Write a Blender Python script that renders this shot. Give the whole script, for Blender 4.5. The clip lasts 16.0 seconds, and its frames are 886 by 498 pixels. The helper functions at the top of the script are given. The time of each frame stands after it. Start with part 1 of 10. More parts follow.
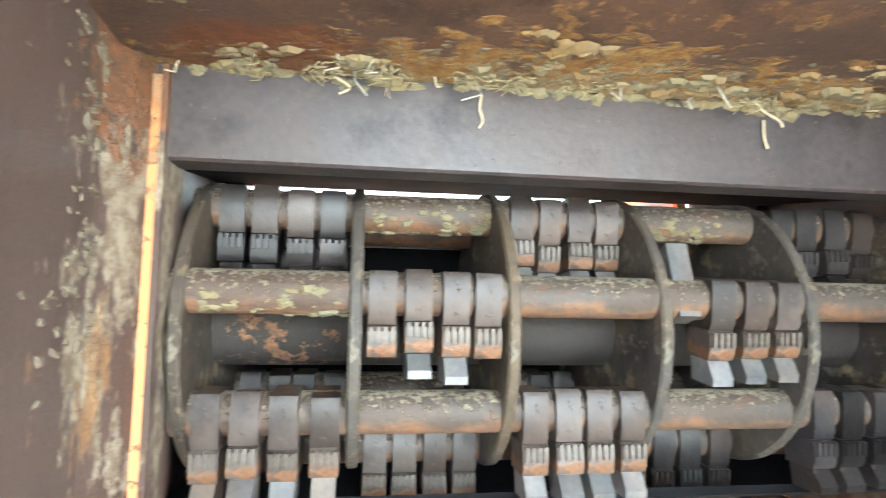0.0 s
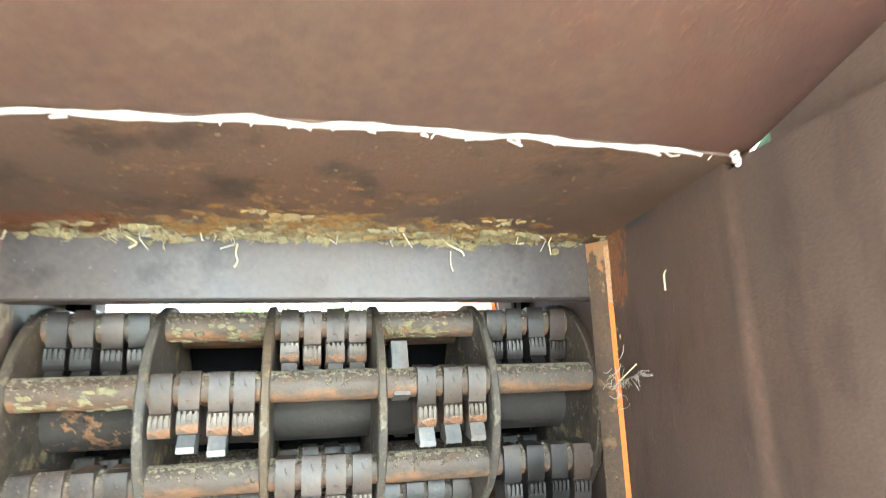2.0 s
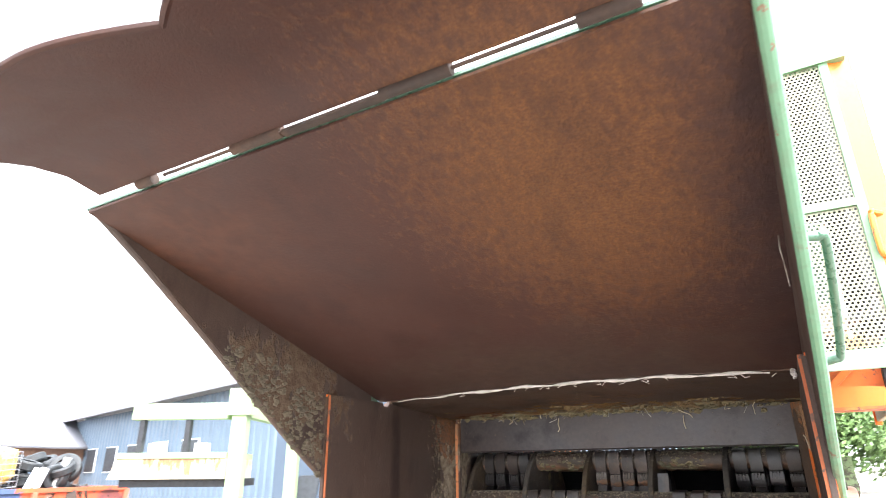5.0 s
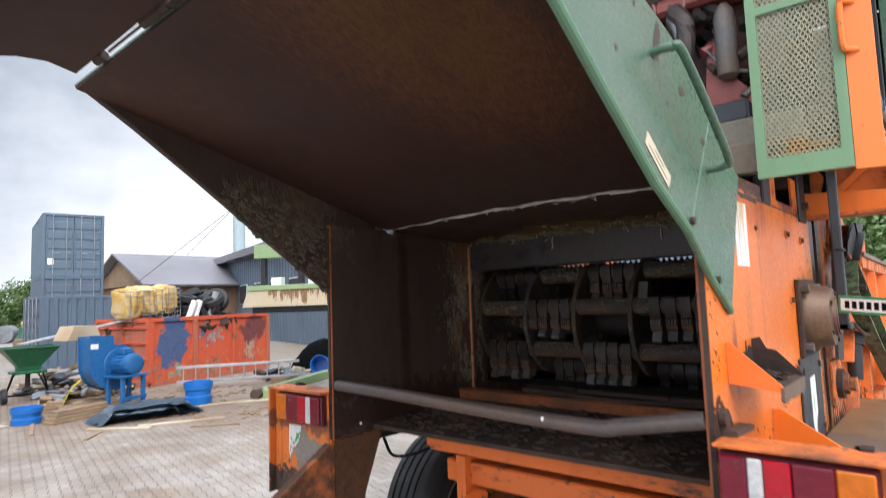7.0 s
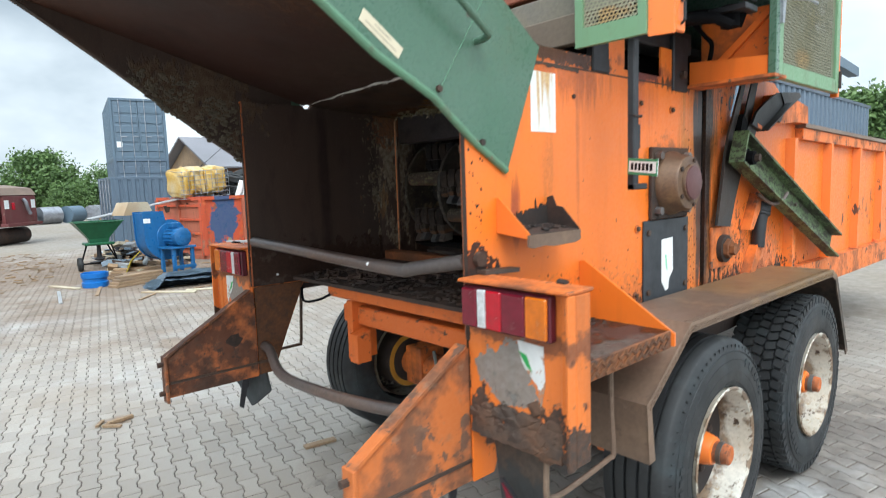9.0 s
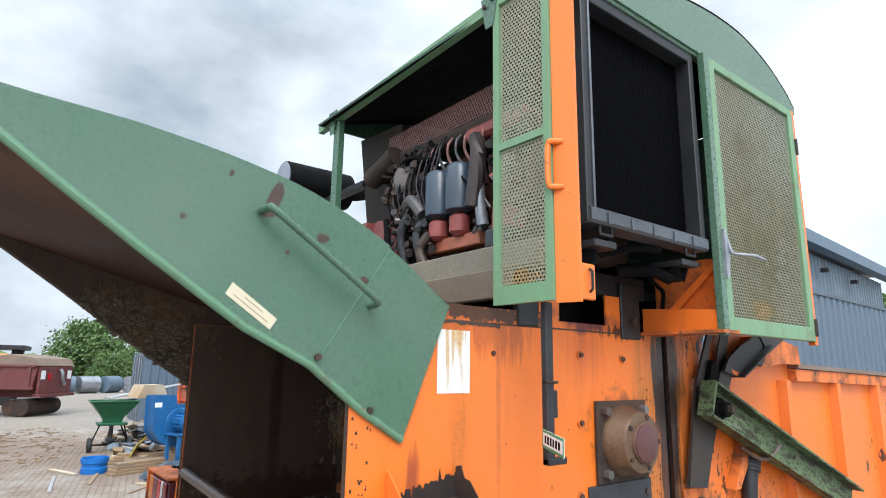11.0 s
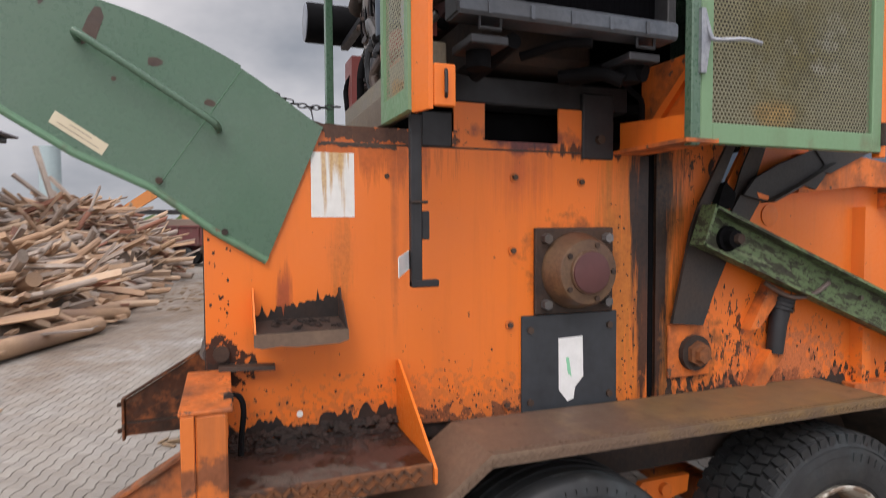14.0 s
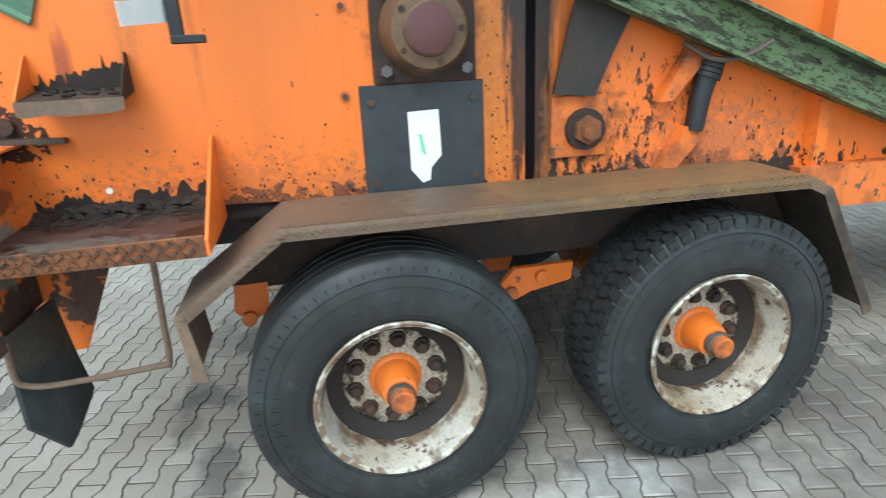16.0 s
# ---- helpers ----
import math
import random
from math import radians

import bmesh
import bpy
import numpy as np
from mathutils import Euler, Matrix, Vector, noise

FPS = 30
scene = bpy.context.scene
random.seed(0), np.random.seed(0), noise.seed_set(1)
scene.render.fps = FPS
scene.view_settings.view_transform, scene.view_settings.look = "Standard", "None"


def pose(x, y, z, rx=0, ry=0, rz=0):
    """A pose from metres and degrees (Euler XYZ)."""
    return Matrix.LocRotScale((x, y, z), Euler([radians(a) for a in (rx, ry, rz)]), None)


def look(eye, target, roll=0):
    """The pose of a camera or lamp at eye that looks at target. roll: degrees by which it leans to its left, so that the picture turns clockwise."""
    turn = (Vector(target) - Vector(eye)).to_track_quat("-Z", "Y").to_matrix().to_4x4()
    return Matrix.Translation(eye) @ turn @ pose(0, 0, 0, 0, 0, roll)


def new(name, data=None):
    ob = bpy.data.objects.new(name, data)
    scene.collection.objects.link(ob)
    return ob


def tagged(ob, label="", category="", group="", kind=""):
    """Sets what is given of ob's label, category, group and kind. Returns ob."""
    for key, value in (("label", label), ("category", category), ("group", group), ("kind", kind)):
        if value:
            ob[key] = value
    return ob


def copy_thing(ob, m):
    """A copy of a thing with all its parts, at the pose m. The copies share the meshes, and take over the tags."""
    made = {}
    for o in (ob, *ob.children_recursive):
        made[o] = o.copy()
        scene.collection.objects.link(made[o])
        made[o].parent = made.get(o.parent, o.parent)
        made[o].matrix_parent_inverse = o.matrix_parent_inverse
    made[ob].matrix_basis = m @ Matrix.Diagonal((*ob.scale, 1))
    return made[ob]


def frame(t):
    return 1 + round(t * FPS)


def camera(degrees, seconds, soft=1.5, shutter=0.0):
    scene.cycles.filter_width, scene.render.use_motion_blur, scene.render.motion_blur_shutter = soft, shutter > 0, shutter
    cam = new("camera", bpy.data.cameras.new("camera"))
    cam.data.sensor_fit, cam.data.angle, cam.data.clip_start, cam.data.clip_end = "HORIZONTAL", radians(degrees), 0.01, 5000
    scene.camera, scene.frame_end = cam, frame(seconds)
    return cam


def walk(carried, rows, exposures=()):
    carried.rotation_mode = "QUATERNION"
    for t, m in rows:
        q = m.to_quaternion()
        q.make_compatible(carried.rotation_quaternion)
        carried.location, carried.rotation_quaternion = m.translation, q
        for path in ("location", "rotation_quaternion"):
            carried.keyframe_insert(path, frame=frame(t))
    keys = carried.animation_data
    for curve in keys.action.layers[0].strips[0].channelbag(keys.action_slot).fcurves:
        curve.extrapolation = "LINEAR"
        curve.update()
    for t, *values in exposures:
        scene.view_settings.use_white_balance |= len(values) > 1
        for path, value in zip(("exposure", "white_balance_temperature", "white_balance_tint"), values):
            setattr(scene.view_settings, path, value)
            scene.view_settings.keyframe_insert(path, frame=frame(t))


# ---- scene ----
cam = camera(74.0, 16.0, soft=0.9, shutter=0.4)
PATH = [
    (0, (0.481, 0.694, 1.914), (0.759, 2.667, 2.091), 1.0),
    (0.5, (0.611, 0.678, 1.935), (1.068, 2.617, 2.113), 0.7),
    (1, (0.715, 0.608, 1.886), (1.239, 2.519, 2.156), -0.6),
    (1.5, (0.827, 0.372, 1.91), (1.346, 2.276, 2.238), -1.2),
    (2, (0.935, 0.086, 1.941), (1.371, 1.991, 2.365), -1.9),
    (2.5, (0.969, -0.238, 1.976), (1.229, 1.677, 2.492), -2.1),
    (3, (1.051, -0.564, 2.001), (1.059, 1.354, 2.569), -1.7),
    (3.5, (1.224, -0.815, 2.021), (0.94, 1.062, 2.65), -1.2),
    (4, (1.421, -1.083, 2.024), (0.876, 0.709, 2.723), -0.6),
    (4.2, (1.488, -1.207, 2.036), (0.852, 0.544, 2.764), -0.5),
    (6.3, (2.355, -1.401, 2.093), (1.129, 0.095, 2.601), -0.5),
    (6.5, (2.389, -1.338, 2.059), (1.136, 0.163, 2.48), -0.9),
    (7, (2.514, -1.171, 1.997), (1.202, 0.329, 2.169), -2.0),
    (7.5, (2.767, -1.093, 1.925), (1.409, 0.374, 1.874), -2.5),
    (8, (3.067, -1.05, 1.89), (1.675, 0.369, 1.666), -3.1),
    (8.5, (3.26, -0.937, 1.836), (1.821, 0.421, 1.541), -3.0),
    (9, (3.446, -0.744, 1.879), (1.968, 0.587, 1.663), -1.9),
    (9.5, (3.642, -0.576, 1.966), (2.117, 0.715, 1.896), -1.0),
    (10, (3.724, -0.429, 2.075), (2.185, 0.84, 2.22), 0.2),
    (10.2, (3.693, -0.395, 2.108), (2.158, 0.867, 2.331), 0.4),
    (12.3, (3.882, 0.132, 2.193), (2.313, 1.271, 2.687), -0.1),
    (12.5, (3.916, 0.224, 2.19), (2.315, 1.333, 2.644), -0.2),
    (13, (3.919, 0.479, 2.168), (2.223, 1.492, 2.482), -0.0),
    (13.5, (3.97, 0.646, 2.117), (2.168, 1.503, 2.255), -0.1),
    (14, (4.124, 0.826, 2.052), (2.252, 1.524, 1.969), -0.3),
    (14.5, (4.221, 0.986, 1.982), (2.325, 1.542, 1.674), -0.7),
    (15, (4.193, 1.216, 1.868), (2.311, 1.667, 1.363), -1.4),
    (15.5, (4.16, 1.477, 1.827), (2.308, 1.899, 1.199), -2.0),
    (16, (4.201, 1.808, 1.816), (2.359, 2.2, 1.142), -2.7),
]
walk(cam, [(t, look(eye, target, roll)) for t, eye, target, roll in PATH],
     exposures=[(0.0, 4.24, 6050, 2), (1.5, 4.32, 6150, 0), (2.5, 4.44, 6250, -6), (3.0, 4.34, 6250, -8), (3.8, 3.86, 6500, -1), (4.2, 3.62, 6550, 5), (6.3, -0.15, 6250, 18), (7.5, -0.12, 6450, 12), (8.5, -0.13, 6250, 6), (9.5, -0.10, 6050, 6), (10.2, 0.02, 6200, 7), (12.3, -0.70, 6050, 15), (13.0, -0.92, 6000, 15), (13.5, -0.90, 6200, 17), (14.0, -0.81, 6850, 20), (14.5, -0.65, 6550, 16), (15.0, -0.43, 6250, 6), (15.5, -0.21, 5950, 0), (16.0, -0.17, 5850, -1)])

# ---- world and sun: overcast, brighter behind thin cloud ----
SUN_EL, SUN_AZ = radians(47), radians(122)
world = bpy.data.worlds.new("overcast_sky")
scene.world = world
world.use_nodes = True
wn, wl = world.node_tree.nodes, world.node_tree.links
wn.clear()
w_out = wn.new("ShaderNodeOutputWorld")
w_bg = wn.new("ShaderNodeBackground")
w_sky = wn.new("ShaderNodeTexSky")
w_sky.sky_type, w_sky.sun_disc = "NISHITA", False
w_sky.sun_elevation, w_sky.sun_rotation = SUN_EL, SUN_AZ
w_sky.air_density, w_sky.dust_density = 1.0, 4.0
w_co = wn.new("ShaderNodeTexCoord")
w_map = wn.new("ShaderNodeMapping")
w_map.inputs["Scale"].default_value = (1.0, 1.0, 1.7)
w_noise = wn.new("ShaderNodeTexNoise")
w_noise.inputs["Scale"].default_value, w_noise.inputs["Detail"].default_value, w_noise.inputs["Roughness"].default_value = 1.7, 6.0, 0.52
w_ramp = wn.new("ShaderNodeValToRGB")
w_ramp.color_ramp.elements[0].position, w_ramp.color_ramp.elements[0].color = 0.38, (5.4, 6.3, 7.1, 1)
w_ramp.color_ramp.elements[1].position, w_ramp.color_ramp.elements[1].color = 0.60, (13.2, 14.0, 14.4, 1)
w_mix = wn.new("ShaderNodeMixRGB")
w_mix.inputs[0].default_value = 0.88
w_bg.inputs["Strength"].default_value = 0.077
wl.new(w_co.outputs["Generated"], w_map.inputs["Vector"])
wl.new(w_map.outputs["Vector"], w_noise.inputs["Vector"])
wl.new(w_noise.outputs["Fac"], w_ramp.inputs["Fac"])
wl.new(w_sky.outputs["Color"], w_mix.inputs[1])
wl.new(w_ramp.outputs["Color"], w_mix.inputs[2])
w_sep = wn.new("ShaderNodeSeparateXYZ")
w_up = wn.new("ShaderNodeMapRange")
w_up.inputs["From Min"].default_value, w_up.inputs["From Max"].default_value = 0.5, 0.95
w_up.inputs["To Min"].default_value, w_up.inputs["To Max"].default_value = 1.28, 3.2
w_mul = wn.new("ShaderNodeVectorMath")
w_mul.operation = "SCALE"
wl.new(w_co.outputs["Generated"], w_sep.inputs[0])
wl.new(w_sep.outputs["Z"], w_up.inputs["Value"])
wl.new(w_mix.outputs["Color"], w_mul.inputs[0])
# the cloud is thinner on the sun's side
w_dot = wn.new("ShaderNodeVectorMath")
w_dot.operation = "DOT_PRODUCT"
w_dot.inputs[1].default_value = (math.sin(SUN_AZ), math.cos(SUN_AZ), 0.0)
w_side = wn.new("ShaderNodeMapRange")
w_side.interpolation_type = "SMOOTHSTEP"
w_side.inputs["From Min"].default_value, w_side.inputs["From Max"].default_value = -0.6, 1.0
w_side.inputs["To Min"].default_value, w_side.inputs["To Max"].default_value = 1.02, 1.95
w_both = wn.new("ShaderNodeMath")
w_both.operation = "MULTIPLY"
wl.new(w_co.outputs["Generated"], w_dot.inputs[0])
wl.new(w_dot.outputs["Value"], w_side.inputs["Value"])
# and the haze is brightest above the horizon
w_low = wn.new("ShaderNodeMapRange")
w_low.interpolation_type = "SMOOTHSTEP"
w_low.inputs["From Min"].default_value, w_low.inputs["From Max"].default_value = 0.08, 0.36
w_low.inputs["To Min"].default_value, w_low.inputs["To Max"].default_value = 1.08, 0.98
w_haze = wn.new("ShaderNodeMath")
w_haze.operation = "MULTIPLY"
wl.new(w_sep.outputs["Z"], w_low.inputs["Value"])
wl.new(w_up.outputs["Result"], w_haze.inputs[0])
wl.new(w_low.outputs["Result"], w_haze.inputs[1])
wl.new(w_haze.outputs[0], w_both.inputs[0])
wl.new(w_side.outputs["Result"], w_both.inputs[1])
wl.new(w_both.outputs[0], w_mul.inputs["Scale"])
wl.new(w_mul.outputs["Vector"], w_bg.inputs["Color"])
wl.new(w_bg.outputs["Background"], w_out.inputs["Surface"])
sun_data = bpy.data.lights.new("sun", "SUN")
sun_data.energy, sun_data.angle, sun_data.color = 2.3, radians(28), (1.0, 0.97, 0.92)
sun = new("sun", sun_data)
sun.matrix_basis = look((0, 0, 28), (-22, 14, 0))


# ---- materials ----
def shader(name):
    m = bpy.data.materials.new(name)
    m.use_nodes = True
    nt = m.node_tree
    return m, nt, nt.nodes["Principled BSDF"]


def node(nt, kind, **values):
    n = nt.nodes.new(kind)
    for key, value in values.items():
        n.inputs[key.replace("_", " ")].default_value = value
    return n


def ramp(nt, fac, stops):
    r = nt.nodes.new("ShaderNodeValToRGB")
    e = r.color_ramp.elements
    while len(e) < len(stops):
        e.new(0.5)
    for k, (pos, col) in zip(e, stops):
        k.position, k.color = pos, (*col, 1) if len(col) == 3 else col
    nt.links.new(fac, r.inputs["Fac"])
    return r.outputs["Color"]


def mix(nt, fac, a, b):
    n = nt.nodes.new("ShaderNodeMixRGB")
    for sock, v in zip(n.inputs, (fac, a, b)):
        if hasattr(v, "is_output"):
            nt.links.new(v, sock)
        elif isinstance(v, tuple):
            sock.default_value = (*v, 1)
        else:
            sock.default_value = v
    return n.outputs["Color"]


def coords(nt, scale=(1, 1, 1), per_object=True):
    """Object coordinates, shifted at random for each object."""
    tc = nt.nodes.new("ShaderNodeTexCoord")
    mp = nt.nodes.new("ShaderNodeMapping")
    mp.inputs["Scale"].default_value = scale
    nt.links.new(tc.outputs["Object"], mp.inputs["Vector"])
    if per_object:
        oi = nt.nodes.new("ShaderNodeObjectInfo")
        mul = nt.nodes.new("ShaderNodeMath")
        mul.operation = "MULTIPLY"
        mul.inputs[1].default_value = 37.0
        nt.links.new(oi.outputs["Random"], mul.inputs[0])
        nt.links.new(mul.outputs[0], mp.inputs["Location"])
    return mp.outputs["Vector"]


def noise_of(nt, vec, scale, detail=5.0, rough=0.55):
    n = node(nt, "ShaderNodeTexNoise", Scale=scale, Detail=detail, Roughness=rough)
    nt.links.new(vec, n.inputs["Vector"])
    return n.outputs["Fac"]


def bump(nt, bsdf, height, strength=0.3, distance=0.01):
    b = node(nt, "ShaderNodeBump", Strength=strength, Distance=distance)
    nt.links.new(height, b.inputs["Height"])
    nt.links.new(b.outputs["Normal"], bsdf.inputs["Normal"])


def paint(name, col, rust=(0.07, 0.035, 0.022), worn=0.5, rough=0.42, streak=0.35, dirt=(0.10, 0.06, 0.04), chip_scale=9.0, fade=0.12):
    """Old machine paint: faded patches, vertical stains, chipped spots down to rust."""
    m, nt, b = shader(name)
    v = coords(nt)
    vs = coords(nt, (7, 7, 0.7))
    big = noise_of(nt, v, 1.3, 4)
    fine = noise_of(nt, v, 60, 3)
    c = mix(nt, ramp(nt, big, [(0.3, (0, 0, 0)), (0.75, (fade * 4, fade * 4, fade * 4))]), col, tuple(min(1, x * 0.78 + 0.10 * fade * 3) for x in col))
    st = ramp(nt, noise_of(nt, vs, 1.6, 6, 0.6), [(0.52, (0, 0, 0)), (0.78, (streak, streak, streak))])
    c = mix(nt, st, c, dirt)
    chips = noise_of(nt, v, chip_scale, 8, 0.68)
    cm = ramp(nt, chips, [(0.70 - 0.1 * worn, (0, 0, 0)), (0.715 - 0.1 * worn, (1, 1, 1))])
    c = mix(nt, cm, c, mix(nt, fine, rust, tuple(x * 2.4 for x in rust)))
    nt.links.new(c, b.inputs["Base Color"])
    nt.links.new(ramp(nt, mix(nt, cm, fine, (0.95, 0.95, 0.95)), [(0.3, (rough - 0.08,) * 3), (0.9, (rough + 0.32,) * 3)]), b.inputs["Roughness"])
    h = mix(nt, cm, ramp(nt, fine, [(0, (0.45,) * 3), (1, (0.55,) * 3)]), (0.1, 0.1, 0.1))
    bump(nt, b, h, 0.25, 0.004)
    return m


def rusty(name, a, c, d, scale=6.0, rough=0.8, metal=0.0, relief=0.5, grain=55.0, streaks=0.0, each=0.0):
    """Bare or rusted steel in three tones, with grain."""
    m, nt, b = shader(name)
    v = coords(nt)
    big = noise_of(nt, v, scale * 0.25, 4, 0.5)
    mid = noise_of(nt, v, scale, 7, 0.65)
    fine = noise_of(nt, v, grain, 4, 0.6)
    col = mix(nt, ramp(nt, mid, [(0.38, (0, 0, 0)), (0.66, (1, 1, 1))]), a, c)
    col = mix(nt, ramp(nt, big, [(0.46, (0, 0, 0)), (0.66, (0.8, 0.8, 0.8))]), col, d)
    if streaks:
        st = noise_of(nt, coords(nt, (6, 6, 0.5)), 2.0, 5)
        col = mix(nt, ramp(nt, st, [(0.5, (0, 0, 0)), (0.75, (streaks,) * 3)]), col, tuple(0.45 * x for x in a))
    col = mix(nt, ramp(nt, fine, [(0.35, (0.35,) * 3), (0.6, (0, 0, 0))]), col, tuple(0.5 * x for x in a))
    if each:
        oi = nt.nodes.new("ShaderNodeObjectInfo")
        tone = ramp(nt, oi.outputs["Random"], [(0.0, (1 - each,) * 3), (0.5, (1, 0.98, 0.95)), (1.0, (1 + each, 1 + each * 1.1, 1 + each * 1.25))])
        mu = nt.nodes.new("ShaderNodeVectorMath")
        mu.operation = "MULTIPLY"
        nt.links.new(col, mu.inputs[0])
        nt.links.new(tone, mu.inputs[1])
        col = mu.outputs["Vector"]
    nt.links.new(col, b.inputs["Base Color"])
    nt.links.new(ramp(nt, mid, [(0.2, (rough - 0.15,) * 3), (0.9, (min(1, rough + 0.12),) * 3)]), b.inputs["Roughness"])
    b.inputs["Metallic"].default_value = metal
    bump(nt, b, mix(nt, 0.6, mid, fine), relief, 0.005)
    return m


def plain(name, col, rough=0.6, metal=0.0, vary=0.25, scale=8.0, relief=0.15, trans=0.0):
    m, nt, b = shader(name)
    v = coords(nt)
    n = noise_of(nt, v, scale, 6, 0.6)
    col2 = mix(nt, ramp(nt, n, [(0.35, (0, 0, 0)), (0.7, (1, 1, 1))]), col, tuple(x * (1 - vary) for x in col))
    nt.links.new(col2, b.inputs["Base Color"])
    nt.links.new(ramp(nt, n, [(0.3, (max(0.03, rough - 0.1),) * 3), (0.8, (min(1, rough + 0.1),) * 3)]), b.inputs["Roughness"])
    b.inputs["Metallic"].default_value = metal
    if trans:
        b.inputs["Transmission Weight"].default_value = trans
    if relief:
        bump(nt, b, noise_of(nt, v, scale * 7, 4), relief, 0.003)
    return m


def stain(mats, c, r, col, scale=8.0, amp=0.8, edge=0.25, gain=1.0, stretch=(1, 1, 1), col2=None, bias=1.0, relief=0.0, rough=None):
    """A patch of dirt, rust or crust with a ragged shape of its own, about c with reach r."""
    for mat in (mats if isinstance(mats, (list, tuple)) else [mats]):
        nt = mat.node_tree
        b = nt.nodes["Principled BSDF"]
        tc = nt.nodes.new("ShaderNodeTexCoord")
        rel = nt.nodes.new("ShaderNodeVectorMath")
        rel.operation = "SUBTRACT"
        rel.inputs[1].default_value = c
        nt.links.new(tc.outputs["Object"], rel.inputs[0])
        div = nt.nodes.new("ShaderNodeVectorMath")
        div.operation = "DIVIDE"
        div.inputs[1].default_value = r
        nt.links.new(rel.outputs["Vector"], div.inputs[0])
        ln = nt.nodes.new("ShaderNodeVectorMath")
        ln.operation = "LENGTH"
        nt.links.new(div.outputs["Vector"], ln.inputs[0])
        mp = nt.nodes.new("ShaderNodeMapping")
        mp.inputs["Scale"].default_value = stretch
        mp.inputs["Location"].default_value = (scale * 0.37, c[1] * 1.7, gain * 3.1)
        nt.links.new(tc.outputs["Object"], mp.inputs["Vector"])
        n = noise_of(nt, mp.outputs["Vector"], scale, 6, 0.62)
        mad = nt.nodes.new("ShaderNodeMath")
        mad.operation = "MULTIPLY_ADD"
        mad.inputs[1].default_value, mad.inputs[2].default_value = 4 * amp, bias - 2 * amp
        nt.links.new(n, mad.inputs[0])
        sb = nt.nodes.new("ShaderNodeMath")
        sb.operation = "SUBTRACT"
        nt.links.new(mad.outputs[0], sb.inputs[0])
        nt.links.new(ln.outputs["Value"], sb.inputs[1])
        mr = nt.nodes.new("ShaderNodeMapRange")
        mr.inputs["From Max"].default_value, mr.inputs["To Max"].default_value = edge, gain
        nt.links.new(sb.outputs[0], mr.inputs["Value"])
        mask = mr.outputs["Result"]
        tone = mix(nt, ramp(nt, noise_of(nt, tc.outputs["Object"], scale * 3.3, 5, 0.65), [(0.38, (0, 0, 0)), (0.62, (1, 1, 1))]), col, col2 or tuple(0.6 * x for x in col))
        old = b.inputs["Base Color"].links[0].from_socket
        nt.links.new(mix(nt, mask, old, tone), b.inputs["Base Color"])
        if rough is not None:
            oldr = b.inputs["Roughness"].links[0].from_socket
            nt.links.new(mix(nt, mask, oldr, (rough,) * 3), b.inputs["Roughness"])
        if relief:
            bp = node(nt, "ShaderNodeBump", Strength=relief, Distance=0.012)
            hh = nt.nodes.new("ShaderNodeMath")
            hh.operation = "MULTIPLY"
            nt.links.new(mask, hh.inputs[0])
            nt.links.new(noise_of(nt, tc.outputs["Object"], scale * 4, 5, 0.7), hh.inputs[1])
            nt.links.new(hh.outputs[0], bp.inputs["Height"])
            nt.links.new(b.inputs["Normal"].links[0].from_socket, bp.inputs["Normal"])
            nt.links.new(bp.outputs["Normal"], b.inputs["Normal"])


M_ORANGE = paint("orange_paint", (0.78, 0.170, 0.012), worn=0.35, rough=0.38, streak=0.3, dirt=(0.30, 0.075, 0.02), fade=0.14)
M_ORANGE_WORN = paint("worn_orange_paint", (0.70, 0.16, 0.018), rust=(0.085, 0.045, 0.03), worn=1.0, rough=0.5, streak=0.6, dirt=(0.16, 0.06, 0.03), chip_scale=13.0)
M_GREEN = paint("green_paint", (0.054, 0.128, 0.078), rust=(0.12, 0.06, 0.035), worn=-0.15, rough=0.26, streak=0.12, dirt=(0.05, 0.12, 0.08), chip_scale=5.0, fade=0.2)
M_GREEN_LIGHT = paint("pale_green_paint", (0.155, 0.285, 0.155), rust=(0.12, 0.07, 0.04), worn=0.2, rough=0.45, streak=0.35, dirt=(0.12, 0.15, 0.07))
M_GREEN_OLD = paint("weathered_green_paint", (0.105, 0.165, 0.070), rust=(0.035, 0.03, 0.02), worn=0.6, rough=0.6, streak=0.5, dirt=(0.05, 0.06, 0.03), chip_scale=26.0)
M_RUST = rusty("rusted_brown_steel", (0.050, 0.033, 0.026), (0.078, 0.048, 0.034), (0.070, 0.038, 0.022), scale=4.0, rough=0.62, relief=0.45, streaks=0.35)
M_RUST_HOOD = rusty("rust_filmed_hood_lining", (0.042, 0.024, 0.018), (0.052, 0.029, 0.021), (0.056, 0.030, 0.021), scale=3.0, rough=0.68, relief=0.4, grain=140.0)
M_PEEL = rusty("black_scabby_rust", (0.014, 0.010, 0.009), (0.030, 0.018, 0.014), (0.060, 0.028, 0.018), scale=16.0, rough=0.9, relief=1.0)
M_STEP = rusty("dirty_red_brown_step", (0.034, 0.021, 0.017), (0.070, 0.042, 0.032), (0.075, 0.028, 0.019), scale=7.0, rough=0.7, relief=0.8)
M_FOOT = rusty("speckled_orange_rust", (0.065, 0.030, 0.016), (0.17, 0.065, 0.022), (0.10, 0.040, 0.017), scale=22.0, rough=0.85, relief=0.9)
M_RUST_DARK = rusty("dark_rust", (0.024, 0.016, 0.013), (0.05, 0.030, 0.022), (0.085, 0.045, 0.028), scale=9.0, rough=0.85, relief=0.8)
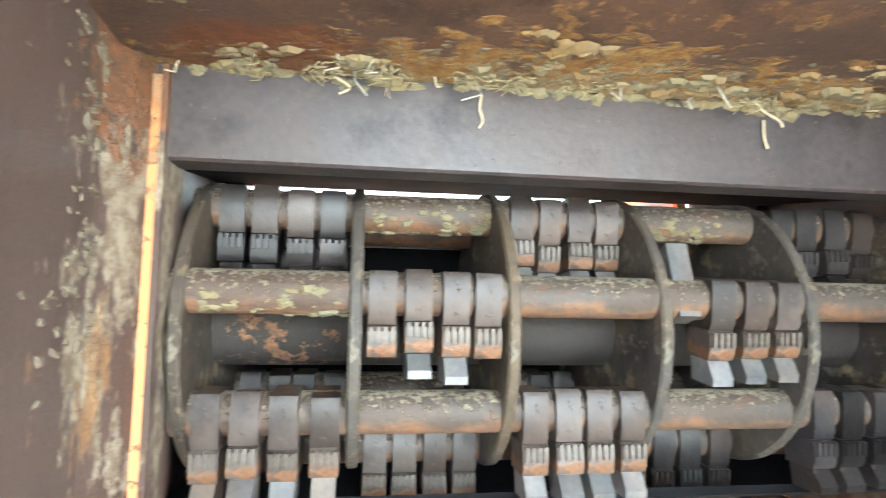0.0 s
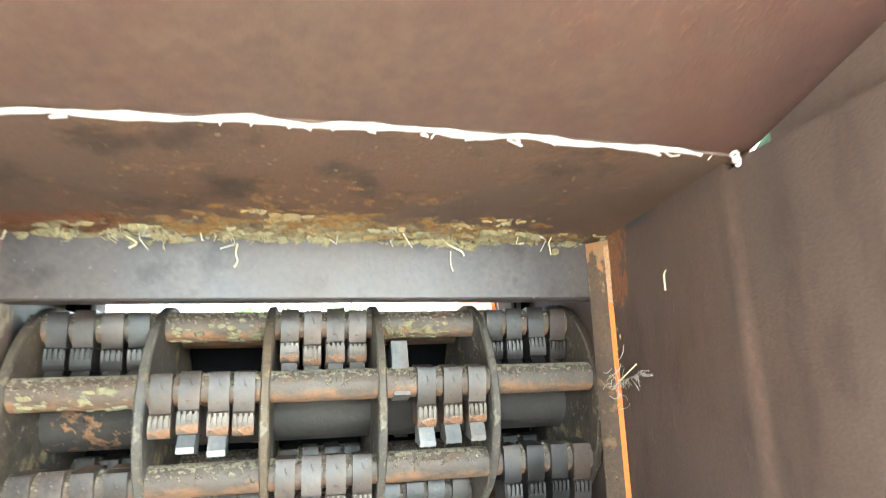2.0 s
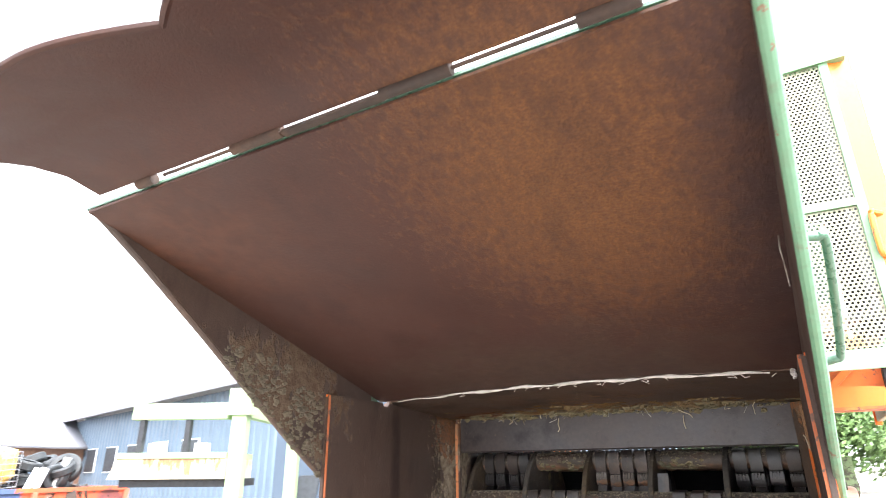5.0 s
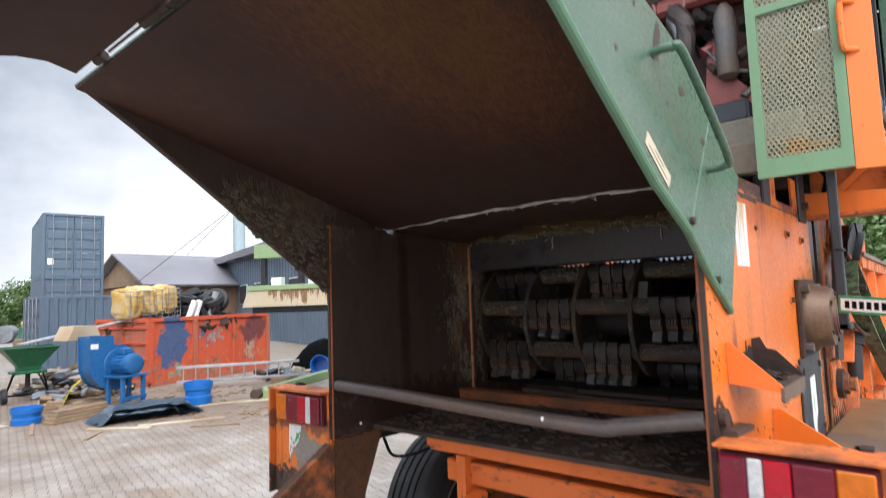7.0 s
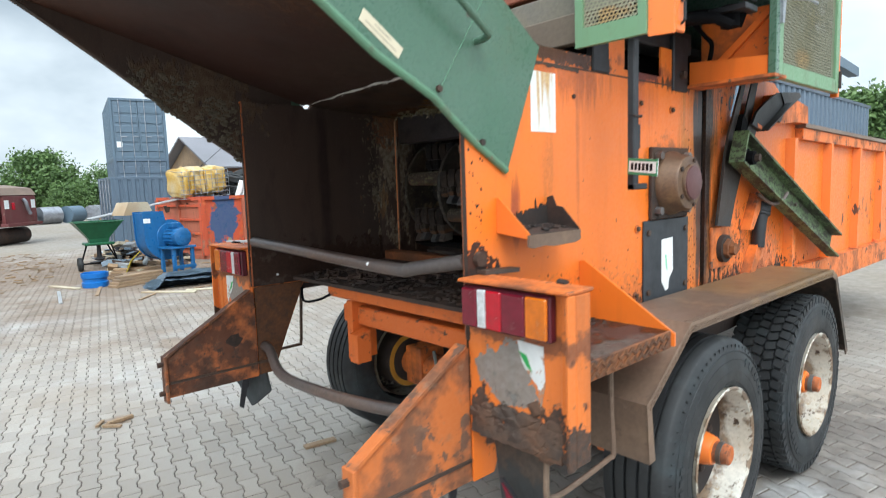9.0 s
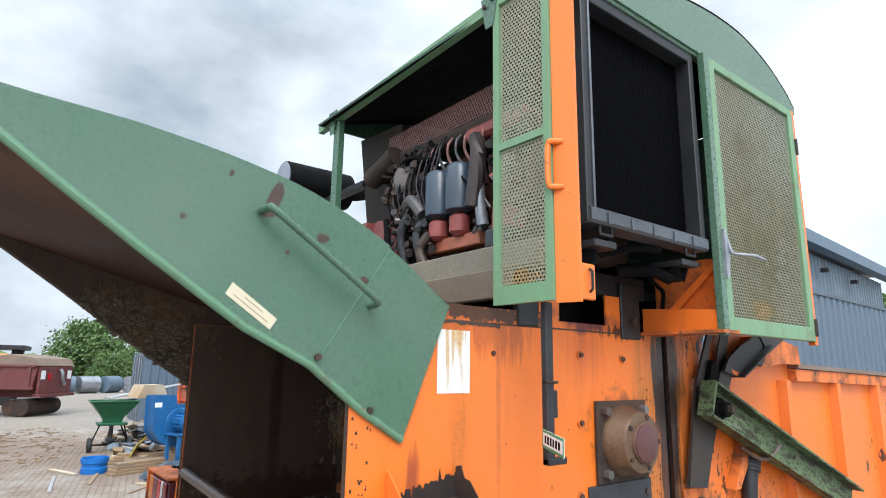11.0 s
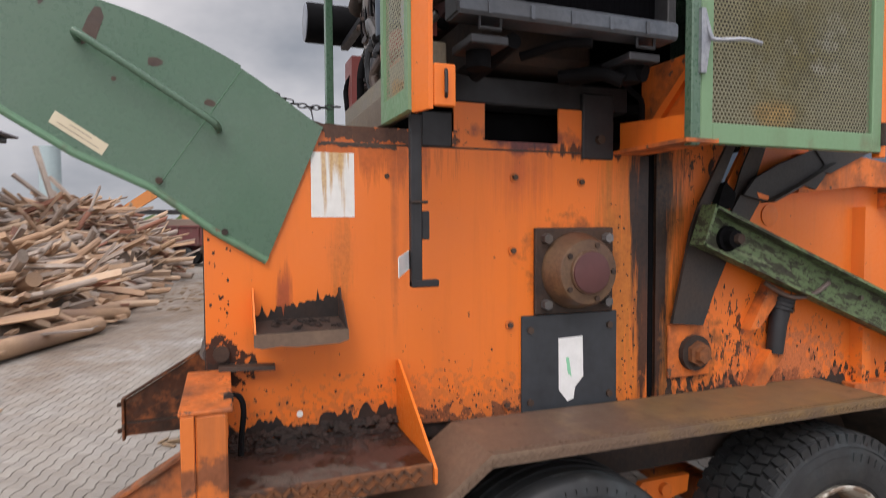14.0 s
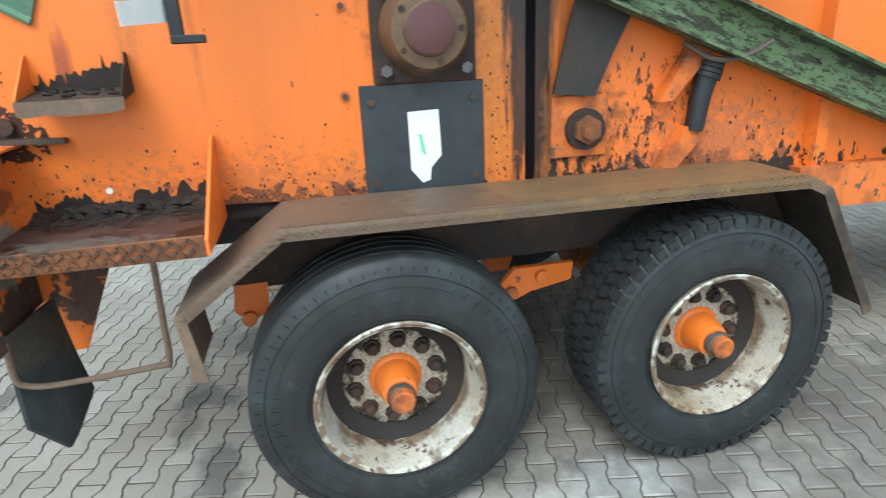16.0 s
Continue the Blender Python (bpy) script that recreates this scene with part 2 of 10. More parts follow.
M_STEEL_BROWN = rusty("worn_dark_steel", (0.060, 0.055, 0.056), (0.092, 0.083, 0.080), (0.070, 0.052, 0.042), scale=9.0, rough=0.48, metal=0.2, relief=0.35, each=0.35)
M_STEEL_GREY = rusty("scuffed_grey_steel", (0.12, 0.122, 0.13), (0.18, 0.173, 0.168), (0.14, 0.09, 0.06), scale=14.0, rough=0.42, metal=0.25, relief=0.3, each=0.35)
M_BAR = rusty("greasy_pipe_steel", (0.10, 0.085, 0.082), (0.14, 0.115, 0.105), (0.16, 0.10, 0.075), scale=5.0, rough=0.42, metal=0.35, relief=0.15)
M_FENDER = rusty("rust_brown_tread_plate", (0.14, 0.092, 0.064), (0.20, 0.135, 0.092), (0.11, 0.064, 0.043), scale=5.0, rough=0.62, relief=0.35)
# true black parts; also deep shade painted into housing and cabinet insides
M_BLACK = plain("black_and_deep_shade", (0.005, 0.005, 0.006), 0.9)
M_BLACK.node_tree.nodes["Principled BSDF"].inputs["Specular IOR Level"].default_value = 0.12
M_DARK = plain("dark_grey_steel", (0.026, 0.027, 0.031), 0.55, 0.2, 0.4)
M_DARKBLUE = plain("slate_grey_paint", (0.034, 0.040, 0.048), 0.55, 0.0, 0.35)
M_GALV = rusty("galvanised_steel", (0.30, 0.32, 0.36), (0.40, 0.42, 0.45), (0.22, 0.22, 0.24), scale=12.0, rough=0.42, metal=0.6, relief=0.15)
M_RUBBER = plain("tyre_rubber", (0.018, 0.020, 0.022), 0.62, 0.0, 0.4, 5.0, 0.25)
M_RIM = rusty("worn_white_rim", (0.52, 0.50, 0.44), (0.60, 0.57, 0.50), (0.32, 0.22, 0.12), scale=7.0, rough=0.45, metal=0.1, relief=0.2)
# pale colour for the daylight in the hood joint, and for straw
M_GAP_STRAW = plain("pale_gap_light_and_straw", (0.50, 0.45, 0.42), 0.7, 0, 0.25, 20)
M_WHITE = plain("white_sticker", (0.78, 0.80, 0.80), 0.5, 0, 0.1, 20, 0)
M_LICHEN = rusty("dried_mud_crust", (0.14, 0.11, 0.065), (0.20, 0.13, 0.05), (0.125, 0.12, 0.09), scale=16.0, rough=0.95, relief=0.9)
M_CRUST_GREY = rusty("grey_dust_crust", (0.12, 0.105, 0.08), (0.17, 0.15, 0.11), (0.10, 0.095, 0.08), scale=18.0, rough=0.95, relief=0.9)
M_RED_LENS = plain("red_lamp_lens", (0.42, 0.008, 0.02), 0.18, 0, 0.2, 30, 0.05)
M_DARKRED_LENS = plain("dark_red_lamp_lens", (0.16, 0.008, 0.022), 0.2, 0, 0.3, 30, 0.05)
M_AMBER = plain("amber_lamp_lens", (0.62, 0.15, 0.008), 0.2, 0, 0.3, 30, 0.05)
M_CLEAR = plain("clear_lamp_lens", (0.62, 0.63, 0.64), 0.15, 0.1, 0.3, 60, 0.1)

M_PANEL = paint("panel_orange_paint", (0.78, 0.170, 0.011), worn=0.1, rough=0.36, streak=0.3, dirt=(0.42, 0.10, 0.015), fade=0.14, chip_scale=22.0)
M_BODY = paint("body_orange_paint", (0.78, 0.170, 0.012), worn=0.2, rough=0.38, streak=0.35, dirt=(0.40, 0.10, 0.02), fade=0.14, chip_scale=16.0)
BIG = 50.0
RUSTY, SOOT, OCHRE = (0.055, 0.028, 0.018), (0.016, 0.011, 0.010), (0.34, 0.15, 0.025)
# side panel: ochre and oily runs at the seam, rust along the top and bottom, scorched slot
stain(M_PANEL, (0, 2.50, 1.75), (BIG, 0.17, 0.9), OCHRE, 14, 0.6, 0.7, 0.6, (1, 2.2, 0.16))
stain(M_PANEL, (0, 2.645, 1.85), (BIG, 0.085, 0.85), (0.045, 0.022, 0.016), 16, 0.6, 0.4, 0.95, (1, 2, 0.16), rough=0.3)
stain(M_PANEL, (0, 2.63, 2.15), (BIG, 0.085, 0.50), SOOT, 12, 0.7, 0.35, 0.95, (1, 2, 0.18), bias=0.95, col2=(0.035, 0.018, 0.014), rough=0.35)
stain(M_PANEL, (0, 2.35, 2.37), (BIG, 0.30, 0.05), SOOT, 14, 0.9, 0.3, 0.9, (1, 1.5, 0.3), bias=0.7)
stain(M_PANEL, (0, 2.02, 2.26), (BIG, 0.16, 0.20), (0.34, 0.05, 0.03), 12, 0.6, 0.9, 0.45, (1, 2.4, 0.14))
stain(M_PANEL, (0, 2.01, 2.42), (BIG, 0.25, 0.075), (0.10, 0.022, 0.035), 9, 0.5, 0.5, 0.9, col2=(0.05, 0.02, 0.03))
stain(M_PANEL, (0, 1.36, 2.33), (BIG, 0.34, 0.13), (0.36, 0.075, 0.015), 16, 0.8, 0.6, 0.6, (1, 2.4, 0.18))
stain(M_PANEL, (0, 1.36, 2.405), (BIG, 0.36, 0.038), RUSTY, 24, 1.0, 0.12, 0.95, relief=0.3)
stain(M_PANEL, (0, 1.50, 1.20), (BIG, 0.9, 0.10), SOOT, 20, 1.2, 0.10, 1.0, col2=RUSTY, relief=0.4, rough=0.9)
stain(M_PANEL, (0, 1.60, 1.26), (BIG, 0.85, 0.16), (0.50, 0.15, 0.05), 34, 1.2, 0.2, 0.45)
stain(M_PANEL, (0, 2.255, 1.86), (BIG, 0.235, 0.225), (0.14, 0.05, 0.018), 12, 0.6, 0.5, 0.7)
stain(M_PANEL, (0, 1.03, 1.80), (BIG, 0.03, 0.16), (0.22, 0.03, 0.02), 14, 0.5, 0.6, 0.7, (1, 2, 0.3))
stain(M_PANEL, (0, 0.80, 1.56), (BIG, 0.10, 0.09), SOOT, 24, 0.9, 0.12, 0.95, rough=0.9)
stain(M_PANEL, (0, 0.92, 1.03), (BIG, 0.11, 0.22), SOOT, 12, 0.7, 0.15, 0.95, bias=0.95, col2=RUSTY, relief=0.5)
stain(M_PANEL, (0, 1.45, 2.02), (BIG, 0.02, 0.42), (0.40, 0.10, 0.03), 14, 0.5, 0.8, 0.5, (1, 2, 0.2))
stain(M_PANEL, (0, 1.24, 1.92), (BIG, 0.07, 0.22), (0.48, 0.15, 0.03), 20, 0.7, 0.8, 0.5, (1, 2.4, 0.16))
stain(M_PANEL, (0, 1.5, 1.9), (BIG, 3, 3), RUSTY, 26, 1.25, 0.1, 0.95, (1, 1.6, 0.8), bias=-0.85)
# front body side: oily corner, flaked foot, scratches
stain(M_BODY, (0, 2.74, 1.9), (BIG, 0.15, 0.95), (0.18, 0.075, 0.02), 14, 0.7, 0.6, 0.85, (1, 2, 0.2))
stain(M_BODY, (0, 2.70, 1.9), (BIG, 0.075, 0.9), SOOT, 14, 0.7, 0.4, 0.95, (1, 2, 0.2))
stain(M_BODY, (0, 2.76, 2.25), (BIG, 0.16, 0.35), (0.06, 0.03, 0.015), 13, 0.9, 0.4, 0.9, (1, 2, 0.25), bias=0.7, col2=SOOT)
stain(M_BODY, (0, 2.92, 1.42), (BIG, 0.20, 0.22), (0.20, 0.075, 0.02), 15, 0.8, 0.5, 0.8)
stain(M_BODY, (0, 3.3, 1.17), (BIG, 0.75, 0.12), RUSTY, 14, 1.2, 0.1, 1.0, (1, 1.3, 0.7), col2=SOOT, relief=0.4, rough=0.9)
stain(M_BODY, (0, 3.2, 1.45), (BIG, 0.8, 0.5), RUSTY, 17, 1.4, 0.1, 0.95, (1, 1.7, 0.75), bias=-0.15, col2=SOOT)
stain(M_BODY, (0, 3.05, 2.35), (BIG, 0.4, 0.3), RUSTY, 20, 1.3, 0.1, 0.95, (1, 1.4, 0.9), bias=0.05, col2=SOOT)
stain(M_BODY, (0, 6.5, 1.5), (BIG, 3.5, 0.9), RUSTY, 9, 1.3, 0.12, 0.95, (1, 1.5, 0.6), bias=-0.35)
stain(M_BODY, (0, 3.55, 1.32), (BIG, 0.4, 0.18), (0.55, 0.16, 0.06), 24, 1.1, 0.3, 0.7)
# worn parts: brown scrapes and rust over a good half
stain(M_ORANGE_WORN, (0, 0, 0), (BIG, BIG, BIG), (0.15, 0.06, 0.03), 5, 1.0, 0.8, 0.85, bias=0.3, col2=(0.06, 0.032, 0.022), relief=0.2, rough=0.8)
stain(M_ORANGE_WORN, (0, 0, 0), (BIG, BIG, BIG), (0.035, 0.02, 0.016), 23, 1.0, 0.12, 0.9, bias=-0.62)
stain(M_STEP, (0, 0, 0), (BIG, BIG, BIG), (0.018, 0.010, 0.008), 7, 1.1, 0.3, 0.95, bias=0.15, relief=0.6, rough=0.28)
stain(M_STEP, (2.0, 1.1, 1.27), (0.13, 0.5, BIG), (0.014, 0.009, 0.008), 16, 1.0, 0.3, 0.95, relief=0.9)
stain(M_STEP, (2.30, 1.0, 1.27), (0.09, 0.28, BIG), (0.13, 0.10, 0.08), 14, 0.9, 0.5, 0.8, relief=0.4, rough=0.9)
stain(M_STEP, (0, 0, 0), (BIG, BIG, BIG), (0.13, 0.05, 0.03), 20, 1.0, 0.3, 0.7, bias=-0.45, relief=0.4)
stain(M_ORANGE_WORN, (0, 0.5, 0.80), (BIG, 0.5, 0.20), (0.11, 0.05, 0.03), 8, 1.0, 0.5, 0.8, (1, 0.6, 1.5), bias=0.5, col2=(0.06, 0.032, 0.024), relief=0.3, rough=0.8)
# fenders, much darker over the sloping front end
stain(M_FENDER, (0, 2.4, 1.2), (BIG, BIG, BIG), (0.20, 0.13, 0.085), 3.2, 0.9, 0.5, 0.8, bias=-0.2, col2=(0.12, 0.075, 0.05))
stain(M_FENDER, (0, 2.4, 1.2), (BIG, BIG, BIG), (0.26, 0.19, 0.14), 30, 0.9, 0.5, 0.5, bias=-0.3)
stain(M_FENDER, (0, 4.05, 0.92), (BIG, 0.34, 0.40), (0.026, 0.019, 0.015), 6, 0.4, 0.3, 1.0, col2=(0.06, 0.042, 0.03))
stain(M_FENDER, (0, 3.2, 1.26), (BIG, 0.7, 0.05), (0.10, 0.075, 0.062), 5, 0.8, 0.6, 0.7, rough=0.3)
stain(M_FENDER, (0, 3.2, 1.25), (BIG, 0.95, 0.07), (0.22, 0.135, 0.055), 4, 0.6, 0.5, 0.75, col2=(0.15, 0.095, 0.05), rough=0.34)
stain(M_FENDER, (0, 2.6, 1.1), (BIG, BIG, BIG), (0.045, 0.028, 0.02), 9, 1.0, 0.4, 0.8, bias=-0.5)
# the arm: moss and grime in streaks along it
_nt = M_GREEN_OLD.node_tree
_b = _nt.nodes["Principled BSDF"]
_tc = _nt.nodes.new("ShaderNodeTexCoord")
_turn = _nt.nodes.new("ShaderNodeMapping")
_turn.inputs["Rotation"].default_value = (math.atan2(0.76, 1.97), 0, 0)
_nt.links.new(_tc.outputs["Object"], _turn.inputs["Vector"])
for _sc, _lo, _hi, _col in (((6, 1.1, 20), 0.54, 0.66, (0.17, 0.22, 0.12)), ((16, 5, 24), 0.50, 0.55, (0.030, 0.026, 0.017)), ((44, 26, 60), 0.54, 0.58, (0.024, 0.020, 0.014)), ((30, 22, 30), 0.66, 0.70, (0.30, 0.31, 0.22))):
    _mp = _nt.nodes.new("ShaderNodeMapping")
    _mp.inputs["Scale"].default_value = _sc
    _nt.links.new(_turn.outputs["Vector"], _mp.inputs["Vector"])
    _mask = ramp(_nt, noise_of(_nt, _mp.outputs["Vector"], 1.0, 8, 0.7), [(_lo, (0, 0, 0)), (_hi, (0.9, 0.9, 0.9))])
    _nt.links.new(mix(_nt, _mask, _b.inputs["Base Color"].links[0].from_socket, _col), _b.inputs["Base Color"])
stain(M_RUBBER, (0, 0, 0), (BIG, BIG, BIG), (0.060, 0.060, 0.058), 6, 1.0, 0.8, 0.55, bias=-0.1)
stain(M_RUBBER, (0, 0, 0), (BIG, BIG, BIG), (0.11, 0.105, 0.095), 34, 1.0, 0.2, 0.7, bias=-0.75)
# rims: brown well darkened for its shade, pale disc, rust all over
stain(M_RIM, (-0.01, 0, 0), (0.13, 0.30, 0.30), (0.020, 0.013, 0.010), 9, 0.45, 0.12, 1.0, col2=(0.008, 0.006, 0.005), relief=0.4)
stain(M_RIM, (0.1, 0, 0), (BIG, BIG, BIG), (0.15, 0.085, 0.035), 8, 1.0, 0.4, 0.9, bias=-0.12, col2=(0.06, 0.03, 0.02), relief=0.3)
stain(M_RIM, (0.1, 0, 0), (BIG, BIG, BIG), (0.30, 0.19, 0.08), 24, 1.0, 0.3, 0.7, bias=-0.3)
stain(M_RIM, (0.1, 0, 0), (BIG, BIG, BIG), (0.035, 0.022, 0.015), 22, 1.1, 0.12, 0.95, bias=-0.5, col2=(0.10, 0.05, 0.025), relief=0.5)
stain(M_RIM, (0.19, 0, 0), (0.022, BIG, BIG), (0.12, 0.065, 0.03), 14, 1.2, 0.3, 0.85, bias=0.35, col2=(0.16, 0.09, 0.05), relief=0.3)
stain(M_RIM, (0.05, 0, 0), (0.065, BIG, BIG), (0.17, 0.095, 0.04), 9, 1.0, 0.7, 0.85, bias=0.6, col2=(0.07, 0.04, 0.022), relief=0.3)
stain(M_RIM, (0.0, 0, 0), (0.05, 0.213, 0.213), (0.56, 0.52, 0.45), 22, 0.35, 0.15, 0.92, col2=(0.34, 0.24, 0.15))
stain(M_RUBBER, (0, 0, 0), (BIG, BIG, BIG), (0.040, 0.052, 0.058), 5, 0.9, 0.8, 0.85, bias=0.0, col2=(0.024, 0.032, 0.036))
stain(M_RUBBER, (0, 0, 0), (BIG, BIG, BIG), (0.13, 0.145, 0.15), 12, 1.0, 0.6, 0.35, bias=-0.4, relief=0.25)
# mouth: walls, roof and hood lining
M_WALL = rusty("grey_brown_wall_steel", (0.088, 0.074, 0.064), (0.112, 0.094, 0.080), (0.095, 0.068, 0.052), scale=4.0, rough=0.6, relief=0.35, grain=130.0, streaks=0.25)
GREYGREEN, YELLOW = (0.34, 0.34, 0.26), (0.34, 0.23, 0.10)
stain(M_WALL, (0.9, 1.3, 1.9), (BIG, BIG, BIG), (0.045, 0.030, 0.026), 3.5, 1.0, 0.7, 0.75, (1, 1.6, 0.5), bias=-0.1)
stain(M_WALL, (0.9, 1.3, 1.9), (BIG, BIG, BIG), (0.13, 0.10, 0.085), 19, 1.0, 0.5, 0.6, (1, 1.3, 0.6), bias=-0.45, relief=0.3)
stain(M_WALL, (0.03, 1.30, 1.95), (0.1, 0.05, 0.7), (0.035, 0.024, 0.02), 7, 0.4, 0.6, 0.8, (1, 1, 0.3))
stain(M_WALL, (0.03, 1.88, 1.90), (0.12, 0.22, 0.75), GREYGREEN, 11, 1.1, 0.12, 0.9, (1, 1.3, 0.55), bias=0.75, col2=(0.17, 0.15, 0.10), relief=0.6, rough=0.95)
stain(M_WALL, (0.03, 1.74, 1.90), (0.12, 0.24, 0.65), YELLOW, 10, 1.0, 0.15, 0.75, (1, 1.6, 0.5), bias=0.1, col2=(0.19, 0.12, 0.06), relief=0.6)
stain(M_WALL, (0.05, 1.82, 2.34), (0.14, 0.13, 0.18), (0.26, 0.13, 0.055), 17, 0.9, 0.25, 0.85, col2=(0.15, 0.09, 0.05), relief=0.6)
stain(M_WALL, (1.87, 1.79, 2.30), (0.14, 0.08, 0.20), (0.30, 0.13, 0.045), 19, 0.9, 0.3, 0.85, (1, 1, 0.5), col2=(0.18, 0.10, 0.06), relief=0.4)
stain(M_WALL, (1.87, 1.86, 1.75), (0.14, 0.05, 0.4), (0.22, 0.10, 0.045), 15, 0.9, 0.3, 0.6, (1, 1, 0.5), col2=(0.16, 0.13, 0.09))
stain(M_WALL, (0.03, 1.3, 1.4), (BIG, 1.2, 0.14), (0.06, 0.034, 0.022), 14, 1.0, 0.3, 0.9)
# pale upright streak: sheen on the right wall, painted into the colour
stain(M_WALL, (1.88, 1.22, 1.95), (0.1, 0.035, 0.55), (0.25, 0.20, 0.16), 9, 0.2, 0.9, 0.55, (1, 1, 0.2), rough=0.4)
stain(M_WALL, (0.03, 0.5, 2.40), (0.06, 0.36, 0.26), (0.17, 0.145, 0.10), 9, 0.9, 0.3, 0.9, (1, 1.2, 0.8), col2=(0.12, 0.085, 0.055), relief=0.9, rough=0.95)
M_MOUTH_ROOF = rusty("red_brown_roof_steel", (0.068, 0.047, 0.036), (0.085, 0.056, 0.042), (0.095, 0.054, 0.034), scale=4.0, rough=0.65, relief=0.4, grain=110.0)
M_LOW_GLOSS = (M_WALL, M_MOUTH_ROOF, M_RUST_HOOD)
for m_ in M_LOW_GLOSS:
    m_.node_tree.nodes["Principled BSDF"].inputs["Specular IOR Level"].default_value = 0.28
stain(M_MOUTH_ROOF, (0.9, 1.5, 2.38), (BIG, BIG, BIG), (0.030, 0.021, 0.016), 5, 1.0, 0.6, 0.8, bias=-0.15)
stain(M_MOUTH_ROOF, (0.9, 1.5, 2.38), (BIG, BIG, BIG), (0.16, 0.085, 0.04), 7, 1.0, 0.6, 0.7, bias=-0.25, relief=0.4)
stain(M_MOUTH_ROOF, (0.95, 1.86, 2.38), (0.80, 0.17, BIG), (0.29, 0.19, 0.065), 13, 1.1, 0.3, 0.95, (0.8, 1.2, 1), col2=(0.20, 0.10, 0.03), relief=0.8, rough=0.95)
stain(M_MOUTH_ROOF, (0.95, 1.88, 2.38), (0.82, 0.10, BIG), (0.27, 0.25, 0.17), 14, 1.1, 0.25, 0.95, col2=(0.27, 0.18, 0.07), relief=0.9, rough=0.95)
stain(M_MOUTH_ROOF, (0.95, 1.6, 2.38), (1.0, 0.30, BIG), (0.26, 0.15, 0.05), 20, 1.3, 0.3, 0.8, bias=-0.15, relief=0.5)
stain(M_MOUTH_ROOF, (0.30, 1.80, 2.38), (0.30, 0.12, BIG), (0.15, 0.055, 0.02), 9, 0.8, 0.5, 0.8)
stain(M_RUST_HOOD, (1.45, -0.05, 2.7), (0.52, 0.85, BIG), (0.100, 0.057, 0.020), 12, 0.4, 1.2, 0.80, (1.8, 0.6, 1), col2=(0.075, 0.037, 0.013), relief=0.5)
stain(M_RUST_HOOD, (1.47, -0.05, 2.7), (0.60, 1.0, BIG), (0.165, 0.094, 0.028), 38, 0.55, 0.8, 0.8, (1.2, 0.8, 1), bias=0.85, relief=0.5, col2=(0.085, 0.042, 0.016))
stain(M_RUST_HOOD, (0.9, 0.3, 2.5), (BIG, BIG, BIG), (0.028, 0.017, 0.014), 4, 1.0, 0.9, 0.6, (1, 0.5, 1), bias=-0.05)
stain(M_RUST_HOOD, (0.9, 0.3, 2.5), (BIG, BIG, BIG), (0.085, 0.042, 0.022), 16, 1.0, 0.6, 0.5, (1.3, 0.6, 1), bias=-0.35)
stain(M_RUST_HOOD, (0.1, -0.15, 2.7), (0.55, 0.45, BIG), (0.090, 0.044, 0.022), 5, 0.5, 0.9, 0.7)
stain(M_RUST_HOOD, (0.95, 1.05, 2.5), (1.1, 0.45, BIG), (0.060, 0.048, 0.032), 8, 0.5, 0.8, 0.8, col2=(0.042, 0.033, 0.025))
# the hood lining gets darker along its right edge
stain(M_RUST_HOOD, (1.92, 0.3, 2.5), (0.22, 1.4, BIG), (0.040, 0.028, 0.027), 6, 0.5, 0.9, 0.85)
M_BOARD = paint("lamp_board_paint", (0.66, 0.16, 0.018), rust=(0.085, 0.045, 0.03), worn=0.8, rough=0.5, streak=0.6, dirt=(0.20, 0.07, 0.03), chip_scale=15.0)
stain(M_BOARD, (0, 0.76, 0.98), (BIG, BIG, 0.13), (0.050, 0.035, 0.028), 16, 1.1, 0.15, 1.0, col2=(0.10, 0.05, 0.03), relief=0.9, rough=0.95)
stain(M_BOARD, (0, 0.76, 1.36), (BIG, BIG, 0.05), (0.16, 0.06, 0.03), 12, 1.0, 0.4, 0.8)
stain(M_BOARD, (2.10, 0.76, 1.20), (0.15, BIG, 0.13), (0.21, 0.205, 0.19), 12, 0.5, 0.08, 0.95, col2=(0.17, 0.16, 0.14))
stain(M_BOARD, (1.92 - 2.10, 0.76, 1.20), (0.15, BIG, 0.13), (0.21, 0.205, 0.19), 12, 0.5, 0.08, 0.95, col2=(0.17, 0.16, 0.14))
for lens_ in (M_RED_LENS, M_DARKRED_LENS, M_AMBER, M_CLEAR):
    stain(lens_, (0, 0, 0), (BIG, BIG, BIG), (0.10, 0.05, 0.04), 14, 0.9, 0.9, 0.55, bias=-0.1, rough=0.6)
stain(M_GREEN_LIGHT, (0, 0, 0), (BIG, BIG, BIG), (0.16, 0.13, 0.07), 5, 1.0, 0.7, 0.7, bias=-0.2)
stain(M_RUST_DARK, (0, 0, 0), (BIG, BIG, BIG), (0.085, 0.045, 0.028), 12, 1.0, 0.5, 0.6, bias=-0.3)
M_HAMMER = rusty("rust_stained_hammer_steel", (0.082, 0.068, 0.060), (0.118, 0.095, 0.080), (0.10, 0.060, 0.038), scale=8.0, rough=0.6, metal=0.2, relief=0.5, each=0.45)
stain(M_HAMMER, (0, 0, 0), (BIG, BIG, BIG), (0.24, 0.105, 0.04), 11, 1.0, 0.4, 0.8, bias=-0.25)
stain(M_STEEL_BROWN, (0, 0, 0), (BIG, BIG, BIG), (0.15, 0.115, 0.075), 26, 1.0, 0.4, 0.6, bias=-0.75, relief=0.3)


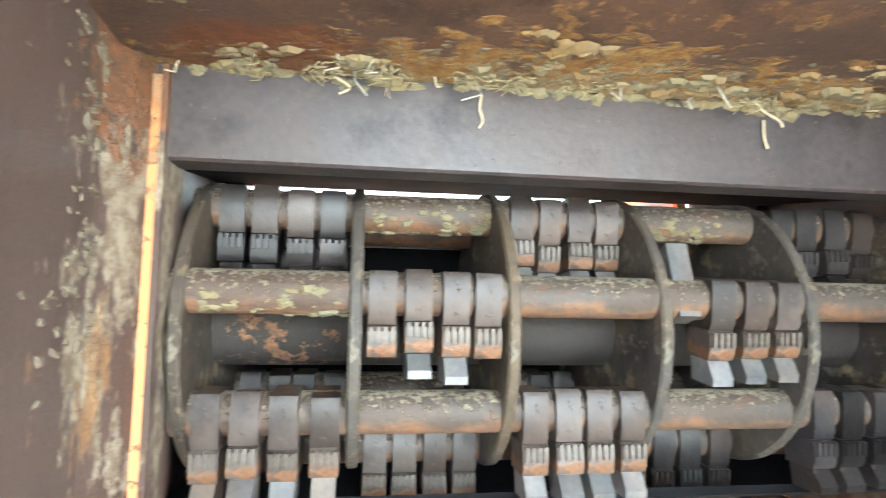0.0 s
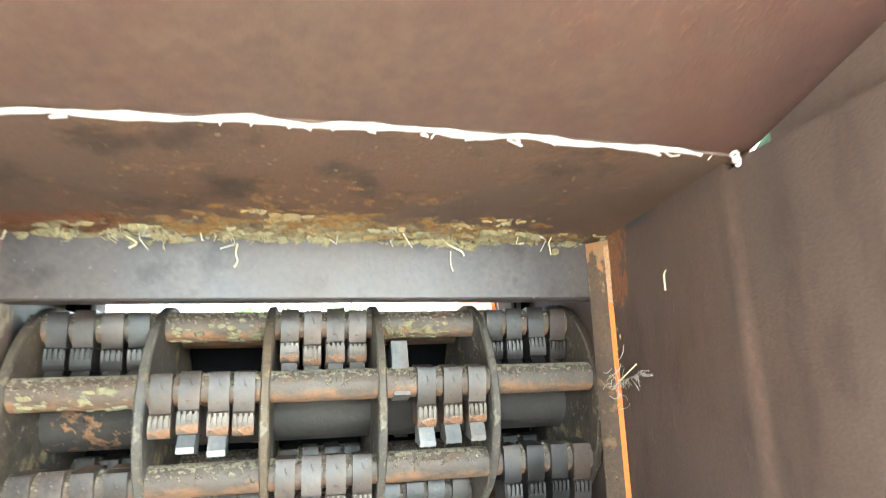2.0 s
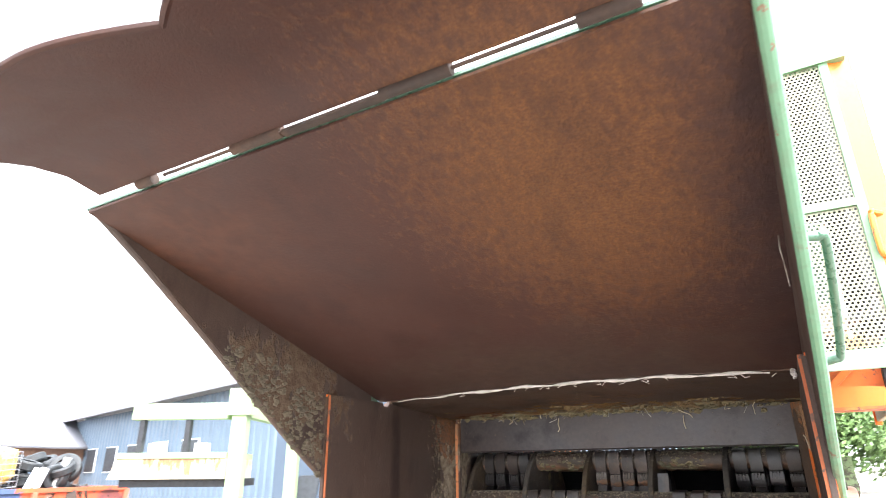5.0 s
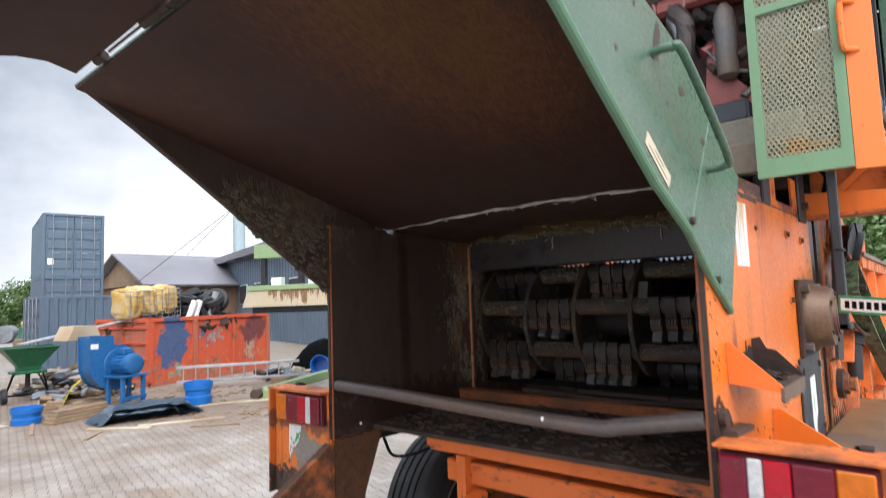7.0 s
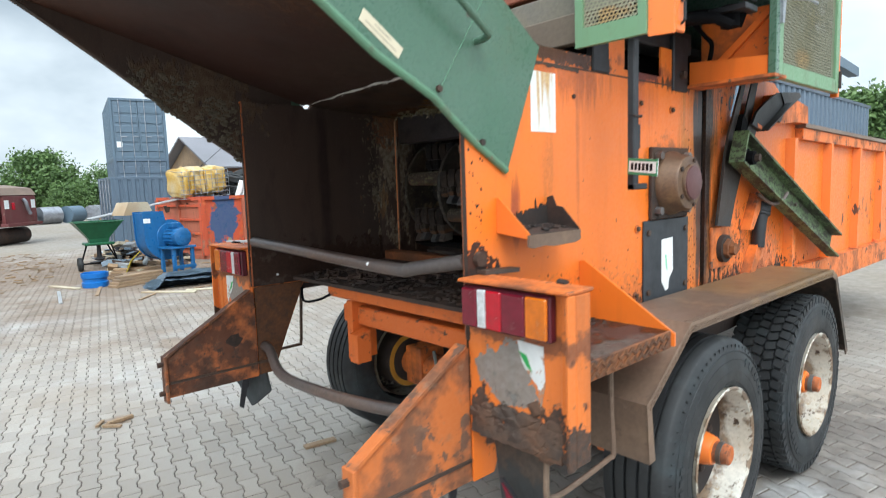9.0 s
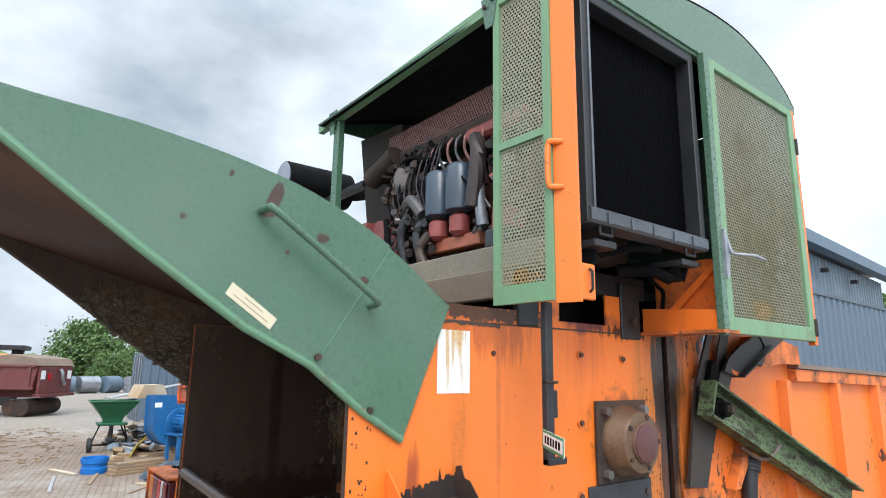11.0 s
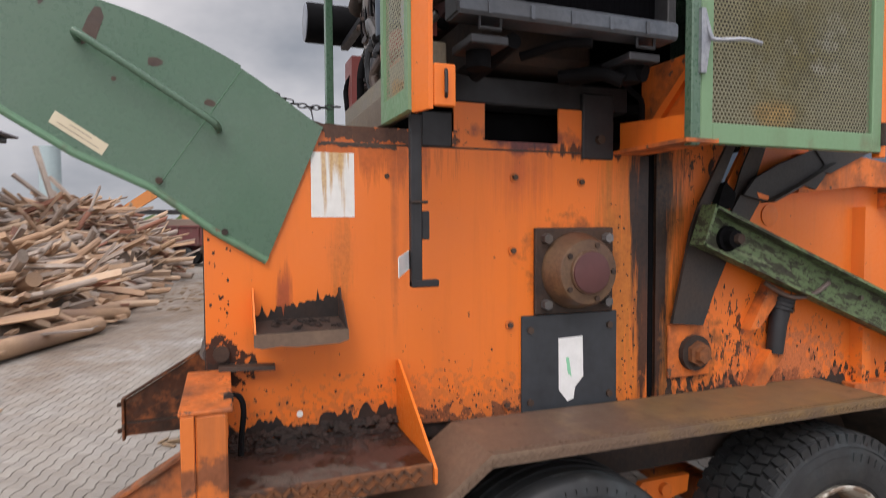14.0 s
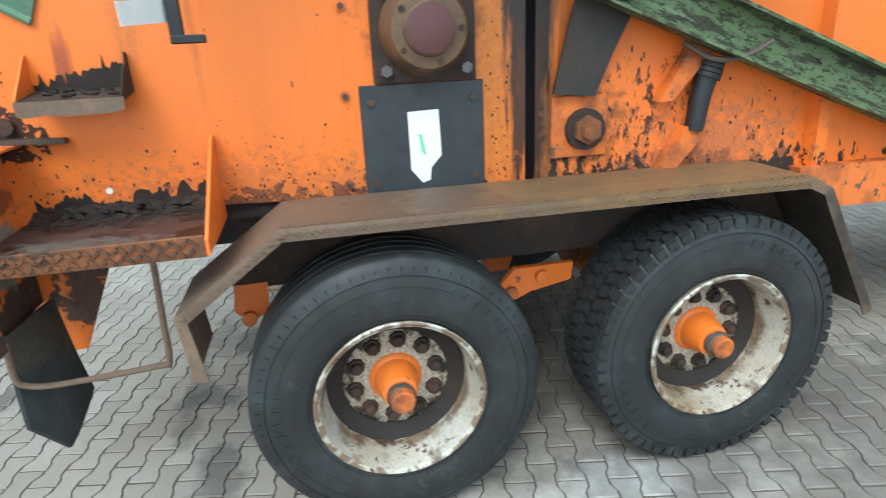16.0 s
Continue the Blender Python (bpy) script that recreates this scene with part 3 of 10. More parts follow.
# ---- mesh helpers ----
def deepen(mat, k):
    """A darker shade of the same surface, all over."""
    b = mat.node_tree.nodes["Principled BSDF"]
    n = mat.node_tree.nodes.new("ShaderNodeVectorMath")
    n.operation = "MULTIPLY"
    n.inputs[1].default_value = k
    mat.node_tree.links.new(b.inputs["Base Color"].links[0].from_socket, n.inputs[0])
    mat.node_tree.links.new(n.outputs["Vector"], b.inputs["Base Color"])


stain((M_STEEL_BROWN, M_HAMMER), (0, 0, 0), (BIG, BIG, BIG), (0.022, 0.017, 0.016), 7, 1.0, 0.5, 0.8, bias=-0.1, rough=0.4)
stain((M_STEEL_BROWN, M_HAMMER), (0, 0, 0), (BIG, BIG, BIG), (0.23, 0.165, 0.10), 48, 1.0, 0.25, 0.75, bias=-0.5, relief=0.5)
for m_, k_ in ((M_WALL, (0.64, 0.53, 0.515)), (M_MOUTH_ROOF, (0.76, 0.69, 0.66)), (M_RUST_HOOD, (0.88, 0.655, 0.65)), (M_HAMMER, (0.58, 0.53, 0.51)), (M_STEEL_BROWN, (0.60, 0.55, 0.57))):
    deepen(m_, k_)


def bm_new():
    return bmesh.new()


def finish(name, bm, material, smooth=35):
    bmesh.ops.recalc_face_normals(bm, faces=bm.faces)
    me = bpy.data.meshes.new(name)
    bm.to_mesh(me)
    bm.free()
    for mm in (material if isinstance(material, (list, tuple)) else [material]):
        me.materials.append(mm)
    if smooth:
        me.polygons.foreach_set("use_smooth", [True] * len(me.polygons))
        me.set_sharp_from_angle(angle=radians(smooth))
    return me


def part(name, bm, material, parent=None, label="", smooth=35):
    """One mesh object, under a thing or a part of it."""
    me = bm if isinstance(bm, bpy.types.Mesh) else finish(name, bm, material, smooth)
    ob = new(name, me)
    ob.parent = parent
    return tagged(ob, label)


def thing(name, label, category, at=(0, 0, 0), group="", kind=""):
    ob = new(name)
    ob.empty_display_size = 0.2
    return tagged(ob, label, category, group, kind)


def rebase(ob, base):
    """Moves a thing's own origin to its base and leaves its parts where they are."""
    ob.matrix_basis = Matrix.Translation(base)
    for c in ob.children:
        c.matrix_parent_inverse = Matrix.Translation(base).inverted()


def box(bm, x0, x1, y0, y1, z0, z1, bevel=0.0, m=None):
    r = bmesh.ops.create_cube(bm, size=1.0, matrix=Matrix.Translation(((x0 + x1) / 2, (y0 + y1) / 2, (z0 + z1) / 2)) @ Matrix.Diagonal((abs(x1 - x0), abs(y1 - y0), abs(z1 - z0), 1)))
    vs = r["verts"]
    if bevel:
        es = list({e for v in vs for e in v.link_edges})
        r2 = bmesh.ops.bevel(bm, geom=es, offset=bevel, segments=1, affect="EDGES", clamp_overlap=True)
        vs = list({v for f in r2["faces"] for v in f.verts} | {v for v in vs if v.is_valid})
    if m is not None:
        bmesh.ops.transform(bm, matrix=m, verts=vs)
    return bm


def prism(bm, pts, axis, a0, a1):
    """A flat plate: an outline in the two other axes, between a0 and a1 along axis."""
    def put(p, a):
        return {"x": (a, p[0], p[1]), "y": (p[0], a, p[1]), "z": (p[0], p[1], a)}[axis]
    lo = [bm.verts.new(put(p, a0)) for p in pts]
    hi = [bm.verts.new(put(p, a1)) for p in pts]
    n = len(pts)
    bm.faces.new(lo)
    bm.faces.new(hi[::-1])
    for i in range(n):
        bm.faces.new((lo[i], hi[i], hi[(i + 1) % n], lo[(i + 1) % n]))
    return bm


def cyl(bm, p0, p1, r, seg=16, r2=None):
    p0, p1 = Vector(p0), Vector(p1)
    d = p1 - p0
    m = Matrix.Translation((p0 + p1) / 2) @ d.to_track_quat("Z", "Y").to_matrix().to_4x4()
    bmesh.ops.create_cone(bm, cap_ends=True, segments=seg, radius1=r, radius2=r if r2 is None else r2, depth=d.length, matrix=m)
    return bm


def tube(bm, pts, r, seg=10, closed=False):
    pts = [Vector(p) for p in pts]
    rings = []
    up = Vector((0.13, 0.31, 0.94)).normalized()
    for i, p in enumerate(pts):
        a, b = pts[max(0, i - 1)], pts[min(len(pts) - 1, i + 1)]
        d = (b - a).normalized()
        u = d.cross(up)
        if u.length < 0.05:
            u = d.cross(Vector((1, 0, 0)))
        u.normalize()
        w = d.cross(u).normalized()
        rr = r[i] if isinstance(r, (list, tuple)) else r
        rings.append([bm.verts.new(p + rr * (math.cos(2 * math.pi * k / seg) * u + math.sin(2 * math.pi * k / seg) * w)) for k in range(seg)])
    for a, b in zip(rings, rings[1:]):
        for k in range(seg):
            bm.faces.new((a[k], a[(k + 1) % seg], b[(k + 1) % seg], b[k]))
    bm.faces.new(rings[0][::-1])
    bm.faces.new(rings[-1])
    return bm


def curve_pts(pts, n=8):
    """A smooth line through points."""
    P = [Vector(p) for p in pts]
    P = [P[0] * 2 - P[1]] + P + [P[-1] * 2 - P[-2]]
    out = []
    for i in range(1, len(P) - 2):
        a, b, c, d = P[i - 1:i + 3]
        for k in range(n):
            t = k / n
            out.append(0.5 * (2 * b + (c - a) * t + (2 * a - 5 * b + 4 * c - d) * t * t + (3 * b - a - 3 * c + d) * t ** 3))
    return out + [P[-2]]


def lathe(bm, prof, seg=32, at=(0, 0, 0), axis="x", caps=True):
    """A turned body: profile of (along, radius) about an axis through at."""
    rings = []
    for a, r in prof:
        ring = []
        for k in range(seg):
            c, s = r * math.cos(2 * math.pi * k / seg), r * math.sin(2 * math.pi * k / seg)
            v = {"x": (a, c, s), "y": (c, a, s), "z": (c, s, a)}[axis]
            ring.append(bm.verts.new((at[0] + v[0], at[1] + v[1], at[2] + v[2])))
        rings.append(ring)
    for a, b in zip(rings, rings[1:]):
        for k in range(seg):
            bm.faces.new((a[k], a[(k + 1) % seg], b[(k + 1) % seg], b[k]))
    if caps:
        bm.faces.new(rings[0])
        bm.faces.new(rings[-1][::-1])
    return bm


def strip(bm, prof, axis, a0, a1, thick):
    """A bent sheet: a line of points in the two other axes, swept from a0 to a1, with thickness."""
    P = [Vector((p[0], p[1])) for p in prof]
    off = []
    for i, p in enumerate(P):
        d = (P[min(i + 1, len(P) - 1)] - P[max(i - 1, 0)]).normalized()
        off.append(p + Vector((-d.y, d.x)) * thick)
    return prism(bm, [tuple(p) for p in P] + [tuple(p) for p in off[::-1]], axis, a0, a1)


def sheet(bm, prof, axis, a0, a1, thick):
    """The same for long curved sheets, built of quads."""
    def put(p, a):
        return {"x": (a, p[0], p[1]), "y": (p[0], a, p[1]), "z": (p[0], p[1], a)}[axis]
    P = [Vector((p[0], p[1])) for p in prof]
    rows = []
    for i, p in enumerate(P):
        d = (P[min(i + 1, len(P) - 1)] - P[max(i - 1, 0)]).normalized()
        q = p + Vector((-d.y, d.x)) * thick
        rows.append([bm.verts.new(put(p, a0)), bm.verts.new(put(p, a1)), bm.verts.new(put(q, a1)), bm.verts.new(put(q, a0))])
    for a, b in zip(rows, rows[1:]):
        for k in range(4):
            bm.faces.new((a[k], a[(k + 1) % 4], b[(k + 1) % 4], b[k]))
    bm.faces.new(rows[0][::-1])
    bm.faces.new(rows[-1])
    return bm


def jagged(bm, axis, level, thick, base, height, n, rnd, flip=1):
    """A torn rust edge: a band along base (a0, a1, b) whose free side is ragged."""
    a0, a1, b = base
    pts = [(a0, b), (a1, b)]
    n *= 4
    seed = rnd.uniform(0, 90)
    for i in range(n, -1, -1):
        a = a0 + (a1 - a0) * i / n
        f = 0.42 + 0.5 * noise.noise(Vector((a * 7, seed, 0))) + 0.35 * noise.noise(Vector((a * 26, seed, 3))) + 0.18 * noise.noise(Vector((a * 80, seed, 7)))
        pts.append((a, b + flip * height * max(0.06, f)))
    return prism(bm, pts, axis, level, level + thick)


def perforated(bm, origin, u, w, width, height, pitch, hole):
    """A perforated sheet: a ring of six quads round every hexagon-packed hole."""
    o, u, w = Vector(origin), Vector(u), Vector(w)
    rows = int(height / (pitch * 0.866))
    cols = int(width / pitch)
    R = pitch / math.sqrt(3)
    verts, faces = [], []
    for j in range(rows):
        for i in range(cols):
            cx, cy = (i + 0.5 + 0.5 * (j % 2) - 0.25) * width / cols, (j + 0.5) * height / rows
            k0 = len(verts)
            for rad in (R, hole):
                for k in range(6):
                    a = math.pi / 6 + k * math.pi / 3
                    verts.append(o + u * min(max(cx + rad * math.cos(a), 0), width) + w * min(max(cy + rad * math.sin(a), 0), height))
            for k in range(6):
                faces.append((k0 + k, k0 + (k + 1) % 6, k0 + 6 + (k + 1) % 6, k0 + 6 + k))
    me = bpy.data.meshes.new("perforated_sheet")
    me.from_pydata([tuple(v) for v in verts], [], faces)
    return me


def mx(x):
    """The mirror of x across the machine's middle."""
    return 1.92 - x


# ---- the shredder trailer ----
rnd = random.Random(7)
shredder = thing("wood_shredder_trailer", "orange and green twin-axle wood shredder trailer with open rusty mouth", "shredder")
PX = 1.913            # outer face of the side panel
BACK = 0.76           # rear edge of the mouth

M_EDGE = paint("rubbed_edge_paint", (0.34, 0.085, 0.022), rust=(0.07, 0.04, 0.03), worn=1.2, rough=0.55, streak=0.6, dirt=(0.14, 0.06, 0.03), chip_scale=18.0)
# side plates of the mouth and rotor housing
SIDE = [(BACK, 0.745), (0.87, 0.745), (1.107, 1.275), (2.66, 1.21), (2.66, 2.36), (1.45, 2.36), (1.45, 2.41), (1.225, 2.41), (1.215, 2.392), (1.178, 2.390), (1.168, 2.41), (BACK, 2.41)]
for x0, x1, lab in ((PX - 0.010, PX, "orange side panel, paint chipped and rusted along the bottom"), (mx(PX), mx(PX) + 0.010, "orange side panel")):
    side = part("side_panel", prism(bm_new(), SIDE, "x", x0, x1), M_PANEL, shredder, lab)
for x0 in (PX - 0.0295, mx(PX) + 0.0235):
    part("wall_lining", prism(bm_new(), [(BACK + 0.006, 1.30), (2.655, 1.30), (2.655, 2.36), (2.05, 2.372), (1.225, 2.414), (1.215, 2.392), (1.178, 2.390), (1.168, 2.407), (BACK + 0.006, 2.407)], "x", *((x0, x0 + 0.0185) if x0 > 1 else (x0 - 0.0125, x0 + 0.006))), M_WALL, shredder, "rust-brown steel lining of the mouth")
    part("panel_edge", box(bm_new(), *((x0 + 0.0005, x0 + 0.0095) if x0 > 1 else (x0 - 0.0035, x0 + 0.0055)), BACK + 0.001, BACK + 0.0058, 1.30, 2.405), M_EDGE, shredder, "worn orange rear edge of the wall")
    part("edge_cap", box(bm_new(), *((PX - 0.019, PX - 0.0015) if x0 > 1 else (mx(PX) + 0.0015, mx(PX) + 0.019)), BACK - 0.004, BACK - 0.001, 1.30, 2.40), M_WALL, shredder)
    part("wall_foot", prism(bm_new(), [(BACK + 0.006, 0.75), (0.865, 0.75), (1.09, 1.275), (1.09, 1.295), (BACK + 0.006, 1.295)], "x", x0 + 0.0005, x0 + 0.0055), M_FOOT, shredder, "scabby rusted lower end of the wall")
# upper strip of the side panel with the dark slot
for y0, y1, z0, z1 in ((1.16, 1.70, 2.36, 2.425), (1.70, 1.836, 2.36, 2.545), (1.836, 2.183, 2.36, 2.396), (2.183, 2.30, 2.36, 2.545)):
    part("upper_panel", box(bm_new(), PX - 0.011, PX - 0.001, y0, y1, z0, z1), M_PANEL, shredder)
# black sheet added behind the slot, so its shade is in the colour
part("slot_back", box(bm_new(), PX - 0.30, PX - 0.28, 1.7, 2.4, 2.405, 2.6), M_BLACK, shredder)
part("fold_edge", cyl(bm_new(), (PX - 0.001, 1.17, 2.36), (PX - 0.001, 2.3, 2.36), 0.004, 8), M_RUST, shredder)

def bow(x):
    """The joint of hood and roof rises towards the middle."""
    return 0.030 * max(0.0, math.sin(math.pi * min(max((x - 0.05) / 1.95, 0), 1))) ** 0.8


def bowed(lines, x0, x1, thick, fade, n=24):
    """A sheet from x0 to x1 over (y, z) lines, lifted by bow() where fade(y) says so."""
    b = bm_new()
    rows = []
    for i in range(n + 1):
        x = x0 + (x1 - x0) * i / n
        rows.append([[b.verts.new((x, y, z + bow(x) * fade(y) + t)) for y, z in lines] for t in (0, thick)])
    for (a0, a1), (b0, b1) in zip(rows, rows[1:]):
        for k in range(len(lines) - 1):
            b.faces.new((a0[k], a0[k + 1], b0[k + 1], b0[k]))
            b.faces.new((a1[k], b1[k], b1[k + 1], a1[k + 1]))
        for k in (0, len(lines) - 1):
            b.faces.new((a0[k], b0[k], b1[k], a1[k]))
    for r_ in (rows[0], rows[-1]):
        for k in range(len(lines) - 1):
            b.faces.new((r_[0][k], r_[1][k], r_[1][k + 1], r_[0][k + 1]))
    return b


M_GREEN_SEAM = paint("filled_weld_seam", (0.085, 0.20, 0.12), worn=0.0, rough=0.4)
M_GREEN_EDGE = paint("chipped_green_edge", (0.10, 0.22, 0.13), rust=(0.10, 0.06, 0.04), worn=0.9, rough=0.5, chip_scale=16.0)
stain(M_GREEN_EDGE, (0, 0, 0), (BIG, BIG, BIG), (0.13, 0.12, 0.085), 9, 0.9, 0.5, 0.8, bias=-0.05)
# hood: curved sheet with two cheeks
HOOD_TOP = [(1.187, 2.412), (1.138, 2.435), (0.89, 2.605), (0.6, 2.737), (0.337, 2.802), (0.08, 2.838), (-0.05, 2.848), (-0.23, 2.856), (-0.43, 2.872)]
HOOD_LOW = [(-0.44, 2.853), (-0.15, 2.645), (0.075, 2.490), (0.378, 2.290), (0.603, 2.180), (0.80, 2.030), (0.97, 1.925)]
top_line = [(p.x, p.y) for p in curve_pts([(a, b, 0) for a, b in HOOD_TOP], 5)]
LOW_FAR = [(-0.392, 2.872), (-0.211, 2.755), (0.056, 2.569), (0.362, 2.346), (0.567, 2.20), (0.772, 2.064), (0.97, 1.925)]
lin = [(1.187, 2.412), (0.8, 2.522), (0.4, 2.634), (0.0, 2.744), (-0.3, 2.826), (-0.43, 2.858)]
hood = part("hood", bowed(lin, mx(PX) + 0.002, PX - 0.002, 0.008, lambda y: max(0.0, (y - 0.45) / 0.737)), M_RUST_HOOD, shredder, "rust-filmed underside of the green hood")
part("hood_skin", sheet(bm_new(), [(a, b) for a, b in top_line if a < 0.93], "x", mx(PX) - 0.012, PX + 0.012, -0.009), M_GREEN, hood, "green painted skin")
for s, (x0, x1) in enumerate(((PX + 0.002, PX + 0.014), (mx(PX) - 0.014, mx(PX) - 0.002))):
    low_line = LOW_FAR if s else HOOD_LOW
    outline = [p for p in top_line[2:] if p[0] > low_line[0][0] - 0.05] + low_line
    part("cheek", prism(bm_new(), outline, "x", x0, x1), M_GREEN, hood, "green painted side of the hood")
    xi = (PX - 0.006, PX + 0.0) if s == 0 else (mx(PX), mx(PX) + 0.006)
    inner = [(1.1, 2.44), (0.6, 2.585), (0.0, 2.75), (low_line[0][0] + 0.03, 2.749 - 0.275 * (low_line[0][0] + 0.03))] + [(a, b + 0.004) for a, b in low_line if -0.39 < a < 0.76 or s == 0 and a < 0.76] + [(BACK - 0.003, 2.06), (BACK - 0.003, 2.411), (1.1, 2.411)]
    part("cheek_lining", prism(bm_new(), inner, "x", *xi), M_WALL, hood, "rust-brown inside of the hood")
    xm = (x0 + x1) / 2
    part("rolled_edge", tube(bm_new(), [(xm, a, b) for a, b in low_line], 0.014, 10), M_GREEN_EDGE if s == 0 else M_RUST, hood)
    xo = x1 if s == 0 else x0
    d = 1 if s == 0 else -1
    part("handrail", tube(bm_new(), curve_pts([(xo, 0.40, 2.655), (xo + d * 0.055, 0.405, 2.655), (xo + d * 0.075, 0.44, 2.635), (xo + d * 0.075, 0.77, 2.42), (xo + d * 0.055, 0.81, 2.39), (xo, 0.815, 2.386)], 5), 0.0125, 12), M_GREEN, hood, "bent green handrail")
    part("weld_seam", tube(bm_new(), [(xo, 0.895, 2.596), (xo, 0.626, 2.19)], 0.002, 6), M_GREEN_SEAM, hood)
    for y, z in ((0.40, 2.655), (0.815, 2.386), (0.626, 2.205), (0.83, 2.03)):
        part("bolt", cyl(bm_new(), (xo, y, z), (xo + d * 0.012, y, z), 0.012, 8), M_RUST_DARK, hood)
part("label_plate", prism(bm_new(), [(0.312, 2.384), (0.332, 2.421), (0.480, 2.318), (0.458, 2.284)], "x", PX + 0.0145, PX + 0.016), plain("cream_label", (0.62, 0.55, 0.40), 0.5, 0, 0.1), hood, "cream warning label, print too small to read")
lab = bm_new()
for k, (a, b) in enumerate(((0.30, 0.72), (0.12, 0.9))):
    c0, c1 = Vector((0.322, 2.4025)), Vector((0.469, 2.301))
    u = (c1 - c0).normalized()
    w = Vector((-u.y, u.x))
    o = c0 + w * (0.007 - 0.015 * k)
    L = (c1 - c0).length
    q = [o + u * L * a, o + u * L * b, o + u * L * b + w * 0.0022, o + u * L * a + w * 0.0022]
    prism(lab, [tuple(p) for p in q], "x", PX + 0.0162, PX + 0.0166)
part("label_print", lab, plain("label_ink", (0.16, 0.12, 0.08), 0.6), hood)
# scratches through the paint of the hood
for y, z, w, h in ((0.44, 2.70, 0.03, 0.075), (0.62, 2.60, 0.028, 0.02), (0.79, 2.475, 0.022, 0.014), (0.50, 2.535, 0.010, 0.008), (0.17, 2.60, 0.012, 0.01), (0.30, 2.76, 0.008, 0.012)):
    pts = [(y + w * math.cos(k * 0.7) * rnd.uniform(0.6, 1.1) + 0.3 * h * math.sin(k * 0.7), z - 0.2 * w * math.cos(k * 0.7) + h * math.sin(k * 0.7) * rnd.uniform(0.7, 1.1)) for k in range(9)]
    part("rust_spot", prism(bm_new(), pts, "x", PX + 0.0143, PX + 0.0148), M_RUST, hood, "bare rust where the paint is scraped off")
# flap hinged to the hood's edge
HINGES = ((0.288, 0.36), (0.685, 0.86), (1.164, 1.345), (1.62, 1.74))
FLAP_Z = [(-0.460, 2.881), (-0.55, 2.912), (-0.64, 2.912), (-0.74, 2.890), (-0.83, 2.860), (-1.0, 2.802)]


def flap_z(y):
    for (ya, za), (yb, zb) in zip(FLAP_Z, FLAP_Z[1:]):
        if y >= yb:
            return za + (zb - za) * (ya - y) / (ya - yb)
    return FLAP_Z[-1][1]


def flap_edge(u):
    """How far the flap reaches, from its end (0) to the notch in the middle (1)."""
    return -0.865 - 0.095 * math.sin(math.pi * min(u / 1.30, 1.0)) ** 0.9 + 0.075 * max(0.0, (u - 0.72) / 0.28) ** 1.6


fb = bm_new()
cols, nv = [], 14
for i in range(57):
    u_ = -1 + 2 * i / 56
    yo = flap_edge(1 - abs(u_))
    col_v = []
    for j in range(nv + 1):
        y_ = -0.460 + (yo + 0.460) * j / nv
        half = 0.963 - 0.115 * max(0.0, (y_ + 0.86) / 0.400)
        z_ = flap_z(y_)
        col_v.append((fb.verts.new((0.96 + u_ * half, y_, z_)), fb.verts.new((0.96 + u_ * half, y_ - 0.003, z_ + 0.012))))
    cols.append(col_v)
for a_, b_ in zip(cols, cols[1:]):
    for j in range(nv):
        fb.faces.new((a_[j][0], a_[j + 1][0], b_[j + 1][0], b_[j][0]))
        fb.faces.new((a_[j][1], b_[j][1], b_[j + 1][1], a_[j + 1][1]))
    for j in (0, nv):
        fb.faces.new((a_[j][0], b_[j][0], b_[j][1], a_[j][1]))
for a_ in (cols[0], cols[-1]):
    for j in range(nv):
        fb.faces.new((a_[j][0], a_[j][1], a_[j + 1][1], a_[j + 1][0]))
flap = part("flap", fb, M_RUST_HOOD, shredder, "rust-brown hinged flap with a notched edge")
for xa, xb in HINGES:
    part("hinge", cyl(bm_new(), (xa, -0.448, 2.879), (xb, -0.448, 2.879), 0.016, 12), M_RUST_DARK, flap, "dark hinge knuckle")
for xa, xb in ((0.40, 0.685), (0.86, 1.164), (1.345, 1.62)):
    part("hinge_pin", cyl(bm_new(), (xa, -0.447, 2.881), (xb, -0.447, 2.881), 0.005, 8), M_RUST_DARK, flap)
part("hinge_leaf", box(bm_new(), 0.86, 1.164, -0.458, -0.432, 2.868, 2.874, 0.002), M_RUST_DARK, flap)
part("flap_rim", tube(bm_new(), [(0.96 + (-1 + i / 28) * 0.963, flap_edge(1 - abs(-1 + i / 28)), flap_z(flap_edge(1 - abs(-1 + i / 28))) + 0.006) for i in range(57)], 0.009, 6), M_RUST_HOOD, flap)

# ceiling of the mouth, the painted daylight gap and the beam over the rotor
roof_fade = lambda y: min(1.0, max(0.0, (1.86 - y) / 0.67))
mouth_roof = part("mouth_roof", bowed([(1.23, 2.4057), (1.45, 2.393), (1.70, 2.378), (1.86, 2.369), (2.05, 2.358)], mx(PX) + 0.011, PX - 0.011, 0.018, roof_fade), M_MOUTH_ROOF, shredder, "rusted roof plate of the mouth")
part("roof_lip", bowed([(1.19, 2.408), (1.229, 2.4058)], 0.062, PX - 0.011, 0.018, roof_fade), M_MOUTH_ROOF, mouth_roof)
seam = [(0.12 + 0.062 * k, 1.183 + 0.005 * math.sin(2.1 * k), 2.402 + bow(0.12 + 0.062 * k) + 0.003 * math.sin(1.3 * k)) for k in range(28)]
# pale bead added in place of daylight showing through the joint
part("seam_bead", tube(bm_new(), curve_pts(seam, 3), [(0.0018 + 0.0058 * min(1.0, k / 22.0)) * (0.8 + 0.28 * math.sin(0.61 * k) + 0.16 * math.sin(1.7 * k)) for k in range(82)], 8), M_GAP_STRAW, shredder, "pale bead standing in for daylight through the hood joint")
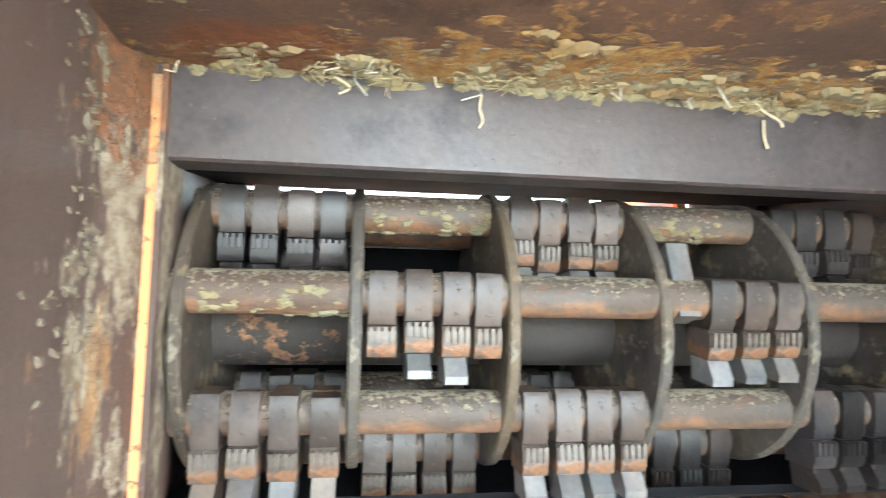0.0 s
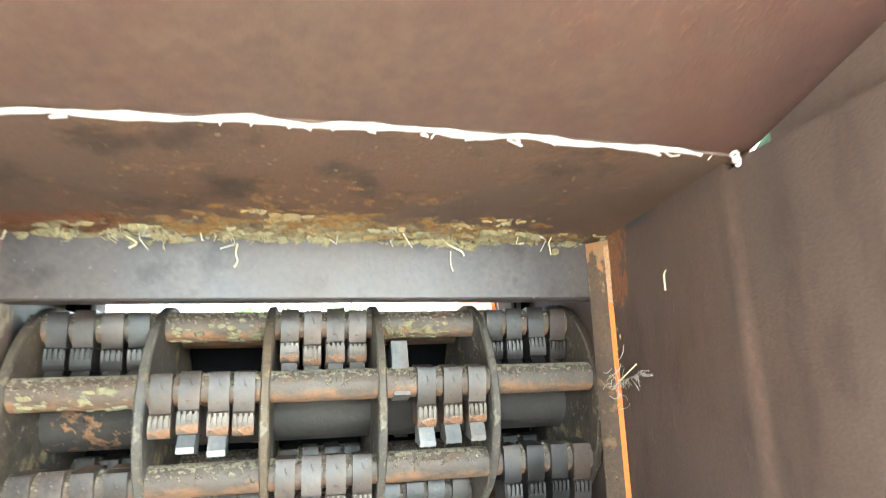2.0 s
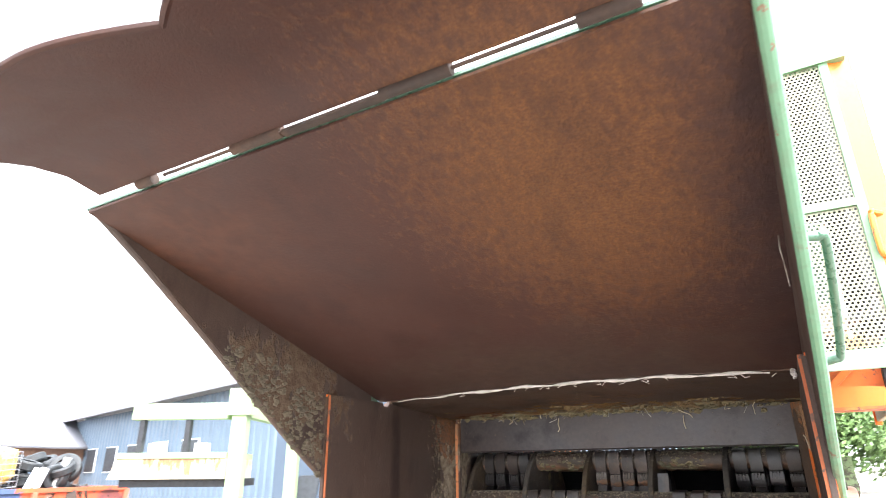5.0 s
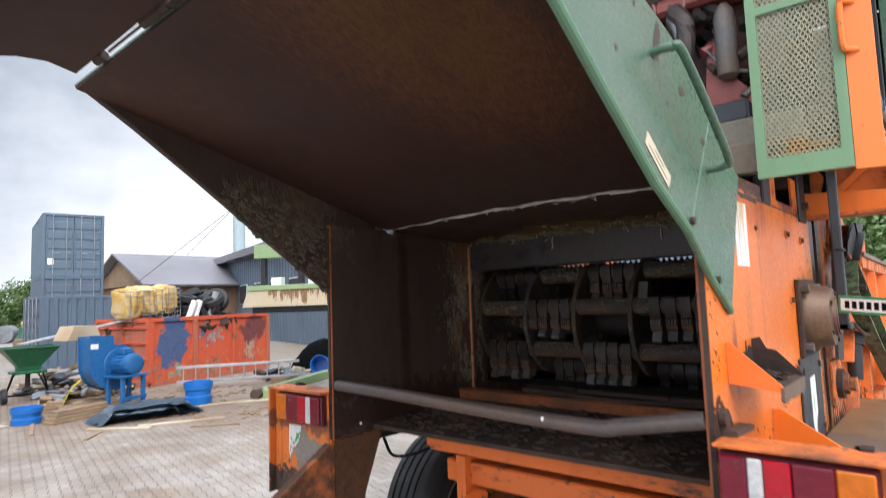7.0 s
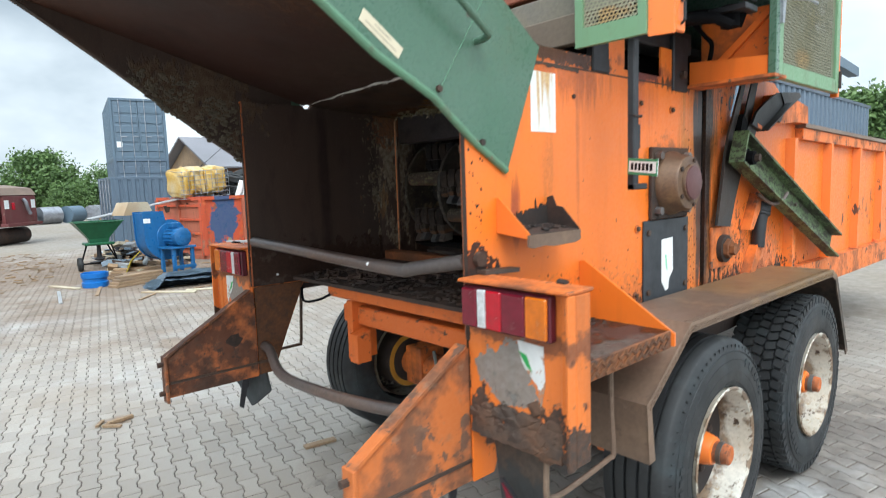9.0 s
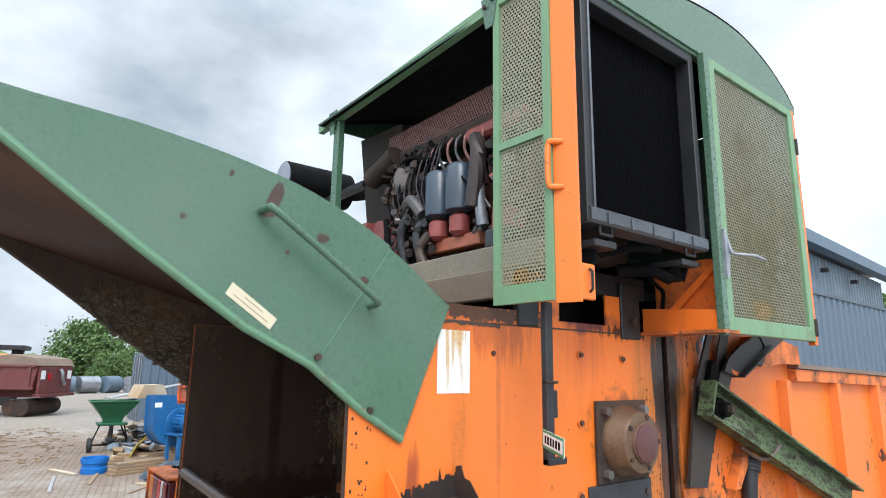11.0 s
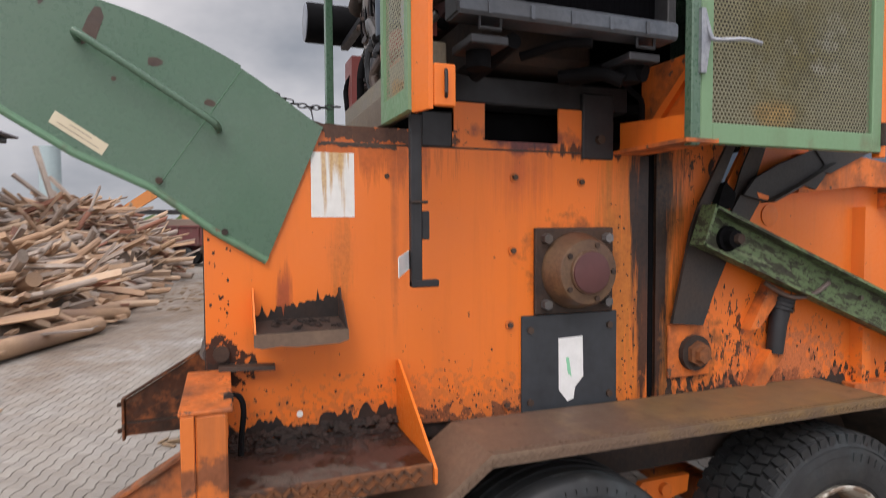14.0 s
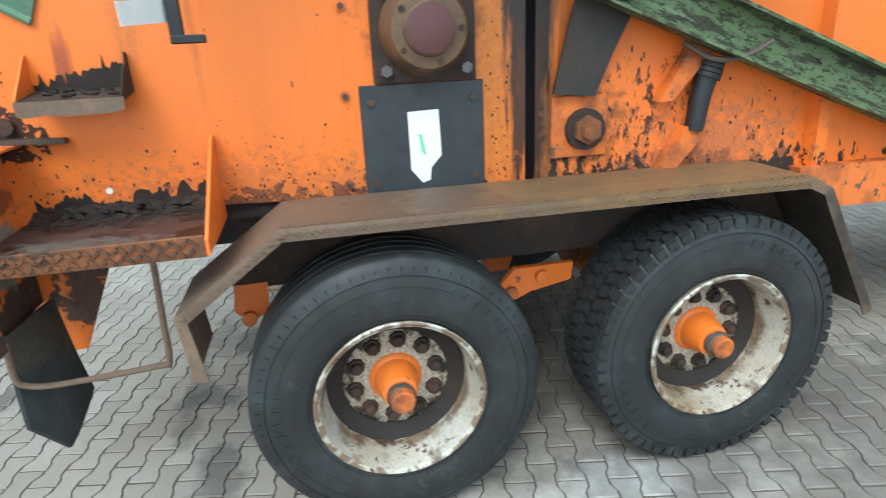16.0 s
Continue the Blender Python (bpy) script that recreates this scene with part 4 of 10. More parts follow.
# pale plug added where daylight comes through the right corner
part("joint_plug", tube(bm_new(), curve_pts([(1.872, 1.172, 2.416), (1.868, 1.166, 2.405), (1.875, 1.168, 2.392), (1.866, 1.160, 2.383)], 3), [0.009, 0.011, 0.008, 0.009, 0.010, 0.009, 0.006, 0.007, 0.006, 0.003], 8), M_GAP_STRAW, shredder, "pale plug standing in for daylight through the corner hole")
tf_ = random.Random(19)
for k in range(16):
    x_ = tf_.uniform(0.35, 1.82)
    z_ = 2.398 + bow(x_)
    part("straw", tube(bm_new(), [(x_, 1.178, z_), (x_ + tf_.uniform(-0.02, 0.02), 1.172, z_ - tf_.uniform(0.004, 0.016)), (x_ + tf_.uniform(-0.035, 0.035), 1.168, z_ - tf_.uniform(0.008, 0.026))], 0.0016, 5), M_GAP_STRAW, shredder)
part("rotor_beam", box(bm_new(), mx(PX) + 0.045, PX - 0.045, 1.875, 1.97, 2.178, 2.372, 0.006), M_STEEL_BROWN, shredder, "dark steel beam over the rotor")
M_STRIP = paint("chipped_strip_paint", (0.56, 0.19, 0.06), worn=1.2, rough=0.6, chip_scale=26.0)
stain(M_STRIP, (0, 0, 0), (BIG, BIG, BIG), (0.30, 0.22, 0.13), 9, 1.0, 0.5, 0.8, (1, 1, 0.5), bias=0.0, col2=(0.22, 0.12, 0.06), relief=0.8)
stain(M_STRIP, (0.085, 1.86, 2.30), (BIG, BIG, 0.20), (0.22, 0.16, 0.10), 22, 1.0, 0.3, 0.9, bias=0.75, col2=(0.30, 0.15, 0.07), relief=0.9)
M_CORNER = rusty("rust_crusted_corner", (0.060, 0.038, 0.026), (0.085, 0.052, 0.032), (0.048, 0.034, 0.026), scale=7.0, rough=0.9, relief=0.7, grain=80.0)
stain(M_CORNER, (1.86, 1.84, 2.33), (0.2, 0.2, 0.20), (0.30, 0.125, 0.045), 17, 1.1, 0.25, 0.9, (1, 1, 0.6), bias=0.55, col2=(0.19, 0.125, 0.07), relief=0.8)
stain(M_CORNER, (1.86, 1.84, 1.85), (0.2, 0.2, 0.45), (0.15, 0.12, 0.075), 14, 1.1, 0.3, 0.8, bias=0.1, col2=(0.17, 0.075, 0.03), relief=0.7)
M_LINE = paint("bright_orange_strip", (0.55, 0.12, 0.012), worn=0.6, rough=0.45, chip_scale=26.0)
stain(M_LINE, (1.88, 1.81, 2.30), (BIG, BIG, 0.32), (0.34, 0.20, 0.10), 18, 1.0, 0.3, 0.95, bias=0.7, col2=(0.20, 0.12, 0.07), relief=0.8)
part("corner_strip", prism(bm_new(), [(0.078, 1.40), (0.094, 1.40), (0.094, 2.34), (0.078, 2.34)], "y", 1.857, 1.869), M_STRIP, shredder, "chipped orange corner strip")
part("corner_strip", prism(bm_new(), [(1.872, 1.815), (1.882, 1.803), (1.8855, 1.806), (1.876, 1.8185)], "z", 1.40, 2.345), M_LINE, shredder, "bright orange edge strip, crusted at the top")
for near_wall in (True, False):
    xa, xb = (0.078, 0.094) if near_wall else (1.872, 1.8855)
    w0, w1 = (0.0345, xa) if near_wall else (1.838, 1.8855)
    part("corner_fillet", prism(bm_new(), [(w0, 1.74), (w1, 1.862), (w1, 1.874), (w0, 1.874)] if near_wall else [(w1, 1.80), (w1, 1.874), (w0, 1.874), (w0, 1.868)], "z", 1.40, 2.362), M_WALL if near_wall else M_CORNER, shredder, "bent corner of the wall, crusted")
    if near_wall:
        part("corner_return", box(bm_new(), xb, xb + 0.012, 1.858, 1.99, 1.40, 2.362), M_WALL, shredder)
    # added black plates that shut out the sky at both rotor ends
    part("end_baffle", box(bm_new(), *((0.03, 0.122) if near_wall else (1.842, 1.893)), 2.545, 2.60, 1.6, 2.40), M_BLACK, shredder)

# rotor
AX_Y, AX_Z, R_ROD, R_DISC = 2.253, 1.85, 0.30, 0.352
DISCS = (0.127, 0.475, 0.809, 1.152, 1.507, 1.862)
M_ROD = rusty("rough_rod_steel", (0.075, 0.066, 0.056), (0.115, 0.096, 0.078), (0.10, 0.066, 0.045), scale=6.0, rough=0.7, relief=0.6, grain=90.0)
stain(M_ROD, (0, 0, 0), (BIG, BIG, BIG), (0.20, 0.09, 0.035), 9, 1.0, 0.4, 0.8, (0.6, 1, 1), bias=-0.3)
M_DISC = rusty("crusted_disc_steel", (0.055, 0.048, 0.042), (0.085, 0.072, 0.058), (0.10, 0.066, 0.034), scale=8.0, rough=0.75, relief=0.8, each=0.3)
stain(M_DISC, (0, 0, 0), (BIG, BIG, BIG), (0.022, 0.017, 0.015), 6, 1.0, 0.5, 0.85, bias=-0.05)
stain(M_DISC, (0, 0, 0), (BIG, BIG, BIG), (0.24, 0.18, 0.10), 40, 1.0, 0.25, 0.8, bias=-0.45, relief=0.6)
deepen(M_DISC, (0.64, 0.61, 0.58))
stain(M_DISC, (0, 0, 0), (BIG, BIG, BIG), (0.18, 0.16, 0.12), 16, 1.0, 0.3, 0.7, bias=-0.35, relief=0.7)
stain(M_DISC, (0, 0, 0), (BIG, BIG, BIG), (0.22, 0.135, 0.055), 10, 1.0, 0.4, 0.8, bias=-0.3, col2=(0.20, 0.17, 0.10), relief=0.6)
deepen(M_ROD, (0.60, 0.52, 0.48))
stain(M_ROD, (0, 0, -0.045), (BIG, BIG, 0.032), (0.22, 0.10, 0.04), 7, 1.0, 0.6, 0.6, col2=(0.10, 0.06, 0.04), relief=0.4)
stain(M_ROD, (0, 0, 0.05), (BIG, 0.09, 0.055), (0.31, 0.265, 0.19), 75, 1.1, 0.3, 0.9, bias=0.55, col2=(0.16, 0.13, 0.085), relief=0.8, rough=0.95)
stain(M_ROD, (0, 0, 0), (BIG, BIG, BIG), (0.025, 0.018, 0.016), 5, 1.0, 0.5, 0.7, bias=-0.35)
# near-black base carries the shade between the rods, under real rust crust
M_SHAFT = rusty("shaded_crusted_shaft", (0.017, 0.013, 0.011), (0.027, 0.020, 0.016), (0.013, 0.011, 0.010), scale=9.0, rough=0.8, relief=0.7)
stain(M_SHAFT, (0.3, 2.25, 1.85), (0.20, BIG, BIG), (0.25, 0.11, 0.045), 26, 1.2, 0.25, 0.85, bias=0.15, col2=(0.07, 0.045, 0.028), relief=0.6)
rotor = part("rotor", cyl(bm_new(), (0.06, AX_Y, AX_Z), (1.89, AX_Y, AX_Z), 0.104, 28), M_SHAFT, shredder, "hammer rotor of worn grey-brown steel")
disc_me = finish("rotor_disc", lathe(bm_new(), [(-0.014, 0.05), (-0.014, R_DISC - 0.006), (-0.009, R_DISC), (0.009, R_DISC), (0.014, R_DISC - 0.006), (0.014, 0.05)], 56), M_DISC)
for x in DISCS:
    d = part("rotor_disc", disc_me, None, rotor)
    d.location = (x, AX_Y, AX_Z)
rod_me = finish("hammer_rod", cyl(bm_new(), (0.10, 0, 0), (1.88, 0, 0), 0.047, 24), M_ROD)
ham = bm_new()
prism(ham, [(-0.050, 0.048), (-0.056, 0.035), (-0.056, -0.045), (-0.048, -0.062), (0.040, -0.062), (0.044, 0.048)], "x", -0.033, 0.033)
ham_me = finish("hammer", ham, M_HAMMER)
bar_ = bm_new()
prism(bar_, [(-0.030, 0.05), (-0.045, 0.03), (-0.045, -0.12), (0.03, -0.13), (0.03, 0.05)], "x", -0.030, 0.030)
bar_me = finish("hammer", bar_, M_STEEL_GREY)
tip = bm_new()
prism(tip, [(-0.046, -0.064), (0.036, -0.064), (0.036, -0.128), (-0.048, -0.128), (-0.056, -0.112), (-0.056, -0.075)], "x", -0.034, 0.034)
for k in range(4):
    box(tip, -0.030 + 0.017 * k, -0.021 + 0.017 * k, -0.064, -0.050, -0.098, -0.066)
M_TIP = rusty("worn_hammer_tip", (0.075, 0.062, 0.054), (0.12, 0.098, 0.084), (0.085, 0.055, 0.038), scale=9.0, rough=0.55, metal=0.15, relief=0.5, each=0.4)
stain(M_TIP, (0, 0, -0.112), (BIG, BIG, 0.020), (0.26, 0.115, 0.045), 22, 0.8, 0.4, 0.85, bias=0.8, col2=(0.14, 0.075, 0.04), relief=0.4)
stain(M_TIP, (0, -0.06, -0.08), (BIG, 0.02, 0.025), (0.16, 0.14, 0.115), 40, 1.0, 0.3, 0.7, bias=0.5)
deepen(M_TIP, (0.72, 0.68, 0.66))
tip_me = finish("hammer_head", tip, M_TIP)
toe = bm_new()
prism(toe, [(-0.040, -0.130), (0.03, -0.130), (0.022, -0.182), (-0.062, -0.182), (-0.064, -0.165)], "x", -0.028, 0.028)
toe_me = finish("hammer_toe", toe, M_STEEL_GREY)
# darker copy of the hammer steel: shade on the rotor put into colour
M_HAMMER_SHADED = rusty("shaded_hammer_steel", (0.018, 0.016, 0.016), (0.034, 0.029, 0.028), (0.045, 0.028, 0.02), scale=9.0, rough=0.45, metal=0.2, relief=0.5, each=0.4)
stain(M_HAMMER_SHADED, (0, 0, 0), (BIG, BIG, BIG), (0.12, 0.07, 0.04), 24, 1.0, 0.3, 0.7, bias=-0.5, relief=0.4)
shaded_me = {}
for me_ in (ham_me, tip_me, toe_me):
    shaded_me[me_.name] = me_.copy()
    shaded_me[me_.name].materials[0] = M_HAMMER_SHADED
hr = random.Random(3)
for k in range(7):
    a = radians(15 + 51.4 * k)
    ry, rz = AX_Y - R_ROD * math.cos(a), AX_Z + R_ROD * math.sin(a)
    rod = part("hammer_rod", rod_me, None, rotor)
    rod.location = (0, ry, rz)
    odd = {0: 1, 6: 0, 1: 0}.get(k, k % 2)
    for seg in range(5):
        if seg % 2 != odd:
            continue
        x0, x1 = DISCS[seg] + 0.02, DISCS[seg + 1] - 0.02
        for j in range(4):
            long_bar = k == 0 and j == 0 and seg == 3
            x = x0 + (x1 - x0) * (j + 0.5) / 4 + hr.uniform(-0.003, 0.003)
            # hammers at the right end and in upper rows take the shaded copy
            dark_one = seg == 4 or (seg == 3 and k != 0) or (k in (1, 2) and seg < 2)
            h = part("hammer", shaded_me[ham_me.name] if dark_one else ham_me, None, rotor)
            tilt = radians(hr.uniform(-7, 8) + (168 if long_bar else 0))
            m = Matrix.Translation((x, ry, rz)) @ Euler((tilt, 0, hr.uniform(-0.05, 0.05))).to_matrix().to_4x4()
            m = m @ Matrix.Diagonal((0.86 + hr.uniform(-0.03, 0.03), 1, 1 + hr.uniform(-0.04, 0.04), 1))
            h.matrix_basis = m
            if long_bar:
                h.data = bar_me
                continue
            part("hammer_head", shaded_me[tip_me.name] if dark_one else tip_me, None, rotor).matrix_basis = m
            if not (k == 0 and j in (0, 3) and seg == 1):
                part("hammer_toe", shaded_me[toe_me.name] if dark_one else toe_me, None, rotor).matrix_basis = m
# housing behind and below the rotor, comb plate, daylight gap above it
shell = [(AX_Y + 0.42 * math.cos(radians(t)), AX_Z + 0.42 * math.sin(radians(t))) for t in range(-118, 37, 7)]
# black housing: the chamber's shade is put into its colour
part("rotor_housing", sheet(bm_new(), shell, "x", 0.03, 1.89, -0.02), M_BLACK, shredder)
comb = bm_new()
box(comb, 0.12, 1.84, 2.56, 2.575, 2.08, 2.190)
for k in range(46):
    x = 0.16 + k * 0.0365
    prism(comb, [(x - 0.015, 2.190), (x + 0.015, 2.190), (x + rnd.uniform(-0.002, 0.002), 2.212 + rnd.uniform(0, 0.008))], "y", 2.56, 2.572)
part("comb_plate", comb, M_STEEL_GREY, shredder, "toothed comb plate behind the rotor")
# black too, so the shaded band above the rotor lies in the colour
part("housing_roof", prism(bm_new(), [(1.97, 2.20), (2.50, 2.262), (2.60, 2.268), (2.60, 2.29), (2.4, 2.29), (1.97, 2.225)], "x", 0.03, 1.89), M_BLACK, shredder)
# floor of the mouth with its bars
part("mouth_floor", prism(bm_new(), [(1.02, 1.315), (1.80, 1.355), (1.80, 1.375), (1.02, 1.335)], "x", 0.05, 1.87), M_RUST_DARK, shredder, "dirty rusted floor plate")
M_SILLRUST = rusty("orange_crusted_sill", (0.20, 0.062, 0.022), (0.34, 0.105, 0.03), (0.09, 0.04, 0.022), scale=14.0, rough=0.85, relief=0.9)
part("sill_bar", box(bm_new(), 0.06, 1.86, 1.74, 1.84, 1.36, 1.43, 0.008), M_SILLRUST, shredder, "rusty orange sill below the rotor")
sp_ = random.Random(23)
for k, (x_, L_, z_) in enumerate(((0.86, 0.62, 1.452), (1.15, 0.50, 1.468), (1.42, 0.66, 1.450), (1.58, 0.40, 1.472))):
    part("splintered_board", box(bm_new(), -L_ / 2, L_ / 2, -0.045, 0.045, -0.011, 0.011, 0.004, Matrix.Translation((x_, 1.79, z_)) @ Euler((radians(sp_.uniform(-10, 10)), radians(sp_.uniform(-3, 3)), radians(sp_.uniform(-7, 7)))).to_matrix().to_4x4()), M_RUST_DARK, shredder, "dark splintered board jammed under the rotor")
M_BEAM = paint("scraped_beam_paint", (0.62, 0.125, 0.012), rust=(0.07, 0.032, 0.02), worn=0.9, rough=0.5, streak=0.5, dirt=(0.22, 0.06, 0.02), chip_scale=11.0)
stain(M_BEAM, (0, 0, 0), (BIG, BIG, BIG), (0.09, 0.042, 0.024), 8, 1.0, 0.3, 0.85, (0.6, 1, 1.4), bias=-0.3, col2=(0.05, 0.028, 0.02), relief=0.3)
part("cross_beam", box(bm_new(), 0.40, 1.87, 1.06, 1.14, 1.245, 1.325, 0.008), M_BEAM, shredder, "orange cross beam")
part("cross_beam", box(bm_new(), 0.50, 1.87, 1.10, 1.20, 1.10, 1.205, 0.008), M_BEAM, shredder, "orange cross beam")
part("beam_bracket", prism(bm_new(), [(1.06, 0.90), (1.22, 0.90), (1.22, 1.24), (1.06, 1.24)], "x", 0.60, 0.655), M_BEAM, shredder)
part("hook_lug", prism(bm_new(), [(1.03, 0.90), (1.12, 0.90), (1.12, 1.08), (1.03, 1.06)], "x", 0.66, 0.74), M_BEAM, shredder)
debris_bm = bm_new()
for k in range(700):
    x, y = rnd.uniform(0.08, 1.84), rnd.uniform(1.04, 1.70)
    z = 1.336 + (y - 1.02) * 0.051
    s = rnd.uniform(0.003, 0.014)
    box(debris_bm, -s * rnd.uniform(0.8, 3), s * rnd.uniform(0.8, 3), -s, s, 0, s, 0, Matrix.Translation((x, y, z)) @ Euler((rnd.uniform(-0.3, 0.3), rnd.uniform(-0.3, 0.3), rnd.uniform(0, 3))).to_matrix().to_4x4())
tagged(part("debris", debris_bm, M_RUST_DARK, shredder, "wood crumbs and dirt on the mouth floor"), kind="stuff")
# bent pipes across the mouth
part("cross_pipe", tube(bm_new(), curve_pts([(0.06, 0.775, 1.577), (0.5, 0.765, 1.565), (1.0, 0.76, 1.545), (1.5, 0.755, 1.532), (1.6, 0.755, 1.545), (1.88, 0.775, 1.592)], 6), 0.029, 14), M_BAR, shredder, "bent steel pipe across the mouth")
part("cross_pipe", tube(bm_new(), curve_pts([(0.06, 0.80, 0.93), (0.18, 0.775, 0.925), (0.42, 0.72, 0.85), (0.8, 0.70, 0.86), (1.3, 0.71, 0.90), (1.86, 0.78, 0.96)], 6), 0.029, 14), M_BAR, shredder, "bent steel pipe across the mouth")
for x in (0.085, 1.835):
    part("white_dot", cyl(bm_new(), (x if x < 1 else 1.31, 0.90 if x < 1 else 0.731, 1.365 if x < 1 else 1.545), (x + 0.003 if x < 1 else 1.313, 0.90 if x < 1 else 0.728, 1.365 if x < 1 else 1.545), 0.008, 8), M_WHITE, shredder)

M_LUG = paint("scraped_lug_paint", (0.50, 0.135, 0.028), rust=(0.085, 0.045, 0.03), worn=1.2, rough=0.55, streak=0.7, dirt=(0.15, 0.065, 0.035), chip_scale=9.0)
stain(M_LUG, (0, 0, 0), (BIG, BIG, BIG), (0.16, 0.075, 0.04), 4, 1.0, 0.5, 0.85, bias=0.15, col2=(0.075, 0.040, 0.027), relief=0.3, rough=0.85)
stain(M_LUG, (0, 0, 0), (BIG, BIG, BIG), (0.27, 0.17, 0.11), 13, 1.0, 0.5, 0.7, (1, 0.7, 1.4), bias=-0.25, col2=(0.20, 0.10, 0.06))
stain(M_LUG, (0.02, 0.5, 0.9), (0.06, BIG, BIG), (0.055, 0.030, 0.022), 6, 0.8, 0.5, 0.85, bias=0.75, relief=0.3, rough=0.85)
# rear lugs
for x0, x1, s in ((PX - 0.035, PX - 0.012, 1), (mx(PX) + 0.012, mx(PX) + 0.035, -1)):
    lug = part("rear_lug", prism(bm_new(), [(0.23, 0.745), (0.23, 0.968), (0.73, 1.268), (BACK - 0.002, 1.268), (BACK - 0.002, 0.745)], "x", x0, x1), M_LUG, shredder, "triangular orange lug, paint worn to rust")
    part("lug_flange", strip(bm_new(), [(0.222, 0.972), (0.735, 1.278)], "x", x0 - 0.015, x1 + 0.015, 0.012), M_LUG, lug)
    part("end_plate", box(bm_new(), x0 - 0.022, x1 + 0.022, 0.212, 0.228, 0.72, 0.985, 0.003), M_LUG, lug)
    for z in (0.775, 0.94):
        part("bolt", cyl(bm_new(), (x0 + 0.01, 0.212, z), (x0 + 0.01, 0.185, z), 0.015, 6), M_RUST_DARK, lug)
    part("stiffener", box(bm_new(), x0 - 0.02, x1 + 0.006, 0.24, 0.84, 0.82, 0.835, 0.002), M_RUST, lug)
    xs = x0 - 0.0015 if s > 0 else x1 + 0.0005
    blot = [(0.62 + 0.05 * math.cos(0.5 * k) * rnd.uniform(0.5, 1.1), 1.0 + 0.045 * math.sin(0.5 * k) * rnd.uniform(0.5, 1.1)) for k in range(12)]
    part("rust_spot", prism(bm_new(), blot, "x", xs, xs + 0.001), M_RUST_DARK, lug)
    part("dangling_strap", prism(bm_new(), [(0.66, 0.745), (0.70, 0.745), (0.655, 0.56), (0.63, 0.58)], "x", x0, x0 + 0.006), M_DARK, lug)

M_MUD = rusty("caked_mud", (0.055, 0.038, 0.03), (0.10, 0.072, 0.055), (0.13, 0.06, 0.03), 14, 0.95, 0, 1.0)
def twisted_flap(X):
    """A worn rubber mud flap, torn to a point at its lower end."""
    b = bm_new()
    rows = []
    for k in range(17):
        t = k / 16
        row = []
        for d in (0.0, 0.012):
            for j in range(9):
                u = j / 8
                low = 0.60 - 0.135 * (1 - abs(u - 0.62) / 0.62) if u < 0.62 else 0.465 + 0.17 * (u - 0.62) / 0.38
                z = 0.985 + (low - 0.985) * t
                bow_ = 0.03 * math.sin(math.pi * u) * math.sin(2.6 * t) + 0.02 * t * t
                row.append(b.verts.new((X(1.965 + 0.285 * u + d * 0.3), 0.855 - 0.105 * u * (0.35 + 0.65 * t) - 0.03 * (1 - t) + bow_ - d, z)))
        rows.append(row)
    for a, c in zip(rows, rows[1:]):
        for o in (0, 9):
            for j in range(8):
                b.faces.new((a[o + j], a[o + j + 1], c[o + j + 1], c[o + j]))
        for j in (0, 8):
            b.faces.new((a[j], a[j + 9], c[j + 9], c[j]))
    for r_ in (rows[0], rows[-1]):
        for j in range(8):
            b.faces.new((r_[j], r_[j + 1], r_[j + 10], r_[j + 9]))
    return b


M_FLAP = plain("scuffed_grey_rubber", (0.040, 0.046, 0.048), 0.7, 0.0, 0.45, 6.0, 0.3)
stain(M_FLAP, (0, 0, 0), (BIG, BIG, BIG), (0.10, 0.10, 0.095), 9, 1.0, 0.5, 0.6, (1, 1, 0.4), bias=-0.3)
stain(M_FLAP, (0, 0, 0.93), (BIG, BIG, 0.12), (0.10, 0.075, 0.055), 12, 0.9, 0.4, 0.7)
